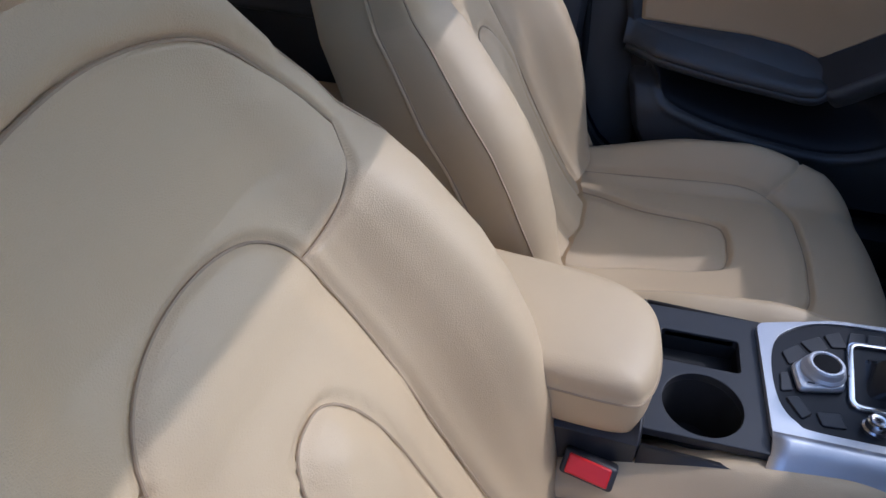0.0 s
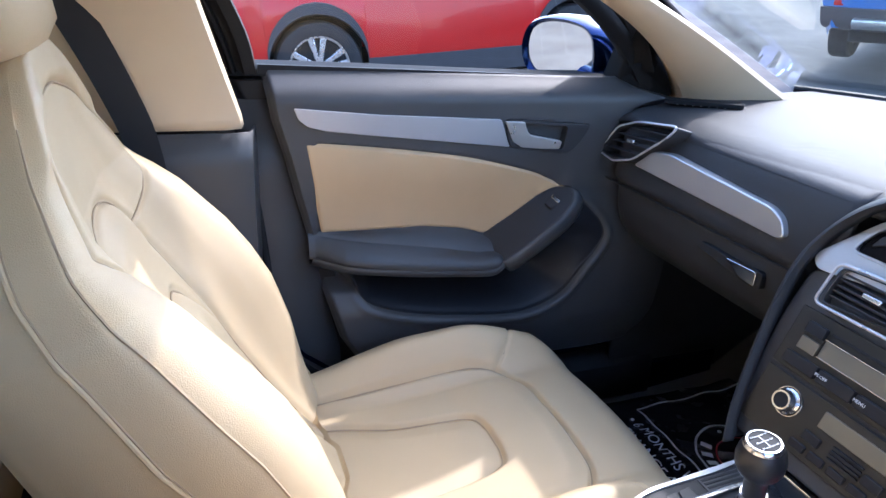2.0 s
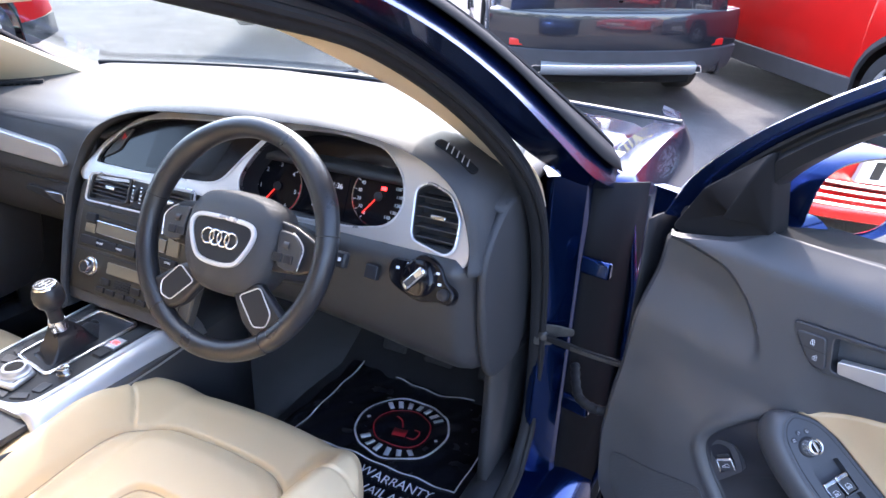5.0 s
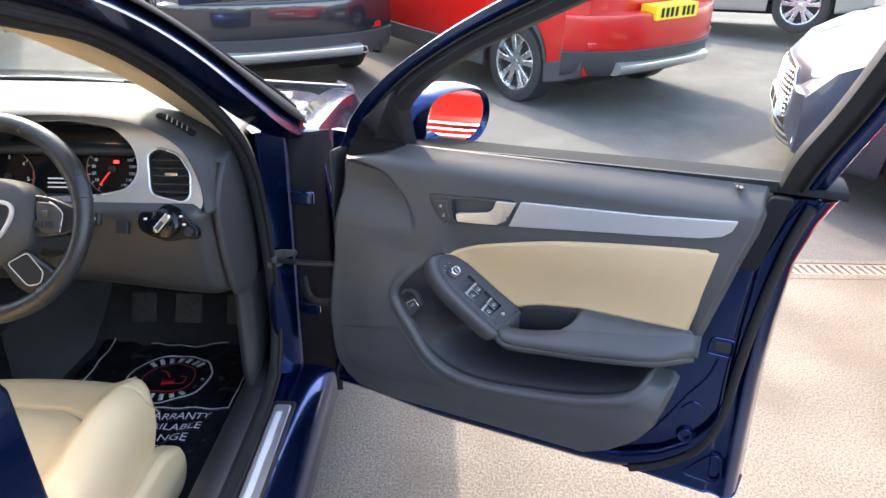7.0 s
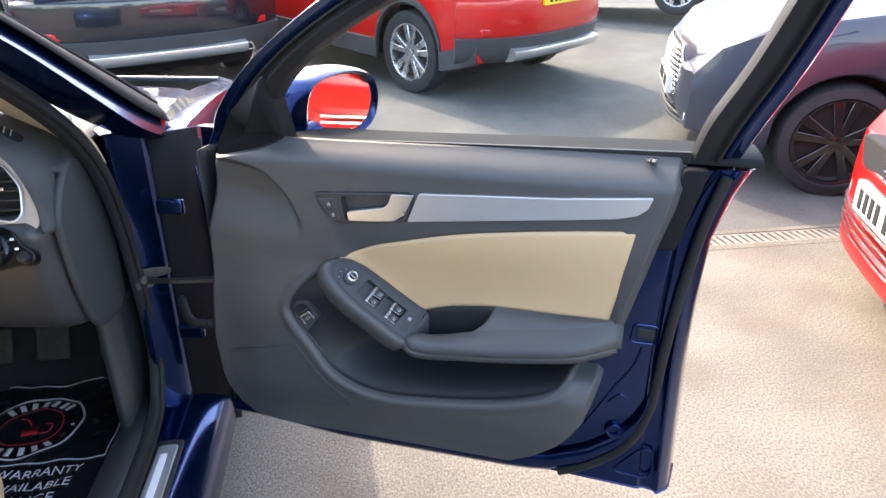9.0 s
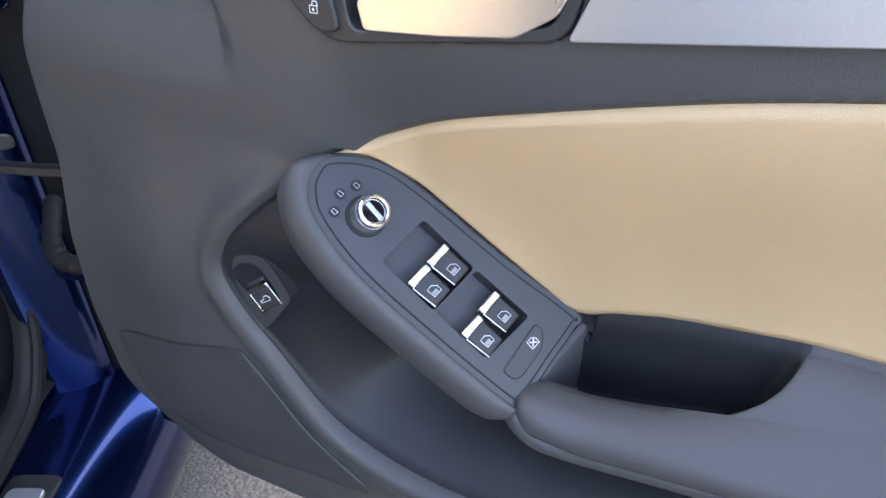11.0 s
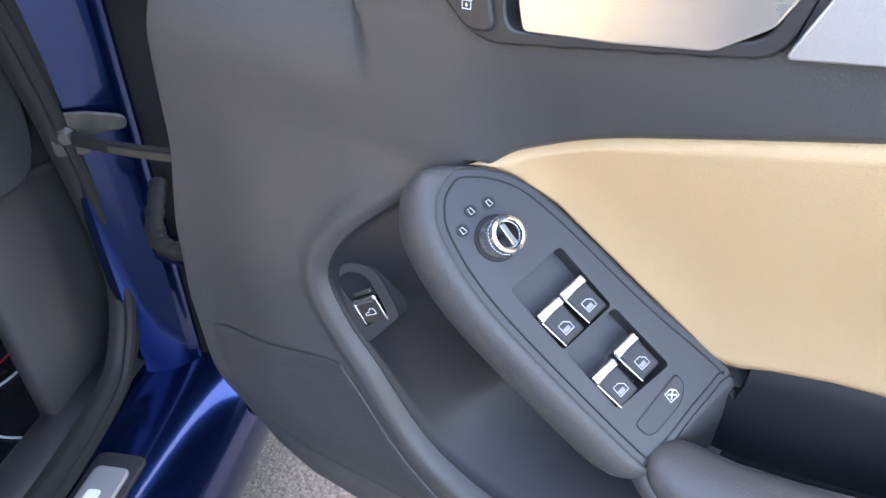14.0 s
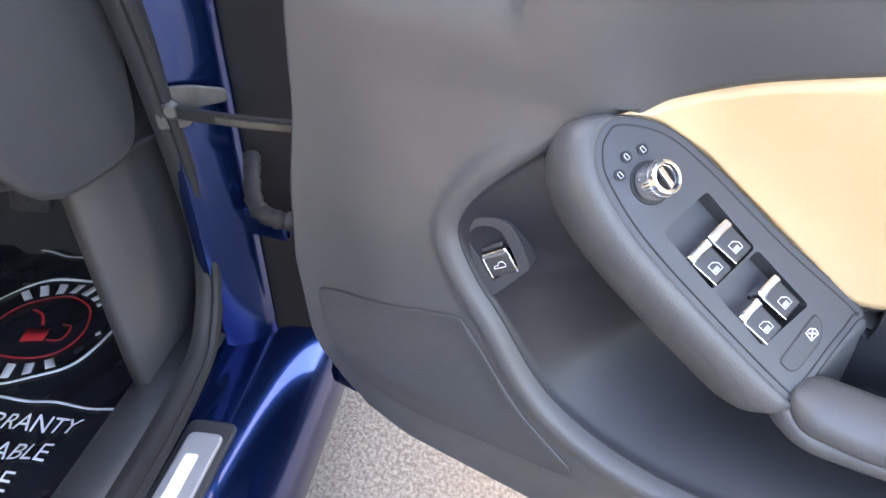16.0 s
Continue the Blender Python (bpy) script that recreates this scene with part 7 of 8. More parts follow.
    zin = ze + np.interp(un, (0.13, 0.2, 0.25, 0.30), (0.002, 0.008, 0.016, 0.022))
    k = np.interp(un, (0.36, 0.41, 0.45, 0.475, 0.50, 0.512), (1.0, 1.0, 0.82, 0.5, 0.12, 0.0))
    nose = np.sqrt(np.clip(1 - ((0.1445 - un) / 0.020).clip(0, 1) ** 2, 0, 1))
    win = wl + (0.006 - wl) * (0.3 + 0.7 * k)
    zi = np.interp(un, *ZI)
    bl = 0.0 * un if driver else step(0.12, 0.15, un)

    def onto(z0, w0, f, lift):
        return z0 * (1 - bl) + (zi + (zin - zi) * f + lift) * bl, w0 * (1 - bl) + (wl + (win - wl) * f) * bl
    prof = [onto(zin - 0.016, win - 0.002, 0.55, -0.0012), onto(zin - 0.005, win - 0.0005, 0.72, 0.0004), onto(zin, win + 0.003, 0.92, 0.0012), (zin * 0.6 + ze * 0.4 + 0.0035, win * 0.65 + 0.036 * 0.35), (zin * 0.25 + ze * 0.75 + 0.0028, win * 0.3 + 0.036 * 0.7), (ze - 0.001, 0.0375 + 0 * un), (ze - 0.007, 0.0415 + 0 * un), (ze - 0.0135, 0.0420 + 0 * un), (ze - 0.019, 0.0395 + 0 * un), (ze - 0.021, 0.0350 + 0 * un), (ze - 0.022, 0.020 + 0 * un)]
    cz, cw = ze - 0.009, 0.022
    P = []
    for zz, ww in prof:
        ww = wl + (ww - wl) * (0.2 + 0.8 * k)
        P.append(fr.at(un, cz + (zz - cz) * nose, cw + (ww - cw) * nose))
    sheet("grip", np.stack(P, 1), SOFT, d, "black soft door grip", flip=flip, sharp=60)
    # lower band of the armrest, running on from the switch housing
    q = V([(0.070, -0.029), (0.0925, -0.0265), (0.125, -0.0215), (0.150, -0.0175)])
    pod_edge = np.stack((0.016 + 0.726 * q[:, 0] + 0.353 * q[:, 1], 0.714 - 0.687 * q[:, 0] + 0.373 * q[:, 1], 0.017 - 0.857 * q[:, 1]), 1)
    tail = V([(0.140, 0.5855, 0.0395), (0.165, 0.5825, 0.0395), (0.22, 0.588, 0.0395), (0.30, 0.596, 0.0395), (0.38, 0.607, 0.039), (0.43, 0.614, 0.035), (0.47, 0.620, 0.020), (0.505, 0.625, 0.0)])
    L = smooth_line(np.vstack((pod_edge, tail)), 90)
    t = np.gradient(L[:, :2], axis=0)
    t /= np.linalg.norm(t, axis=1)[:, None]
    nn = np.stack((t[:, 1], -t[:, 0]), 1)
    nn = np.where(nn[:, 1:] > 0, -nn, nn)
    P = np.stack([fr.at(L[:, 0] + nn[:, 0] * o_, L[:, 1] + nn[:, 1] * o_, L[:, 2] + dw) for o_, dw in ((-0.004, -0.006), (-0.0005, -0.0012), (0.002, 0.0006), (0.007, 0.0), (0.013, -0.004), (0.018, -0.011), (0.0205, -0.021), (0.020, -0.035), (0.016, -0.055), (0.008, -0.085))], 1)
    sheet("armrest_side", P, SOFT, d, "black lower edge of the armrest", flip=flip, sharp=60)
    # wall of the cup below the rear edge of the switch panel
    bb = np.linspace(-0.012, 0.060, 14)
    uu, zz, ww = 0.016 + 0.726 * 0.158 + 0.353 * bb, 0.714 - 0.687 * 0.158 + 0.373 * bb, 0.017 - 0.857 * bb
    reach = 0.18 + 0.82 * (bb - bb[0]) / (bb[-1] - bb[0])
    P = np.stack([fr.at(uu + du, zz - dz * reach, ww) for du, dz in ((-0.002, 0.001), (0.0012, 0.002), (0.003, 0.006), (0.004, 0.03), (0.004, 0.085))], 1)
    sheet("cup_wall", P, SOFT, d, "black front wall of the pull cup", flip=flip, sharp=60)


def housing(pf, d, driver):
    """The rounded flank round the switch panel."""
    out_ = POD
    nb = np.roll(out_, -1, 0) - np.roll(out_, 1, 0)
    nb = np.stack((nb[:, 1], -nb[:, 0]), 1) / np.linalg.norm(nb, axis=1)[:, None]
    if ((out_ - out_.mean(0)) * nb).sum() < 0:
        nb = -nb
    side = (0.22 + 0.78 * step(0.25, -0.35, nb[:, 1])) * (1 - 0.9 * step(0.3, 0.8, nb[:, 0]))
    for _ in range(4):
        side = (np.roll(side, 1) + side * 2 + np.roll(side, -1)) / 4
    P = np.stack([pf.at(*(out_ + nb * (o_ * side)[:, None]).T, h_) for o_, h_ in ((-0.0015, 0.0005), (0.0, 0.0024), (0.002, 0.0030), (0.006, 0.0022), (0.011, -0.0015), (0.0145, -0.008), (0.016, -0.018), (0.0155, -0.03), (0.012, -0.045), (0.006, -0.06))], 0)
    sheet("switch_housing", P, SOFT, d, "black rounded switch housing", wrap_m=True, sharp=60, flip=driver)
    return nb


def pod(fr, d, driver):
    """The sloping switch panel ahead of the armrest."""
    o = fr.at(0.016, 0.714, 0.017)
    e1 = fr.ex * 0.726 - fr.ey * 0.687
    e2 = fr.ex * 0.353 - fr.ez * 0.857 + fr.ey * 0.373
    pf = Frame(o, e1, e2)
    pf.ez = (fr.ex * 1.147 + fr.ez + fr.ey * 1.212) / np.linalg.norm((1.147, 1, 1.212))
    out_ = POD
    w1 = round_poly([(0.0313, 0.0222), (0.0765, 0.0256), (0.0772, -0.0132), (0.032, -0.0163)], 0.003)
    w2 = round_poly([(0.0785, 0.0262), (0.1254, 0.0318), (0.1234, -0.009), (0.079, -0.013)], 0.003)
    if not driver:
        slab("switch_panel", out_, pf, -0.018, 0.0022, HARD, d, "black switch panel", bevel=0.0022, seg=3)
        housing(pf, d, driver)
        b = box("window_switch", pf, -0.004, 0.020, -0.010, 0.010, 0.002, 0.008, HARD, d, "black window switch", bevel=0.002)
        box("switch_tip", pf, -0.006, 0.002, -0.011, 0.011, 0.003, 0.009, BRIGHT, b, "chrome switch tip", bevel=0.0015)
        return
    sp = slab("switch_panel", out_ - 0.0, pf, -0.018, 0.0022, SWITCHPLATE, d, "black switch panel", holes=[w1[::-1], w2[::-1]], bevel=0.0022, seg=3)
    nb = housing(pf, d, driver)
    c = out_.mean(0)
    ring = out_ - nb * 0.0042
    tube("panel_joint", pf.at(ring[:, 0], ring[:, 1], 0.0022), 0.0006, RECESS, sp, "fine panel joint", closed=True, up=tuple(pf.ez), n=5)
    for wl in (w1, w2):
        cc = wl.mean(0)
        P = np.stack([pf.at(*(cc + (wl - cc) * k).T, z) for k, z in ((1.02, 0.001), (1.0, -0.001), (0.975, -0.0075), (0.95, -0.0095), (0.02, -0.0095))], 0)
        sheet("switch_well", P, SWITCHPLATE, sp, "black switch well", wrap_m=True)
    # four rocker switches with bright tips
    for a0, b0 in ((0.0535, 0.0052), (0.0545, -0.0135), (0.0990, 0.0095), (0.1018, -0.0100)):
        q = Frame(pf.at(a0, b0, -0.004), pf.ex + pf.ez * 0.16 + pf.ey * 0.05, pf.ey)
        q.ez = np.cross(q.ex, q.ey) * (1 if np.cross(q.ex, q.ey) @ pf.ez > 0 else -1)
        body_ = slab("window_switch", round_poly([(0.0, 0.0), (0.0225, 0.0015), (0.0225, 0.0165), (0.0, 0.0165)], 0.002), q, -0.012, 0.006, HARD, d, "black window switch", bevel=0.0015)
        slab("switch_tip", round_poly([(-0.0012, -0.0006), (0.0052, -0.0006), (0.0046, 0.008), (0.0052, 0.0172), (-0.0012, 0.0172)], 0.0018), q, -0.006, 0.0072, BRIGHT, body_, "bright chrome switch tip", bevel=0.0014)
        slab("switch_edge", V([(0.004, -0.0008), (0.0225, 0.0006), (0.0225, 0.0016), (0.004, 0.0004)]), q, 0.0, 0.0064, BRIGHT, body_, bevel=0.0003)
        ic = V([(0.0115, 0.0052), (0.0178, 0.0052), (0.0178, 0.0118), (0.0140, 0.0118), (0.0115, 0.0092)])
        tube("window_mark", q.at(ic[:, 0], ic[:, 1], 0.0062), 0.00026, PRINT, body_, "white window mark", closed=True, up=tuple(q.ez), n=4)
        box("window_mark", q, 0.0146, 0.0172, 0.0058, 0.0100, 0.0058, 0.0063, PRINTGREY, body_, bevel=0)
    cl = slab("child_lock", round_poly([(0.1313, 0.0321), (0.1398, 0.0325), (0.1469, 0.0233), (0.1494, -0.0001), (0.1464, -0.0055), (0.1366, -0.0071)], 0.0035), pf, 0.001, 0.0032, HARD, d, "black child lock button", bevel=0.001)
    ic = V([(0.1358, 0.0182), (0.1418, 0.0182), (0.1418, 0.0250), (0.1382, 0.0250), (0.1358, 0.0225)])
    tube("lock_mark", pf.at(ic[:, 0], ic[:, 1], 0.0034), 0.0004, PRINT, cl, "white window mark", closed=True, up=tuple(pf.ez), n=4)
    for x0_, y0_, x1_, y1_ in ((0.1370, 0.0194, 0.1408, 0.0238), (0.1408, 0.0194, 0.1370, 0.0238)):
        tube("lock_cross", pf.at(V([x0_, x1_]), V([y0_, y1_]), 0.0034), 0.00045, PRINT, cl, up=tuple(pf.ez), n=4)
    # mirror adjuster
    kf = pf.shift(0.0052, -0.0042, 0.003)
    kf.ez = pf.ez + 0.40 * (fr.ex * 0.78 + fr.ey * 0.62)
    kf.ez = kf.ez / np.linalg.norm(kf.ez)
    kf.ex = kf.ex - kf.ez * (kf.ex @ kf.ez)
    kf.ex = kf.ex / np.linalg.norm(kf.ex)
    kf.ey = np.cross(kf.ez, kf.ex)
    lathe("adjuster_gap", [(0.0, 0.0), (0.0132, 0.0), (0.0128, 0.0008), (0.0, 0.0008)], pf.shift(0.0052, -0.0042, 0.0022), RECESS, d, n=32)
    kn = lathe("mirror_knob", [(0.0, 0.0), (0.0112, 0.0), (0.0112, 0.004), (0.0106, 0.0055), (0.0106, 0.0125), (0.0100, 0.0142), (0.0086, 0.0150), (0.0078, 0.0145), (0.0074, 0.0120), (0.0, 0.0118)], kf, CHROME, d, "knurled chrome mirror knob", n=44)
    for k in range(36):
        aa = 2 * math.pi * k / 36
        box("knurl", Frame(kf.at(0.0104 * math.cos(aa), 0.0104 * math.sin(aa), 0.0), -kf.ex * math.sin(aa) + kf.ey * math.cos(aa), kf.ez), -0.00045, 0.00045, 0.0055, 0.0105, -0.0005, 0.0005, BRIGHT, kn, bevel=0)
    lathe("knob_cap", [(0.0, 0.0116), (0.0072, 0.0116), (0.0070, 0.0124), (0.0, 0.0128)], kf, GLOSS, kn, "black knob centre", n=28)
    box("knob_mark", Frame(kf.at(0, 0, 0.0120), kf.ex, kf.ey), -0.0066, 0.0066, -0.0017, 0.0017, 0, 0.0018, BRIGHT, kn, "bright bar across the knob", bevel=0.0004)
    for a0, b0 in ((-0.0098, -0.0172), (-0.0155, -0.0070), (-0.0128, 0.0042)):
        mk = lathe("position_mark", [(0.0, 0.0028), (0.0034, 0.0028), (0.0034, 0.0034), (0.0, 0.0034)], pf.shift(a0, b0), PANEL, d, n=20)
        ic = pf.at(a0 + V([-0.0017, 0.0017, 0.0017, -0.0017]), b0 + V([-0.0013, -0.0013, 0.0013, 0.0006]), 0.0037)
        tube("mirror_mark", ic, 0.00022, PRINT, mk, closed=True, up=tuple(pf.ez), n=4)
    # lock buttons beside the handle
    lb = slab("lock_buttons", round_poly([(-0.036, 0.858), (0.000, 0.862), (0.009, 0.819), (-0.006, 0.818), (-0.020, 0.832)], 0.006), fr, 0.006, 0.0175, HARD, d, "black lock buttons", bevel=0.0015)
    box("button_gap", fr, -0.028, 0.005, 0.8405, 0.8413, 0.0172, 0.0178, RECESS, lb, bevel=0)
    for uu, vz, k in ((-0.013, 0.850, 0), (-0.006, 0.831, 1)):
        mk_ = V([(-0.0023, -0.003), (0.0023, -0.003), (0.0023, 0.0008), (-0.0023, 0.0008)]) + V([uu, vz])
        tube("padlock_mark", fr.at(mk_[:, 0], mk_[:, 1], 0.0176), 0.0003, PRINT, lb, closed=True, up=tuple(fr.ez), n=4)
        box("keyhole", fr, uu - 0.0004, uu + 0.0004, vz - 0.0019, vz - 0.0004, 0.0174, 0.0179, PRINT, lb, bevel=0)
        tube("padlock_bow", fr.at(uu + V([-0.0017, -0.0012, 0.0012, 0.0017]) + 0.001 * k, vz + V([0.001, 0.0032, 0.0032, 0.001]), 0.0176), 0.0003, PRINT, lb, up=tuple(fr.ez), n=4)
    # boot release in its little niche
    ring = smooth_line([(-0.1075, 0.6330), (-0.1005, 0.6425), (-0.0883, 0.6500), (-0.0728, 0.6525), (-0.0628, 0.6450), (-0.0525, 0.6275), (-0.0512, 0.6200), (-0.0569, 0.6115), (-0.0790, 0.5838), (-0.0860, 0.5905), (-0.0945, 0.6040)], 66, True)
    hole = smooth_line([(-0.0995, 0.6335), (-0.0906, 0.6423), (-0.0789, 0.6446), (-0.0707, 0.6391), (-0.0600, 0.6200), (-0.0640, 0.6145), (-0.0780, 0.5988), (-0.0810, 0.6000), (-0.0900, 0.6129), (-0.0985, 0.6240)], 60, True)
    bz = slab("boot_release", ring, fr, 0.004, 0.0222, SWITCHPLATE, d, "black boot release surround", holes=[hole[::-1]], bevel=0.0012)
    slab("niche", hole.mean(0) + (hole - hole.mean(0)) * 1.05, fr, 0.006, 0.010, RECESS, bz)
    tube("surround_joint", fr.at(ring[:, 0], ring[:, 1], 0.0212), 0.0007, RECESS, bz, "fine joint round the surround", closed=True, up=tuple(fr.ez), n=5)
    bo = Frame(fr.at(-0.0740, 0.6160, 0.0175), fr.ex * 0.58 - fr.ey * 0.81, fr.ex * 0.81 + fr.ey * 0.58)
    if bo.ez @ fr.ez < 0:
        bo.ez = -bo.ez
    bb = box("boot_button", bo, -0.0065, 0.0098, -0.0112, 0.0112, -0.010, 0.0052, HARD, bz, "black boot button with chrome edge", bevel=0.0015, r=0.003)
    box("boot_button_tip", bo, -0.0105, -0.0055, -0.0122, 0.0122, -0.008, 0.0058, BRIGHT, bz, "chrome tip", bevel=0.0018, r=0.003)
    for b0, b1 in ((-0.0126, -0.0112), (0.0112, 0.0126)):
        box("boot_button_edge", bo, -0.0075, 0.0098, b0, b1, -0.006, 0.0056, BRIGHT, bz, bevel=0.0004)
    box("boot_button_back", bo, -0.0150, -0.0112, -0.0095, 0.0095, -0.010, 0.0035, HARD, bz, bevel=0.001)
    cm = bo.at(V([0.0030, 0.0010, 0.0012, -0.0012, -0.0010, 0.0014, 0.0034, 0.0030]), V([-0.0060, -0.0050, -0.0015, 0.0005, 0.0040, 0.0055, 0.0045, -0.0060]), 0.0056)
    tube("car_mark", cm, 0.0003, PRINT, bb, up=tuple(bo.ez), n=4)


MESHED = bpy.data.materials.new("perforated_black_grille")
MESHED.use_nodes = True
nt = MESHED.node_tree
bs = nt.nodes["Principled BSDF"]
bs.inputs["Roughness"].default_value = 0.5
tc = nt.nodes.new("ShaderNodeTexCoord")
mp = nt.nodes.new("ShaderNodeMapping")
mp.inputs["Rotation"].default_value = (0, 0, radians(24))
flat = nt.nodes.new("ShaderNodeMapping")
flat.inputs["Scale"].default_value = (1, 0, 1)
flat.inputs["Rotation"].default_value = (0, 0.6, 0)
vo = nt.nodes.new("ShaderNodeTexVoronoi")
vo.inputs["Scale"].default_value, vo.inputs["Randomness"].default_value = 430.0, 0.0
rp_ = nt.nodes.new("ShaderNodeMapRange")
rp_.inputs[1].default_value, rp_.inputs[2].default_value = 0.26, 0.38
mxc = nt.nodes.new("ShaderNodeMix")
mxc.data_type = "RGBA"
mxc.inputs[6].default_value, mxc.inputs[7].default_value = (0.006, 0.006, 0.007, 1), (0.062, 0.063, 0.067, 1)
bp_ = nt.nodes.new("ShaderNodeBump")
bp_.inputs["Distance"].default_value = 0.0003
for a_, b_ in ((tc.outputs["Object"], mp.inputs["Vector"]), (mp.outputs[0], flat.inputs["Vector"]), (flat.outputs[0], vo.inputs["Vector"]), (vo.outputs["Distance"], rp_.inputs[0]), (rp_.outputs[0], mxc.inputs[0]), (mxc.outputs[2], bs.inputs["Base Color"]), (rp_.outputs[0], bp_.inputs["Height"]), (bp_.outputs[0], bs.inputs["Normal"])):
    nt.links.new(a_, b_)

door(DRV, "driver_door", "open dark blue driver's door with black and beige lining", True)
door(PAS, "passenger_door", "closed passenger door with black and beige lining", False)

# ---- vehicles standing round ----
TYRE = material("black_tyre", (0.022, 0.022, 0.023), 0.75, var=0.2, var_scale=20, bump=0.0015, bump_scale=120)
ALLOY = material("silver_alloy", (0.62, 0.63, 0.65), 0.28, metal=0.9, var=0.05, rough_var=0.05)
BLACKALLOY = material("black_alloy", (0.012, 0.012, 0.013), 0.22, coat=0.6)
CLAD = material("dark_grey_cladding", (0.045, 0.046, 0.050), 0.6, var=0.1, bump=0.0003, bump_scale=900)
UNDER = material("dark_underbody", (0.010, 0.010, 0.010), 0.9, var=0.2)
DARKGLASS = material("dark_car_window", (0.01, 0.012, 0.014), 0.03, coat=1.0)
RED = material("red_paint", (0.52, 0.008, 0.006), 0.28, coat=0.4, var=0.03)
BLACKPAINT = material("black_metallic_paint", (0.014, 0.015, 0.020), 0.25, metal=0.3, coat=1.0, flakes=0.2)
NAVY = material("slate_blue_paint", (0.026, 0.031, 0.050), 0.38, metal=0.25, coat=0.55, flakes=0.15)
SILVERPAINT = material("silver_paint", (0.42, 0.42, 0.41), 0.3, metal=0.7, coat=1.0, flakes=0.3)
SKYBLUE = material("bright_blue_paint", (0.008, 0.16, 0.52), 0.3, metal=0.1, coat=1.0)
LAMPRED = material("red_lamp_lens", (0.55, 0.015, 0.012), 0.1, coat=1.0)
LENS = material("clear_lamp_lens", (0.75, 0.78, 0.80), 0.06, coat=1.0)
YPLATE = material("yellow_plate", (0.80, 0.58, 0.02), 0.5, var=0.04)
WPLATE = material("white_plate", (0.78, 0.78, 0.76), 0.5, var=0.04)


def vehicle(name, label, paint, foot, heading, length, width, height, base, front_over, tyre, rim_mat, clad=0.0, spokes=10, bonnet=0.95, group="", detail="", hatch=True):
    """A car: foot is the ground place of its front axle's middle, heading its way."""
    gx, gy = foot
    gz = rise(gy)
    f = V([heading[0], heading[1], 0.0])
    f /= np.linalg.norm(f)
    f[2] = rise(gy + f[1]) - gz if gy > 2.2 else 0.0
    r = V([heading[1], -heading[0], 0.0])
    r /= np.linalg.norm(r)
    r[2] = (rise(gy + r[1]) - gz) if gy > 2.2 else 0.0
    C = Frame((gx, gy, gz), r, f)
    ob = group_of(name, (gx, gy, gz), label, "car", group)
    y1, y0 = front_over, front_over - length
    axles = (0.0, -base)
    ra = tyre + 0.055
    ys = np.unique(np.concatenate([np.linspace(y0, y1, 34)] + [a + ra * np.sin(np.linspace(-1, 1, 17) * np.pi / 2) for a in axles] + [V([a - ra - 0.004, a + ra + 0.004]) for a in axles]))
    nose = np.clip((y1 - ys) / 0.55, 0, 1)
    tail = np.clip((ys - y0) / 0.45, 0, 1)
    top = np.interp(ys, (y0, y0 + 0.08, y0 + 0.35 if hatch else y0 + 0.5, y0 + 0.95, y0 + 1.9, y1 - 2.0, y1 - 1.15, y1 - 0.35, y1 - 0.08, y1),
                    (height * 0.62, height * 0.70, height * 0.88 if hatch else height * 0.70, height * 0.985, height, height * 0.97, bonnet + 0.06, bonnet - 0.08, bonnet - 0.22, bonnet - 0.36))
    hw = width / 2 * (1 - 0.16 * (1 - nose) ** 2.2 - 0.12 * (1 - tail) ** 2.5)
    sill = 0.24 + 0.06 * (1 - nose) ** 2 + 0.10 * (1 - tail) ** 2
    zb = sill.copy()
    for a in axles:
        d = np.abs(ys - a)
        zb = np.where(d < ra, np.maximum(zb, tyre + np.sqrt(np.maximum(0, ra * ra - d * d))), zb)
    belt = bonnet + 0.02
    rows = []
    for i, y in enumerate(ys):
        h, t = hw[i], top[i]
        b = min(belt, t)
        mid = zb[i] + (b - zb[i]) * 0.45
        cab = t - b
        ring = [(h - 0.02, zb[i]), (h, zb[i] + 0.05 * (b - zb[i])), (h + 0.004, mid), (h - 0.012, zb[i] + (b - zb[i]) * 0.72), (h - 0.035, b - 0.012), (h - 0.05 - 0.02 * min(1, cab * 3), b)]
        ring += [(h - 0.06 - 0.20 * cab, b + cab * 0.5), (h - 0.10 - 0.36 * cab, b + cab * 0.9), (h - 0.2 - 0.40 * cab, t), (h * 0.4, t + 0.012), (0, t + 0.016)]
        full = ring + [(-x, z) for x, z in ring[-2::-1]]
        rows.append(C.at(V([p[0] for p in full]), np.full(len(full), y), V([p[1] for p in full])))
    P = np.stack(rows, 0)
    body_ = sheet("body", P, paint, ob, "", sharp=32, flip=True)
    for k, y in ((0, y0), (-1, y1)):
        q = P[k]
        cx = q.mean(0)
        cap = np.stack([q, cx + (q - cx) * 0.8 + C.ey * (0.03 if k else -0.03), cx + (q - cx) * 0.3 + C.ey * (0.04 if k else -0.04), cx + (q - cx) * 0.02 + C.ey * (0.04 if k else -0.04)], 0)
        sheet("nose" if k else "tail", cap, paint, ob, "", wrap_m=True, flip=bool(k))
    box("underbody", C, -width / 2 + 0.24, width / 2 - 0.24, y0 + 0.2, y1 - 0.15, 0.20, 0.34, UNDER, ob, "dark underbody", bevel=0.02)
    for a in axles:
        box("arch_liner", C, -width / 2 + 0.26, width / 2 - 0.26, a - ra, a + ra, 0.3, tyre + ra + 0.02, UNDER, ob, "black arch liner", bevel=0.02)
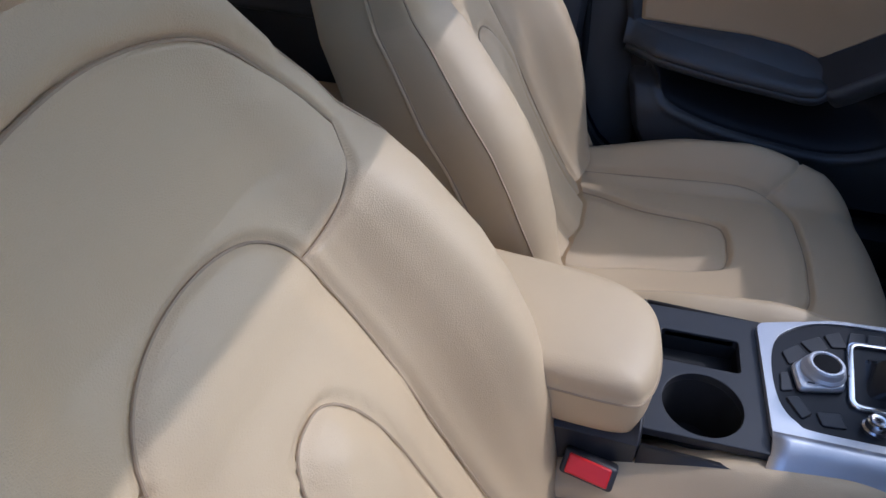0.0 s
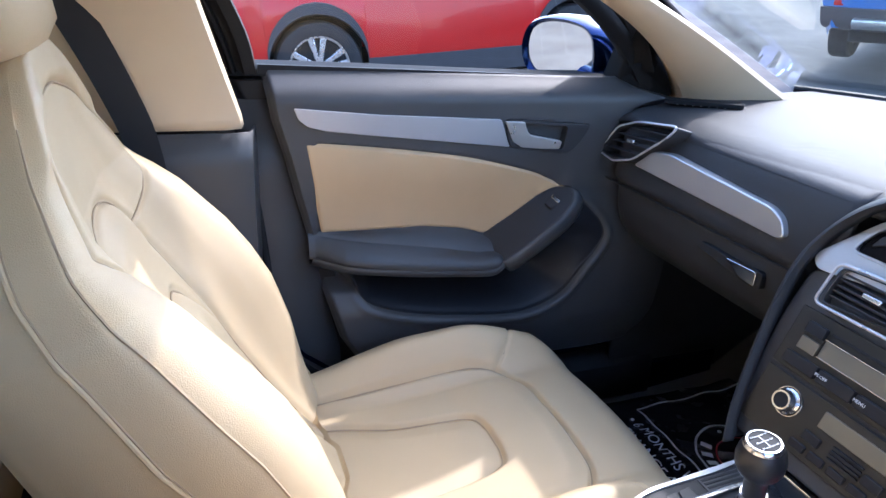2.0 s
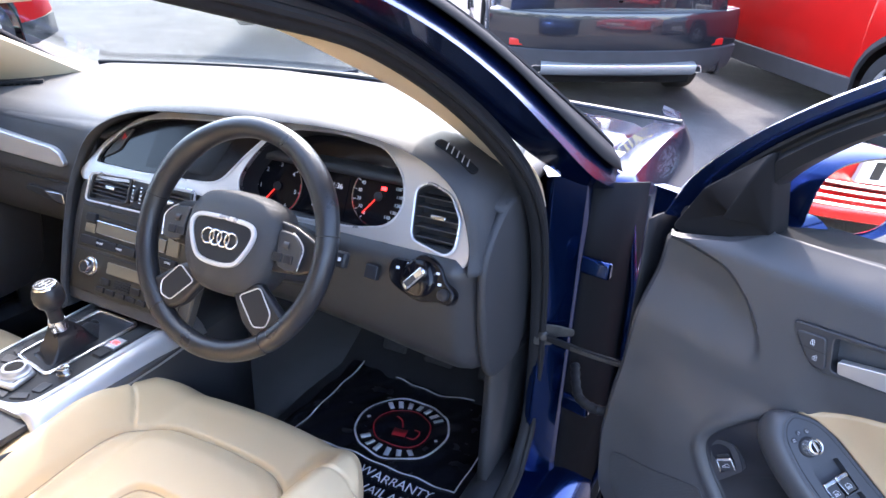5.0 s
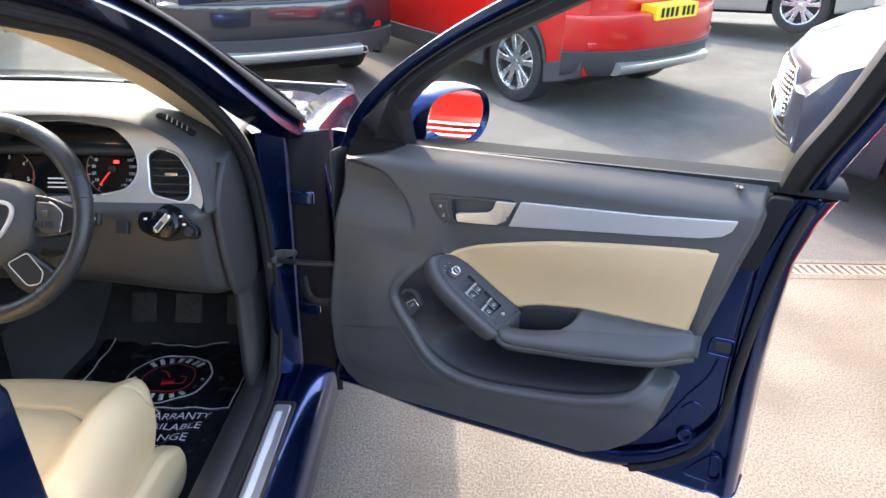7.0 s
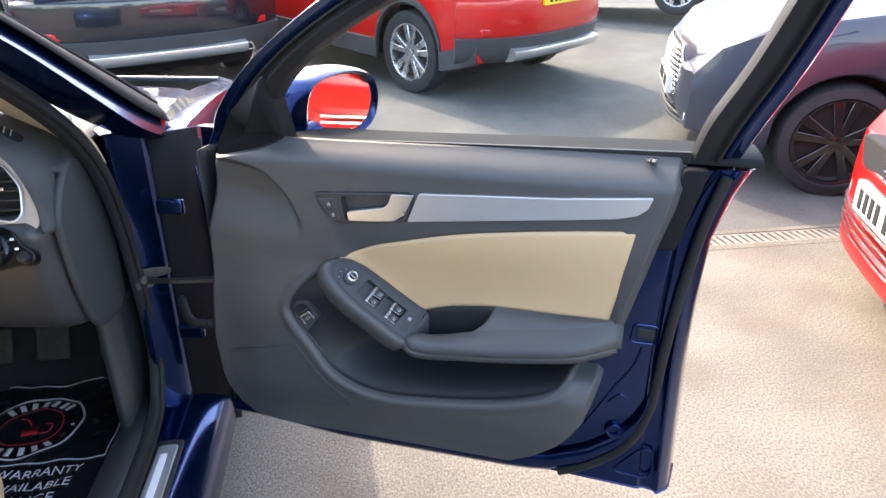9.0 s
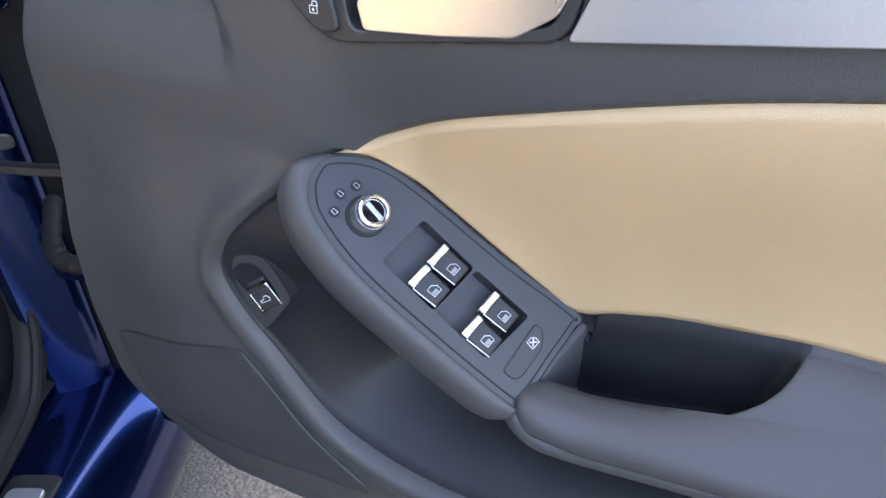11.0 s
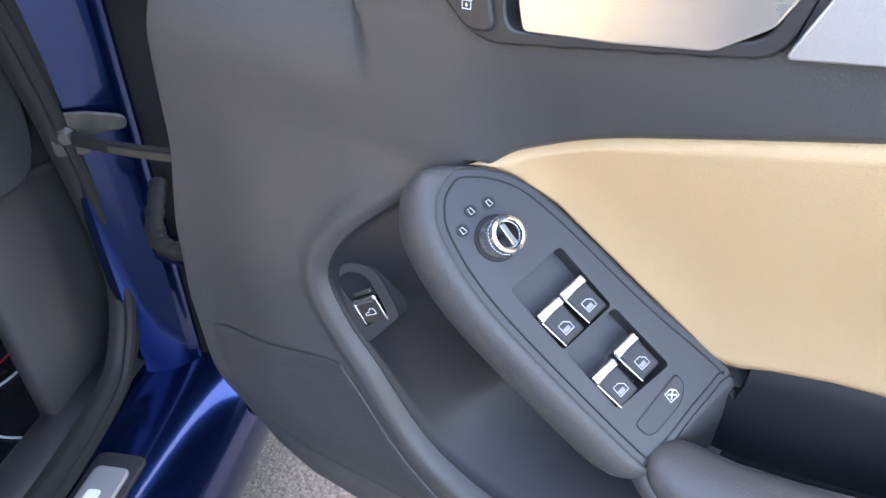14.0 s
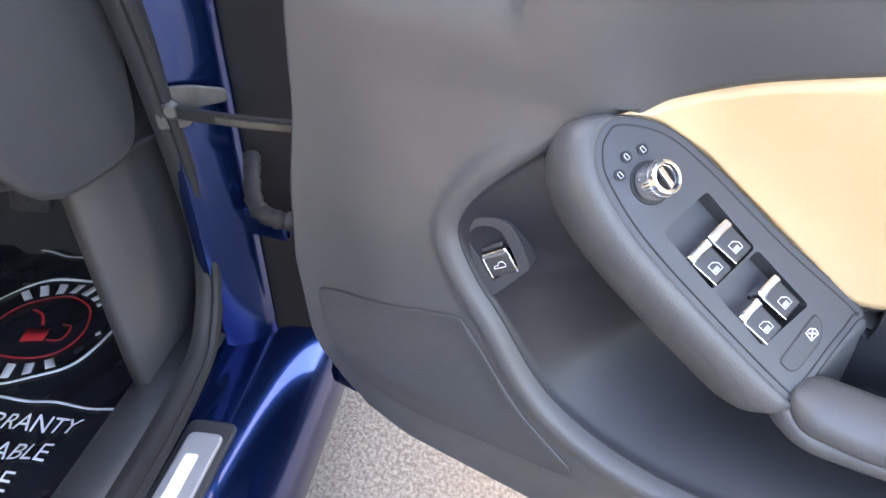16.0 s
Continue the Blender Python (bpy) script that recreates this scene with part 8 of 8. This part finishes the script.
    # cladding strips along sill and arches
    if clad:
        for s in (-1, 1):
            cl = []
            for i, y in enumerate(ys):
                h = hw[i] + 0.012
                z2 = max(sill[i] + clad, zb[i] + (0.11 if clad > 0.2 else 0.055))
                cl.append(C.at(V([s * (h - 0.03), s * h, s * h, s * (h - 0.02)]), np.full(4, y), V([zb[i] - 0.004, zb[i] + 0.01, z2 - 0.01, z2])))
            sheet("cladding", np.stack(cl, 0), CLAD, ob, "dark grey plastic cladding", thick=0.006, sharp=40)
    # wheels
    rt = tyre * (1.12 if "mesh" in detail else 1.0)
    for a in axles:
        for s in (-1, 1):
            wf = Frame(C.at(s * (width / 2 - 0.115), a, tyre), C.ey, C.ez)
            if wf.ez @ C.ex * s < 0:
                wf = Frame(wf.o, -wf.ex, wf.ey)
            wh = lathe("wheel", [(rt * 0.60, -0.10), (tyre * 0.93, -0.10), (tyre, -0.075), (tyre, 0.075), (tyre * 0.965, 0.098), (tyre * 0.80, 0.108), (rt * 0.70, 0.100), (rt * 0.685, 0.085), (rt * 0.60, 0.06)], wf, TYRE, ob, "black tyre", n=44, closed=False)
            rm = lathe("rim", [(rt * 0.70, 0.092), (rt * 0.685, 0.100), (rt * 0.655, 0.096), (rt * 0.640, 0.07), (rt * 0.64, 0.05)], wf, rim_mat, wh, "alloy rim", n=40, closed=False)
            lathe("rim_barrel", [(rt * 0.645, 0.06), (rt * 0.63, 0.01), (tyre * 0.3, 0.0), (0.0, 0.0)], wf, UNDER, rm, "dark inner rim", n=40)
            lathe("brake_disc", [(0.0, 0.006), (tyre * 0.42, 0.006), (tyre * 0.42, 0.02), (0.0, 0.02)], wf, CLAD, wh, n=28)
            for k in range(spokes):
                aa = 2 * math.pi * (k // 2 * 2 + (0.36 if k % 2 else -0.36) + 0.5) / spokes
                e, t_ = wf.ex * math.cos(aa) + wf.ey * math.sin(aa), -wf.ex * math.sin(aa) + wf.ey * math.cos(aa)
                sf = Frame(wf.o, e, t_)
                slab("spoke", [(tyre * 0.08, -0.020), (tyre * 0.40, -0.022), (rt * 0.66, -0.030), (rt * 0.66, 0.030), (tyre * 0.40, 0.022), (tyre * 0.08, 0.020)], sf, 0.045, 0.085, rim_mat, wh, bevel=0.006)
            lathe("hub_cap", [(0.0, 0.088), (tyre * 0.08, 0.088), (tyre * 0.15, 0.078), (tyre * 0.16, 0.05), (0.0, 0.05)], wf, rim_mat, wh, n=20)
    # side windows
    for s in (-1, 1):
        yy = np.linspace(y0 + 0.45, y1 - 1.55, 16)
        tt = np.interp(yy, ys, top)
        hh = np.interp(yy, ys, hw)
        g = [C.at(s * V([h - 0.064, h - 0.056 - 0.20 * (t - belt), h - 0.082 - 0.33 * (t - belt)]), np.full(3, y), V([belt + 0.03, belt + (t - belt) * 0.5, belt + (t - belt) * 0.82])) for y, t, h in zip(yy, tt, hh)]
        sheet("side_window", np.stack(g, 0), DARKGLASS, ob, "dark side window", thick=0.004)
        m = box("door_mirror", C, *sorted((s * (width / 2 - 0.02), s * (width / 2 + 0.17))), y1 - 1.62, y1 - 1.50, belt + 0.0, belt + 0.15, paint, ob, "door mirror", bevel=0.03)
    # screens
    for k, (ya, yb) in enumerate(((y1 - 1.22, y1 - 1.85), (y0 + 0.16, y0 + 0.62))):
        yy = np.linspace(ya, yb, 8)
        tt = np.interp(yy, ys, top) + 0.022
        sheet("windscreen" if k == 0 else "rear_screen", np.stack([C.at(np.linspace(-0.56, 0.56, 7) * width / 1.8, np.full(7, y), t - 0.02 * np.linspace(-1, 1, 7) ** 2) for y, t in zip(yy, tt)], 0), DARKGLASS, ob, "dark screen", thick=0.004)
    if "rear" in detail:
        yb = y0 - 0.012
        bf = Frame(C.at(0, y0, 0), C.ex, C.ez)
        if bf.ez @ C.ey > 0:
            bf.ez = -bf.ez
        wv = width / 2
        bump = [C.at(V([x]), V([y0 - 0.13 + 0.30 * (abs(x) / wv) ** 3]), V([0.0]))[0] for x in np.linspace(-wv * 0.98, wv * 0.98, 21)]
        sweep("bumper", V(bump) + C.ez * 0.66, smooth_line([(-0.10, -0.14), (0.06, -0.14), (0.07, 0.10), (0.04, 0.14), (-0.10, 0.12)], 16, True), paint, ob, "rear bumper", up=tuple(C.ez))
        sweep("bumper_cladding", V(bump) + C.ez * 0.44 + C.ey * 0.01, smooth_line([(-0.08, -0.10), (0.04, -0.09), (0.085, 0.06), (0.07, 0.095), (-0.08, 0.09)], 14, True), CLAD, ob, "dark lower rear bumper", up=tuple(C.ez))
        sk = [C.at(V([x]), V([y0 - 0.155 + 0.10 * (abs(x) / wv) ** 3]), V([0.395]))[0] for x in np.linspace(-wv * 0.62, wv * 0.62, 13)]
        sweep("skid_plate", V(sk), smooth_line([(-0.05, -0.05), (0.04, -0.035), (0.06, 0.035), (-0.05, 0.05)], 12, True), SILVERPAINT, ob, "silver skid plate", up=tuple(C.ez))
        for s in (-1, 1):
            rf = Frame(C.at(s * wv * 0.74, y0 - 0.155 + 0.30 * 0.74 ** 3, 0.575), C.ex, C.ez)
            bx = box("reflector", Frame(rf.o, C.ex + C.ey * s * 0.35, C.ez), -0.12, 0.12, -0.026, 0.026, -0.03, 0.045, LAMPRED, ob, "red rear reflector", bevel=0.008)
            box("tail_lamp", C, *sorted((s * (wv - 0.30), s * (wv - 0.05))), y0 - 0.02, y0 + 0.25, 0.90, 1.08, LAMPRED, ob, "red tail lamp", bevel=0.03)
            if "exhaust" in detail:
                e0 = C.at(s * wv * 0.62, y0 - 0.02, 0.385)
                sweep("exhaust_tip", V([e0 + C.ey * 0.15, e0 - C.ey * 0.10]), round_poly([(-0.085, -0.03), (0.085, -0.03), (0.07, 0.03), (-0.07, 0.03)], 0.018), BRIGHT, ob, "chrome exhaust tip", up=tuple(C.ez))
                sweep("exhaust_hole", V([e0 - C.ey * 0.09, e0 - C.ey * 0.104]), round_poly([(-0.072, -0.02), (0.072, -0.02), (0.06, 0.02), (-0.06, 0.02)], 0.014), UNDER, ob, up=tuple(C.ez))
        zp = 0.80 if "exhaust" not in detail else 1.02
        if "hidden" in detail:
            return ob
        pl = box("number_plate", C, -0.26, 0.26, y0 - 0.215 if zp < 0.9 else y0 - 0.10, y0 - 0.06, zp - 0.055, zp + 0.055, YPLATE, ob, "yellow plate with dark bars", bevel=0.004)
        for k in range(7):
            x = -0.20 + 0.058 * k + (0.03 if k > 3 else 0)
            box("plate_bar", C, x, x + 0.035, y0 - 0.217 if zp < 0.9 else y0 - 0.102, y0 - 0.20 if zp < 0.9 else y0 - 0.09, zp - 0.035, zp + 0.035, UNDER, pl, bevel=0)
    if "front" in detail:
        wv = width / 2
        gl = [C.at(V([x]), V([y1 + 0.045 - 0.34 * (abs(x) / wv) ** 3]), V([0.0]))[0] for x in np.linspace(-wv * 0.96, wv * 0.96, 25)]
        if "mesh" in detail:
            xs_ = np.linspace(-0.985 * wv, 0.985 * wv, 41)

            def on(x, z, off=0.0):
                x, z = np.broadcast_arrays(V(x, float), V(z, float))
                out_ = np.interp(z, (0.24, 0.30, 0.42, 0.55, 0.66, 0.74, 0.80, 0.86, 0.905), (-0.02, 0.045, 0.06, 0.065, 0.055, 0.02, -0.06, -0.17, -0.33))
                return C.at(x, y1 + out_ + off - 0.42 * (np.abs(x) / wv) ** 2.6, z)
            sheet("front_fascia", np.stack([on(xs_, z) for z in (0.24, 0.27, 0.30, 0.36, 0.42, 0.48, 0.55, 0.61, 0.66, 0.70, 0.74, 0.77, 0.80, 0.83, 0.86, 0.885, 0.905)], 1), paint, ob, "rounded painted nose", thick=0.004, sharp=60)
            go = round_poly([(-0.30, 0.70), (0.30, 0.70), (0.40, 0.57), (0.33, 0.40), (-0.33, 0.40), (-0.40, 0.57)], 0.05)
            gc = go.mean(0)
            gr = sheet("grille", np.stack([on(*(gc + (go - gc) * k).T, 0.008) for k in (1.0, 0.8, 0.6, 0.4, 0.2, 0.02)], 0), UNDER, ob, "dark mesh grille", wrap_m=True)
            tube("grille_frame", on(go[:, 0], go[:, 1], 0.012), 0.011, BRIGHT, gr, "chrome grille frame", closed=True, up=tuple(C.ey), n=8)
            for k in range(9):
                zz = 0.425 + 0.031 * k
                hx = float(np.interp(zz, (0.40, 0.57, 0.70), (0.32, 0.385, 0.29)))
                xx = np.arange(-hx, hx, 0.022)
                zig = zz + 0.0075 * np.where((np.arange(len(xx)) + k) % 2, 1.0, -1.0)
                tube("grille_bar", on(xx, zig, 0.013), 0.0045, CHROME, gr, "chrome mesh bar", up=tuple(C.ey), n=5)
            lip = np.linspace(-0.93 * wv, 0.93 * wv, 31)
            for zz, off, rr_, mt_ in ((0.335, 0.012, 0.012, BRIGHT), (0.295, 0.022, 0.012, CLAD), (0.262, 0.050, 0.016, CLAD)):
                tube("lip", on(lip, zz, off), rr_, mt_, ob, "bright lip line" if mt_ is BRIGHT else "black front lip", up=tuple(C.ez), n=8)
        else:
            sweep("bumper", V(gl) + C.ez * 0.47, smooth_line([(-0.10, -0.12), (0.05, -0.10), (0.075, 0.02), (0.05, 0.10), (-0.10, 0.13)], 16, True)[::-1] * V([-1, 1]), paint, ob, "front bumper", up=tuple(C.ez))
            sweep("chin", V(gl) + C.ez * 0.27 + C.ey * 0.02, smooth_line([(-0.10, -0.05), (0.05, -0.04), (0.07, 0.0), (0.03, 0.05), (-0.10, 0.06)], 14, True)[::-1] * V([-1, 1]), paint, ob, "lower front lip", up=tuple(C.ez))
            gr = slab("grille", round_poly([(-0.42, 0.66), (0.42, 0.66), (0.36, 0.54), (-0.36, 0.54)], 0.04), Frame(C.at(0, y1 + 0.06, 0), -C.ex, C.ez), -0.02, 0.045, UNDER, ob, "dark grille", bevel=0.01)
            for k in range(4):
                gw = [C.at(V([x]), V([y1 + 0.112 - 0.10 * (x / 0.4) ** 2]), V([0.555 + 0.03 * k]))[0] for x in np.linspace(-0.38, 0.38, 13)]
                sweep("grille_bar", V(gw), ellipse(0, 0, 0.007, 0.006, 6), CHROME, gr, "chrome grille bar", up=tuple(C.ez))
            for k in range(4):
                gw = [C.at(V([x]), V([y1 + 0.13 - 0.26 * (abs(x) / wv) ** 3]), V([0.30 + 0.03 * k]))[0] for x in np.linspace(-0.55, 0.55, 13)]
                sweep("lower_bar", V(gw), ellipse(0, 0, 0.008, 0.007, 6), CHROME, gr, "silver lower grille bar", up=tuple(C.ez))
        zp, front = (0.44, 0.088) if "mesh" in detail else (0.46, 0.135)
        pl = box("number_plate", C, -0.26, 0.26, y1 + 0.05, y1 + front, zp - 0.056, zp + 0.056, WPLATE, ob, "white plate with dark bars", bevel=0.004)
        for k in range(7):
            x = -0.215 + 0.06 * k + (0.03 if k > 2 else 0)
            box("plate_bar", C, x, x + 0.036, y1 + front - 0.005, y1 + front + 0.003, zp - 0.036, zp + 0.036, UNDER, pl, bevel=0)
        for s in (-1, 1):
            way = [on(s * (wv - 0.40), 0.705), on(s * (wv - 0.20), 0.735), on(s * (wv - 0.05), 0.775), C.at(s * (wv - 0.03), y1 - 0.78, 0.84)] if "mesh" in detail else [C.at(s * (wv - 0.42), y1 - 0.02, 0.66), C.at(s * (wv - 0.22), y1 - 0.12, 0.70), C.at(s * (wv - 0.05), y1 - 0.42, 0.76), C.at(s * (wv - 0.03), y1 - 0.62, 0.79)]
            hl = sweep("headlamp", smooth_line([V(p_).reshape(3) for p_ in way], 14), ellipse(0, 0, 0.05, 0.058, 12), LENS, ob, "clear headlamp", up=tuple(C.ez), scale=np.interp(np.linspace(0, 1, 14), (0, 0.3, 0.65, 1), (0.5, 1.0, 0.6, 0.1)))
            lathe("fog_lamp", [(0.0, 0.0), (0.06, 0.0), (0.06, 0.02), (0.045, 0.03), (0.0, 0.03)], Frame(C.at(s * (wv - 0.22), y1 - 0.02, 0.36), C.ex, C.ez * -1), LENS, ob, "fog lamp", n=20)
    return ob


def front_of(rear_left, fwd, width, base, side=-1):
    """The middle of the front axle, from one rear wheel's foot."""
    f = V(fwd, float) / np.linalg.norm(fwd)
    r = V([f[1], -f[0]])
    p = V(rear_left, float) - side * r * (width / 2 - 0.1) + f * base
    return float(p[0]), float(p[1])


vehicle("black_suv", "large black estate car with chrome exhaust tips", BLACKPAINT, front_of((-1.28, 5.15), (-0.46, 0.89), 1.86, 2.77), (-0.46, 0.89), 4.6, 1.88, 1.70, 2.77, 0.9, 0.37, ALLOY, 0.14, 10, 1.06, "parked cars", "rear exhaust")
vehicle("red_crossover", "red crossover with black and silver rear bumper", RED, front_of((1.85, 4.77), (-0.585, 0.81), 1.78, 2.6), (-0.585, 0.81), 4.12, 1.78, 1.57, 2.6, 0.83, 0.335, ALLOY, 0.16, 10, 1.0, "parked cars", "rear")
vehicle("slate_hatchback", "dark slate-blue hatchback with black alloy wheels", NAVY, (float(3.93 + 0.36 * 0.76), float(2.36 + 0.93 * 0.76)), (-0.93, 0.36), 3.97, 1.72, 1.48, 2.49, 0.80, 0.315, BLACKALLOY, 0.0, 10, 0.98, "parked cars", "front mesh")
vehicle("red_hatchback", "bright red hatchback with silver grille bars", RED, (float(3.0 + 0.91 * 0.92), float(0.9 - 0.40 * 0.92)), (-0.91, 0.40), 4.2, 1.8, 1.45, 2.6, 0.80, 0.32, ALLOY, 0.0, 10, 0.98, "parked cars", "front chrome")
vehicle("red_suv", "red sport utility car with grey plastic cladding", RED, (-6.55, 3.15), (0.02, 1.0), 4.4, 1.82, 1.62, 2.58, 0.9, 0.40, ALLOY, 0.22, 10, 1.02, "parked cars", "rear")
vehicle("blue_hatchback", "bright blue hatchback seen from behind", SKYBLUE, front_of((-5.05, 6.05), (-0.46, 0.89), 1.74, 2.5), (-0.46, 0.89), 4.0, 1.74, 1.52, 2.5, 0.8, 0.32, ALLOY, 0.0, 10, 1.0, "parked cars", "rear hidden")
vehicle("silver_hatchback", "silver grey hatchback in the far row", SILVERPAINT, (3.9, 9.6), (-0.80, 0.60), 4.2, 1.76, 1.47, 2.6, 0.85, 0.32, ALLOY, 0.0, 10, 0.96, "parked cars", "front chrome")

# ---- printed floor mats ----
def floor_mat(x0, label, flip):
    ob = group_of("floor_mat", (x0, 0.35, 0.24), label, "floor mat", "printed floor mats")

    def zy(y):
        return 0.247 + 0.10 * np.maximum(0, y - 0.56) + 0.0 * y
    n, m = 50, 60
    a, b = np.meshgrid(np.linspace(0, 1, n), np.linspace(0, 1, m), indexing="ij")
    X = x0 - 0.245 + 0.49 * a
    yf = 0.685 - 0.055 * np.sin(np.pi * a) ** 1.5 - 0.01 * a
    Y = -0.02 + (yf + 0.02) * b
    Z = zy(Y) + 0.0035 * np.sin(X * 31 + 2 * np.sin(Y * 17)) * np.sin(Y * 23 + X * 9) + 0.002 * np.sin(X * 77 - Y * 51)

    def lay(x, y, dz=0.003):
        return zy(y) + 0.0035 * np.sin(x * 31 + 2 * np.sin(y * 17)) * np.sin(y * 23 + x * 9) + 0.002 * np.sin(x * 77 - y * 51) + dz
    sheet("film", np.stack((X, Y, Z), -1), MATFILM, ob, "black glossy plastic film", thick=0.002)

    def line(pts, wd, mat, name="printed_line", k=40):
        p = smooth_line(pts, k)
        t = np.gradient(p, axis=0)
        t /= np.linalg.norm(t, axis=1)[:, None]
        s = np.stack((-t[:, 1], t[:, 0]), 1) * wd / 2
        q = np.stack((p - s, p + s), 1)
        sheet(name, np.stack((q[..., 0], q[..., 1], lay(q[..., 0], q[..., 1])), -1), mat, ob, thick=0.0006)

    def words(text, x, y, size, width):
        w = letters("printed_slogan", text, WORLD, size, PRINT, ob, width=width)
        co = np.zeros(len(w.data.vertices) * 3)
        w.data.vertices.foreach_get("co", co)
        co = co.reshape(-1, 3)
        co[:, 0] += x
        co[:, 1] += y
        co[:, 2] = lay(co[:, 0], co[:, 1], 0.0034) + co[:, 2] * 0.2
        w.data.vertices.foreach_set("co", co.ravel())
    xs = np.linspace(-0.205, 0.205, 12)
    fy = [0.665 - 0.052 * math.sin(math.pi * (v + 0.225) / 0.45) ** 1.5 for v in xs]
    line([(x0 + v, y) for v, y in zip(xs, fy)], 0.004, PRINT)
    line([(x0 - 0.215, 0.655), (x0 - 0.21, 0.45), (x0 - 0.205, 0.325)], 0.004, PRINT)
    line([(x0 + 0.215, 0.62), (x0 + 0.215, 0.45), (x0 + 0.215, 0.325)], 0.003, PRINT)
    line([(x0 - 0.205, 0.325), (x0, 0.325), (x0 + 0.215, 0.325)], 0.004, PRINT)
    cx, cy = x0 + 0.012, 0.458
    an = np.linspace(0, 2 * np.pi, 40)
    line([(cx + 0.112 * math.cos(t), cy + 0.112 * math.sin(t)) for t in an], 0.005, PRINT, "printed_ring", 90)
    line([(cx + 0.068 * math.cos(t), cy + 0.068 * math.sin(t)) for t in an], 0.003, PRINTRED, "printed_ring", 70)
    # the garage's mark: plain arcs of bars, a red can with a hose
    for c0, span, cnt in ((90, 110, 7), (270, 100, 6)):
        for k in range(cnt):
            t = radians(c0 + (k - (cnt - 1) / 2) * span / cnt)
            line([(cx + 0.078 * math.cos(t), cy + 0.078 * math.sin(t)), (cx + 0.102 * math.cos(t), cy + 0.102 * math.sin(t))], 0.012, PRINT, "printed_bar", 6)
    for s in (-1, 1):
        line([(cx + s * 0.089, cy - 0.004), (cx + s * 0.095, cy)], 0.009, PRINT, "printed_dot", 4)
    line([(cx - 0.012, cy - 0.022), (cx + 0.02, cy - 0.014)], 0.030, PRINTRED, "printed_can", 8)
    line([(cx + 0.026, cy - 0.026), (cx + 0.044, cy - 0.02), (cx + 0.046, cy + 0.004), (cx + 0.03, cy + 0.008)], 0.003, PRINTRED, "printed_hose", 20)
    line([(cx - 0.03, cy + 0.028), (cx - 0.012, cy + 0.022), (cx, cy + 0.004)], 0.004, PRINTRED, "printed_hose", 12)
    for text, y, w in (("\u2022 6 MONTHS WARRANTY", 0.290, 0.36), ("\u2022 FINANCE AVAILABLE", 0.248, 0.34), ("\u2022 PART EXCHANGE", 0.206, 0.30), ("WELCOME", 0.166, 0.19)):
        words(text, x0, y, 0.036, w)
    return ob


floor_mat(0.435, "black printed plastic floor mat in the driver's footwell", False)
floor_mat(-0.40, "black printed plastic floor mat in the passenger footwell", True)
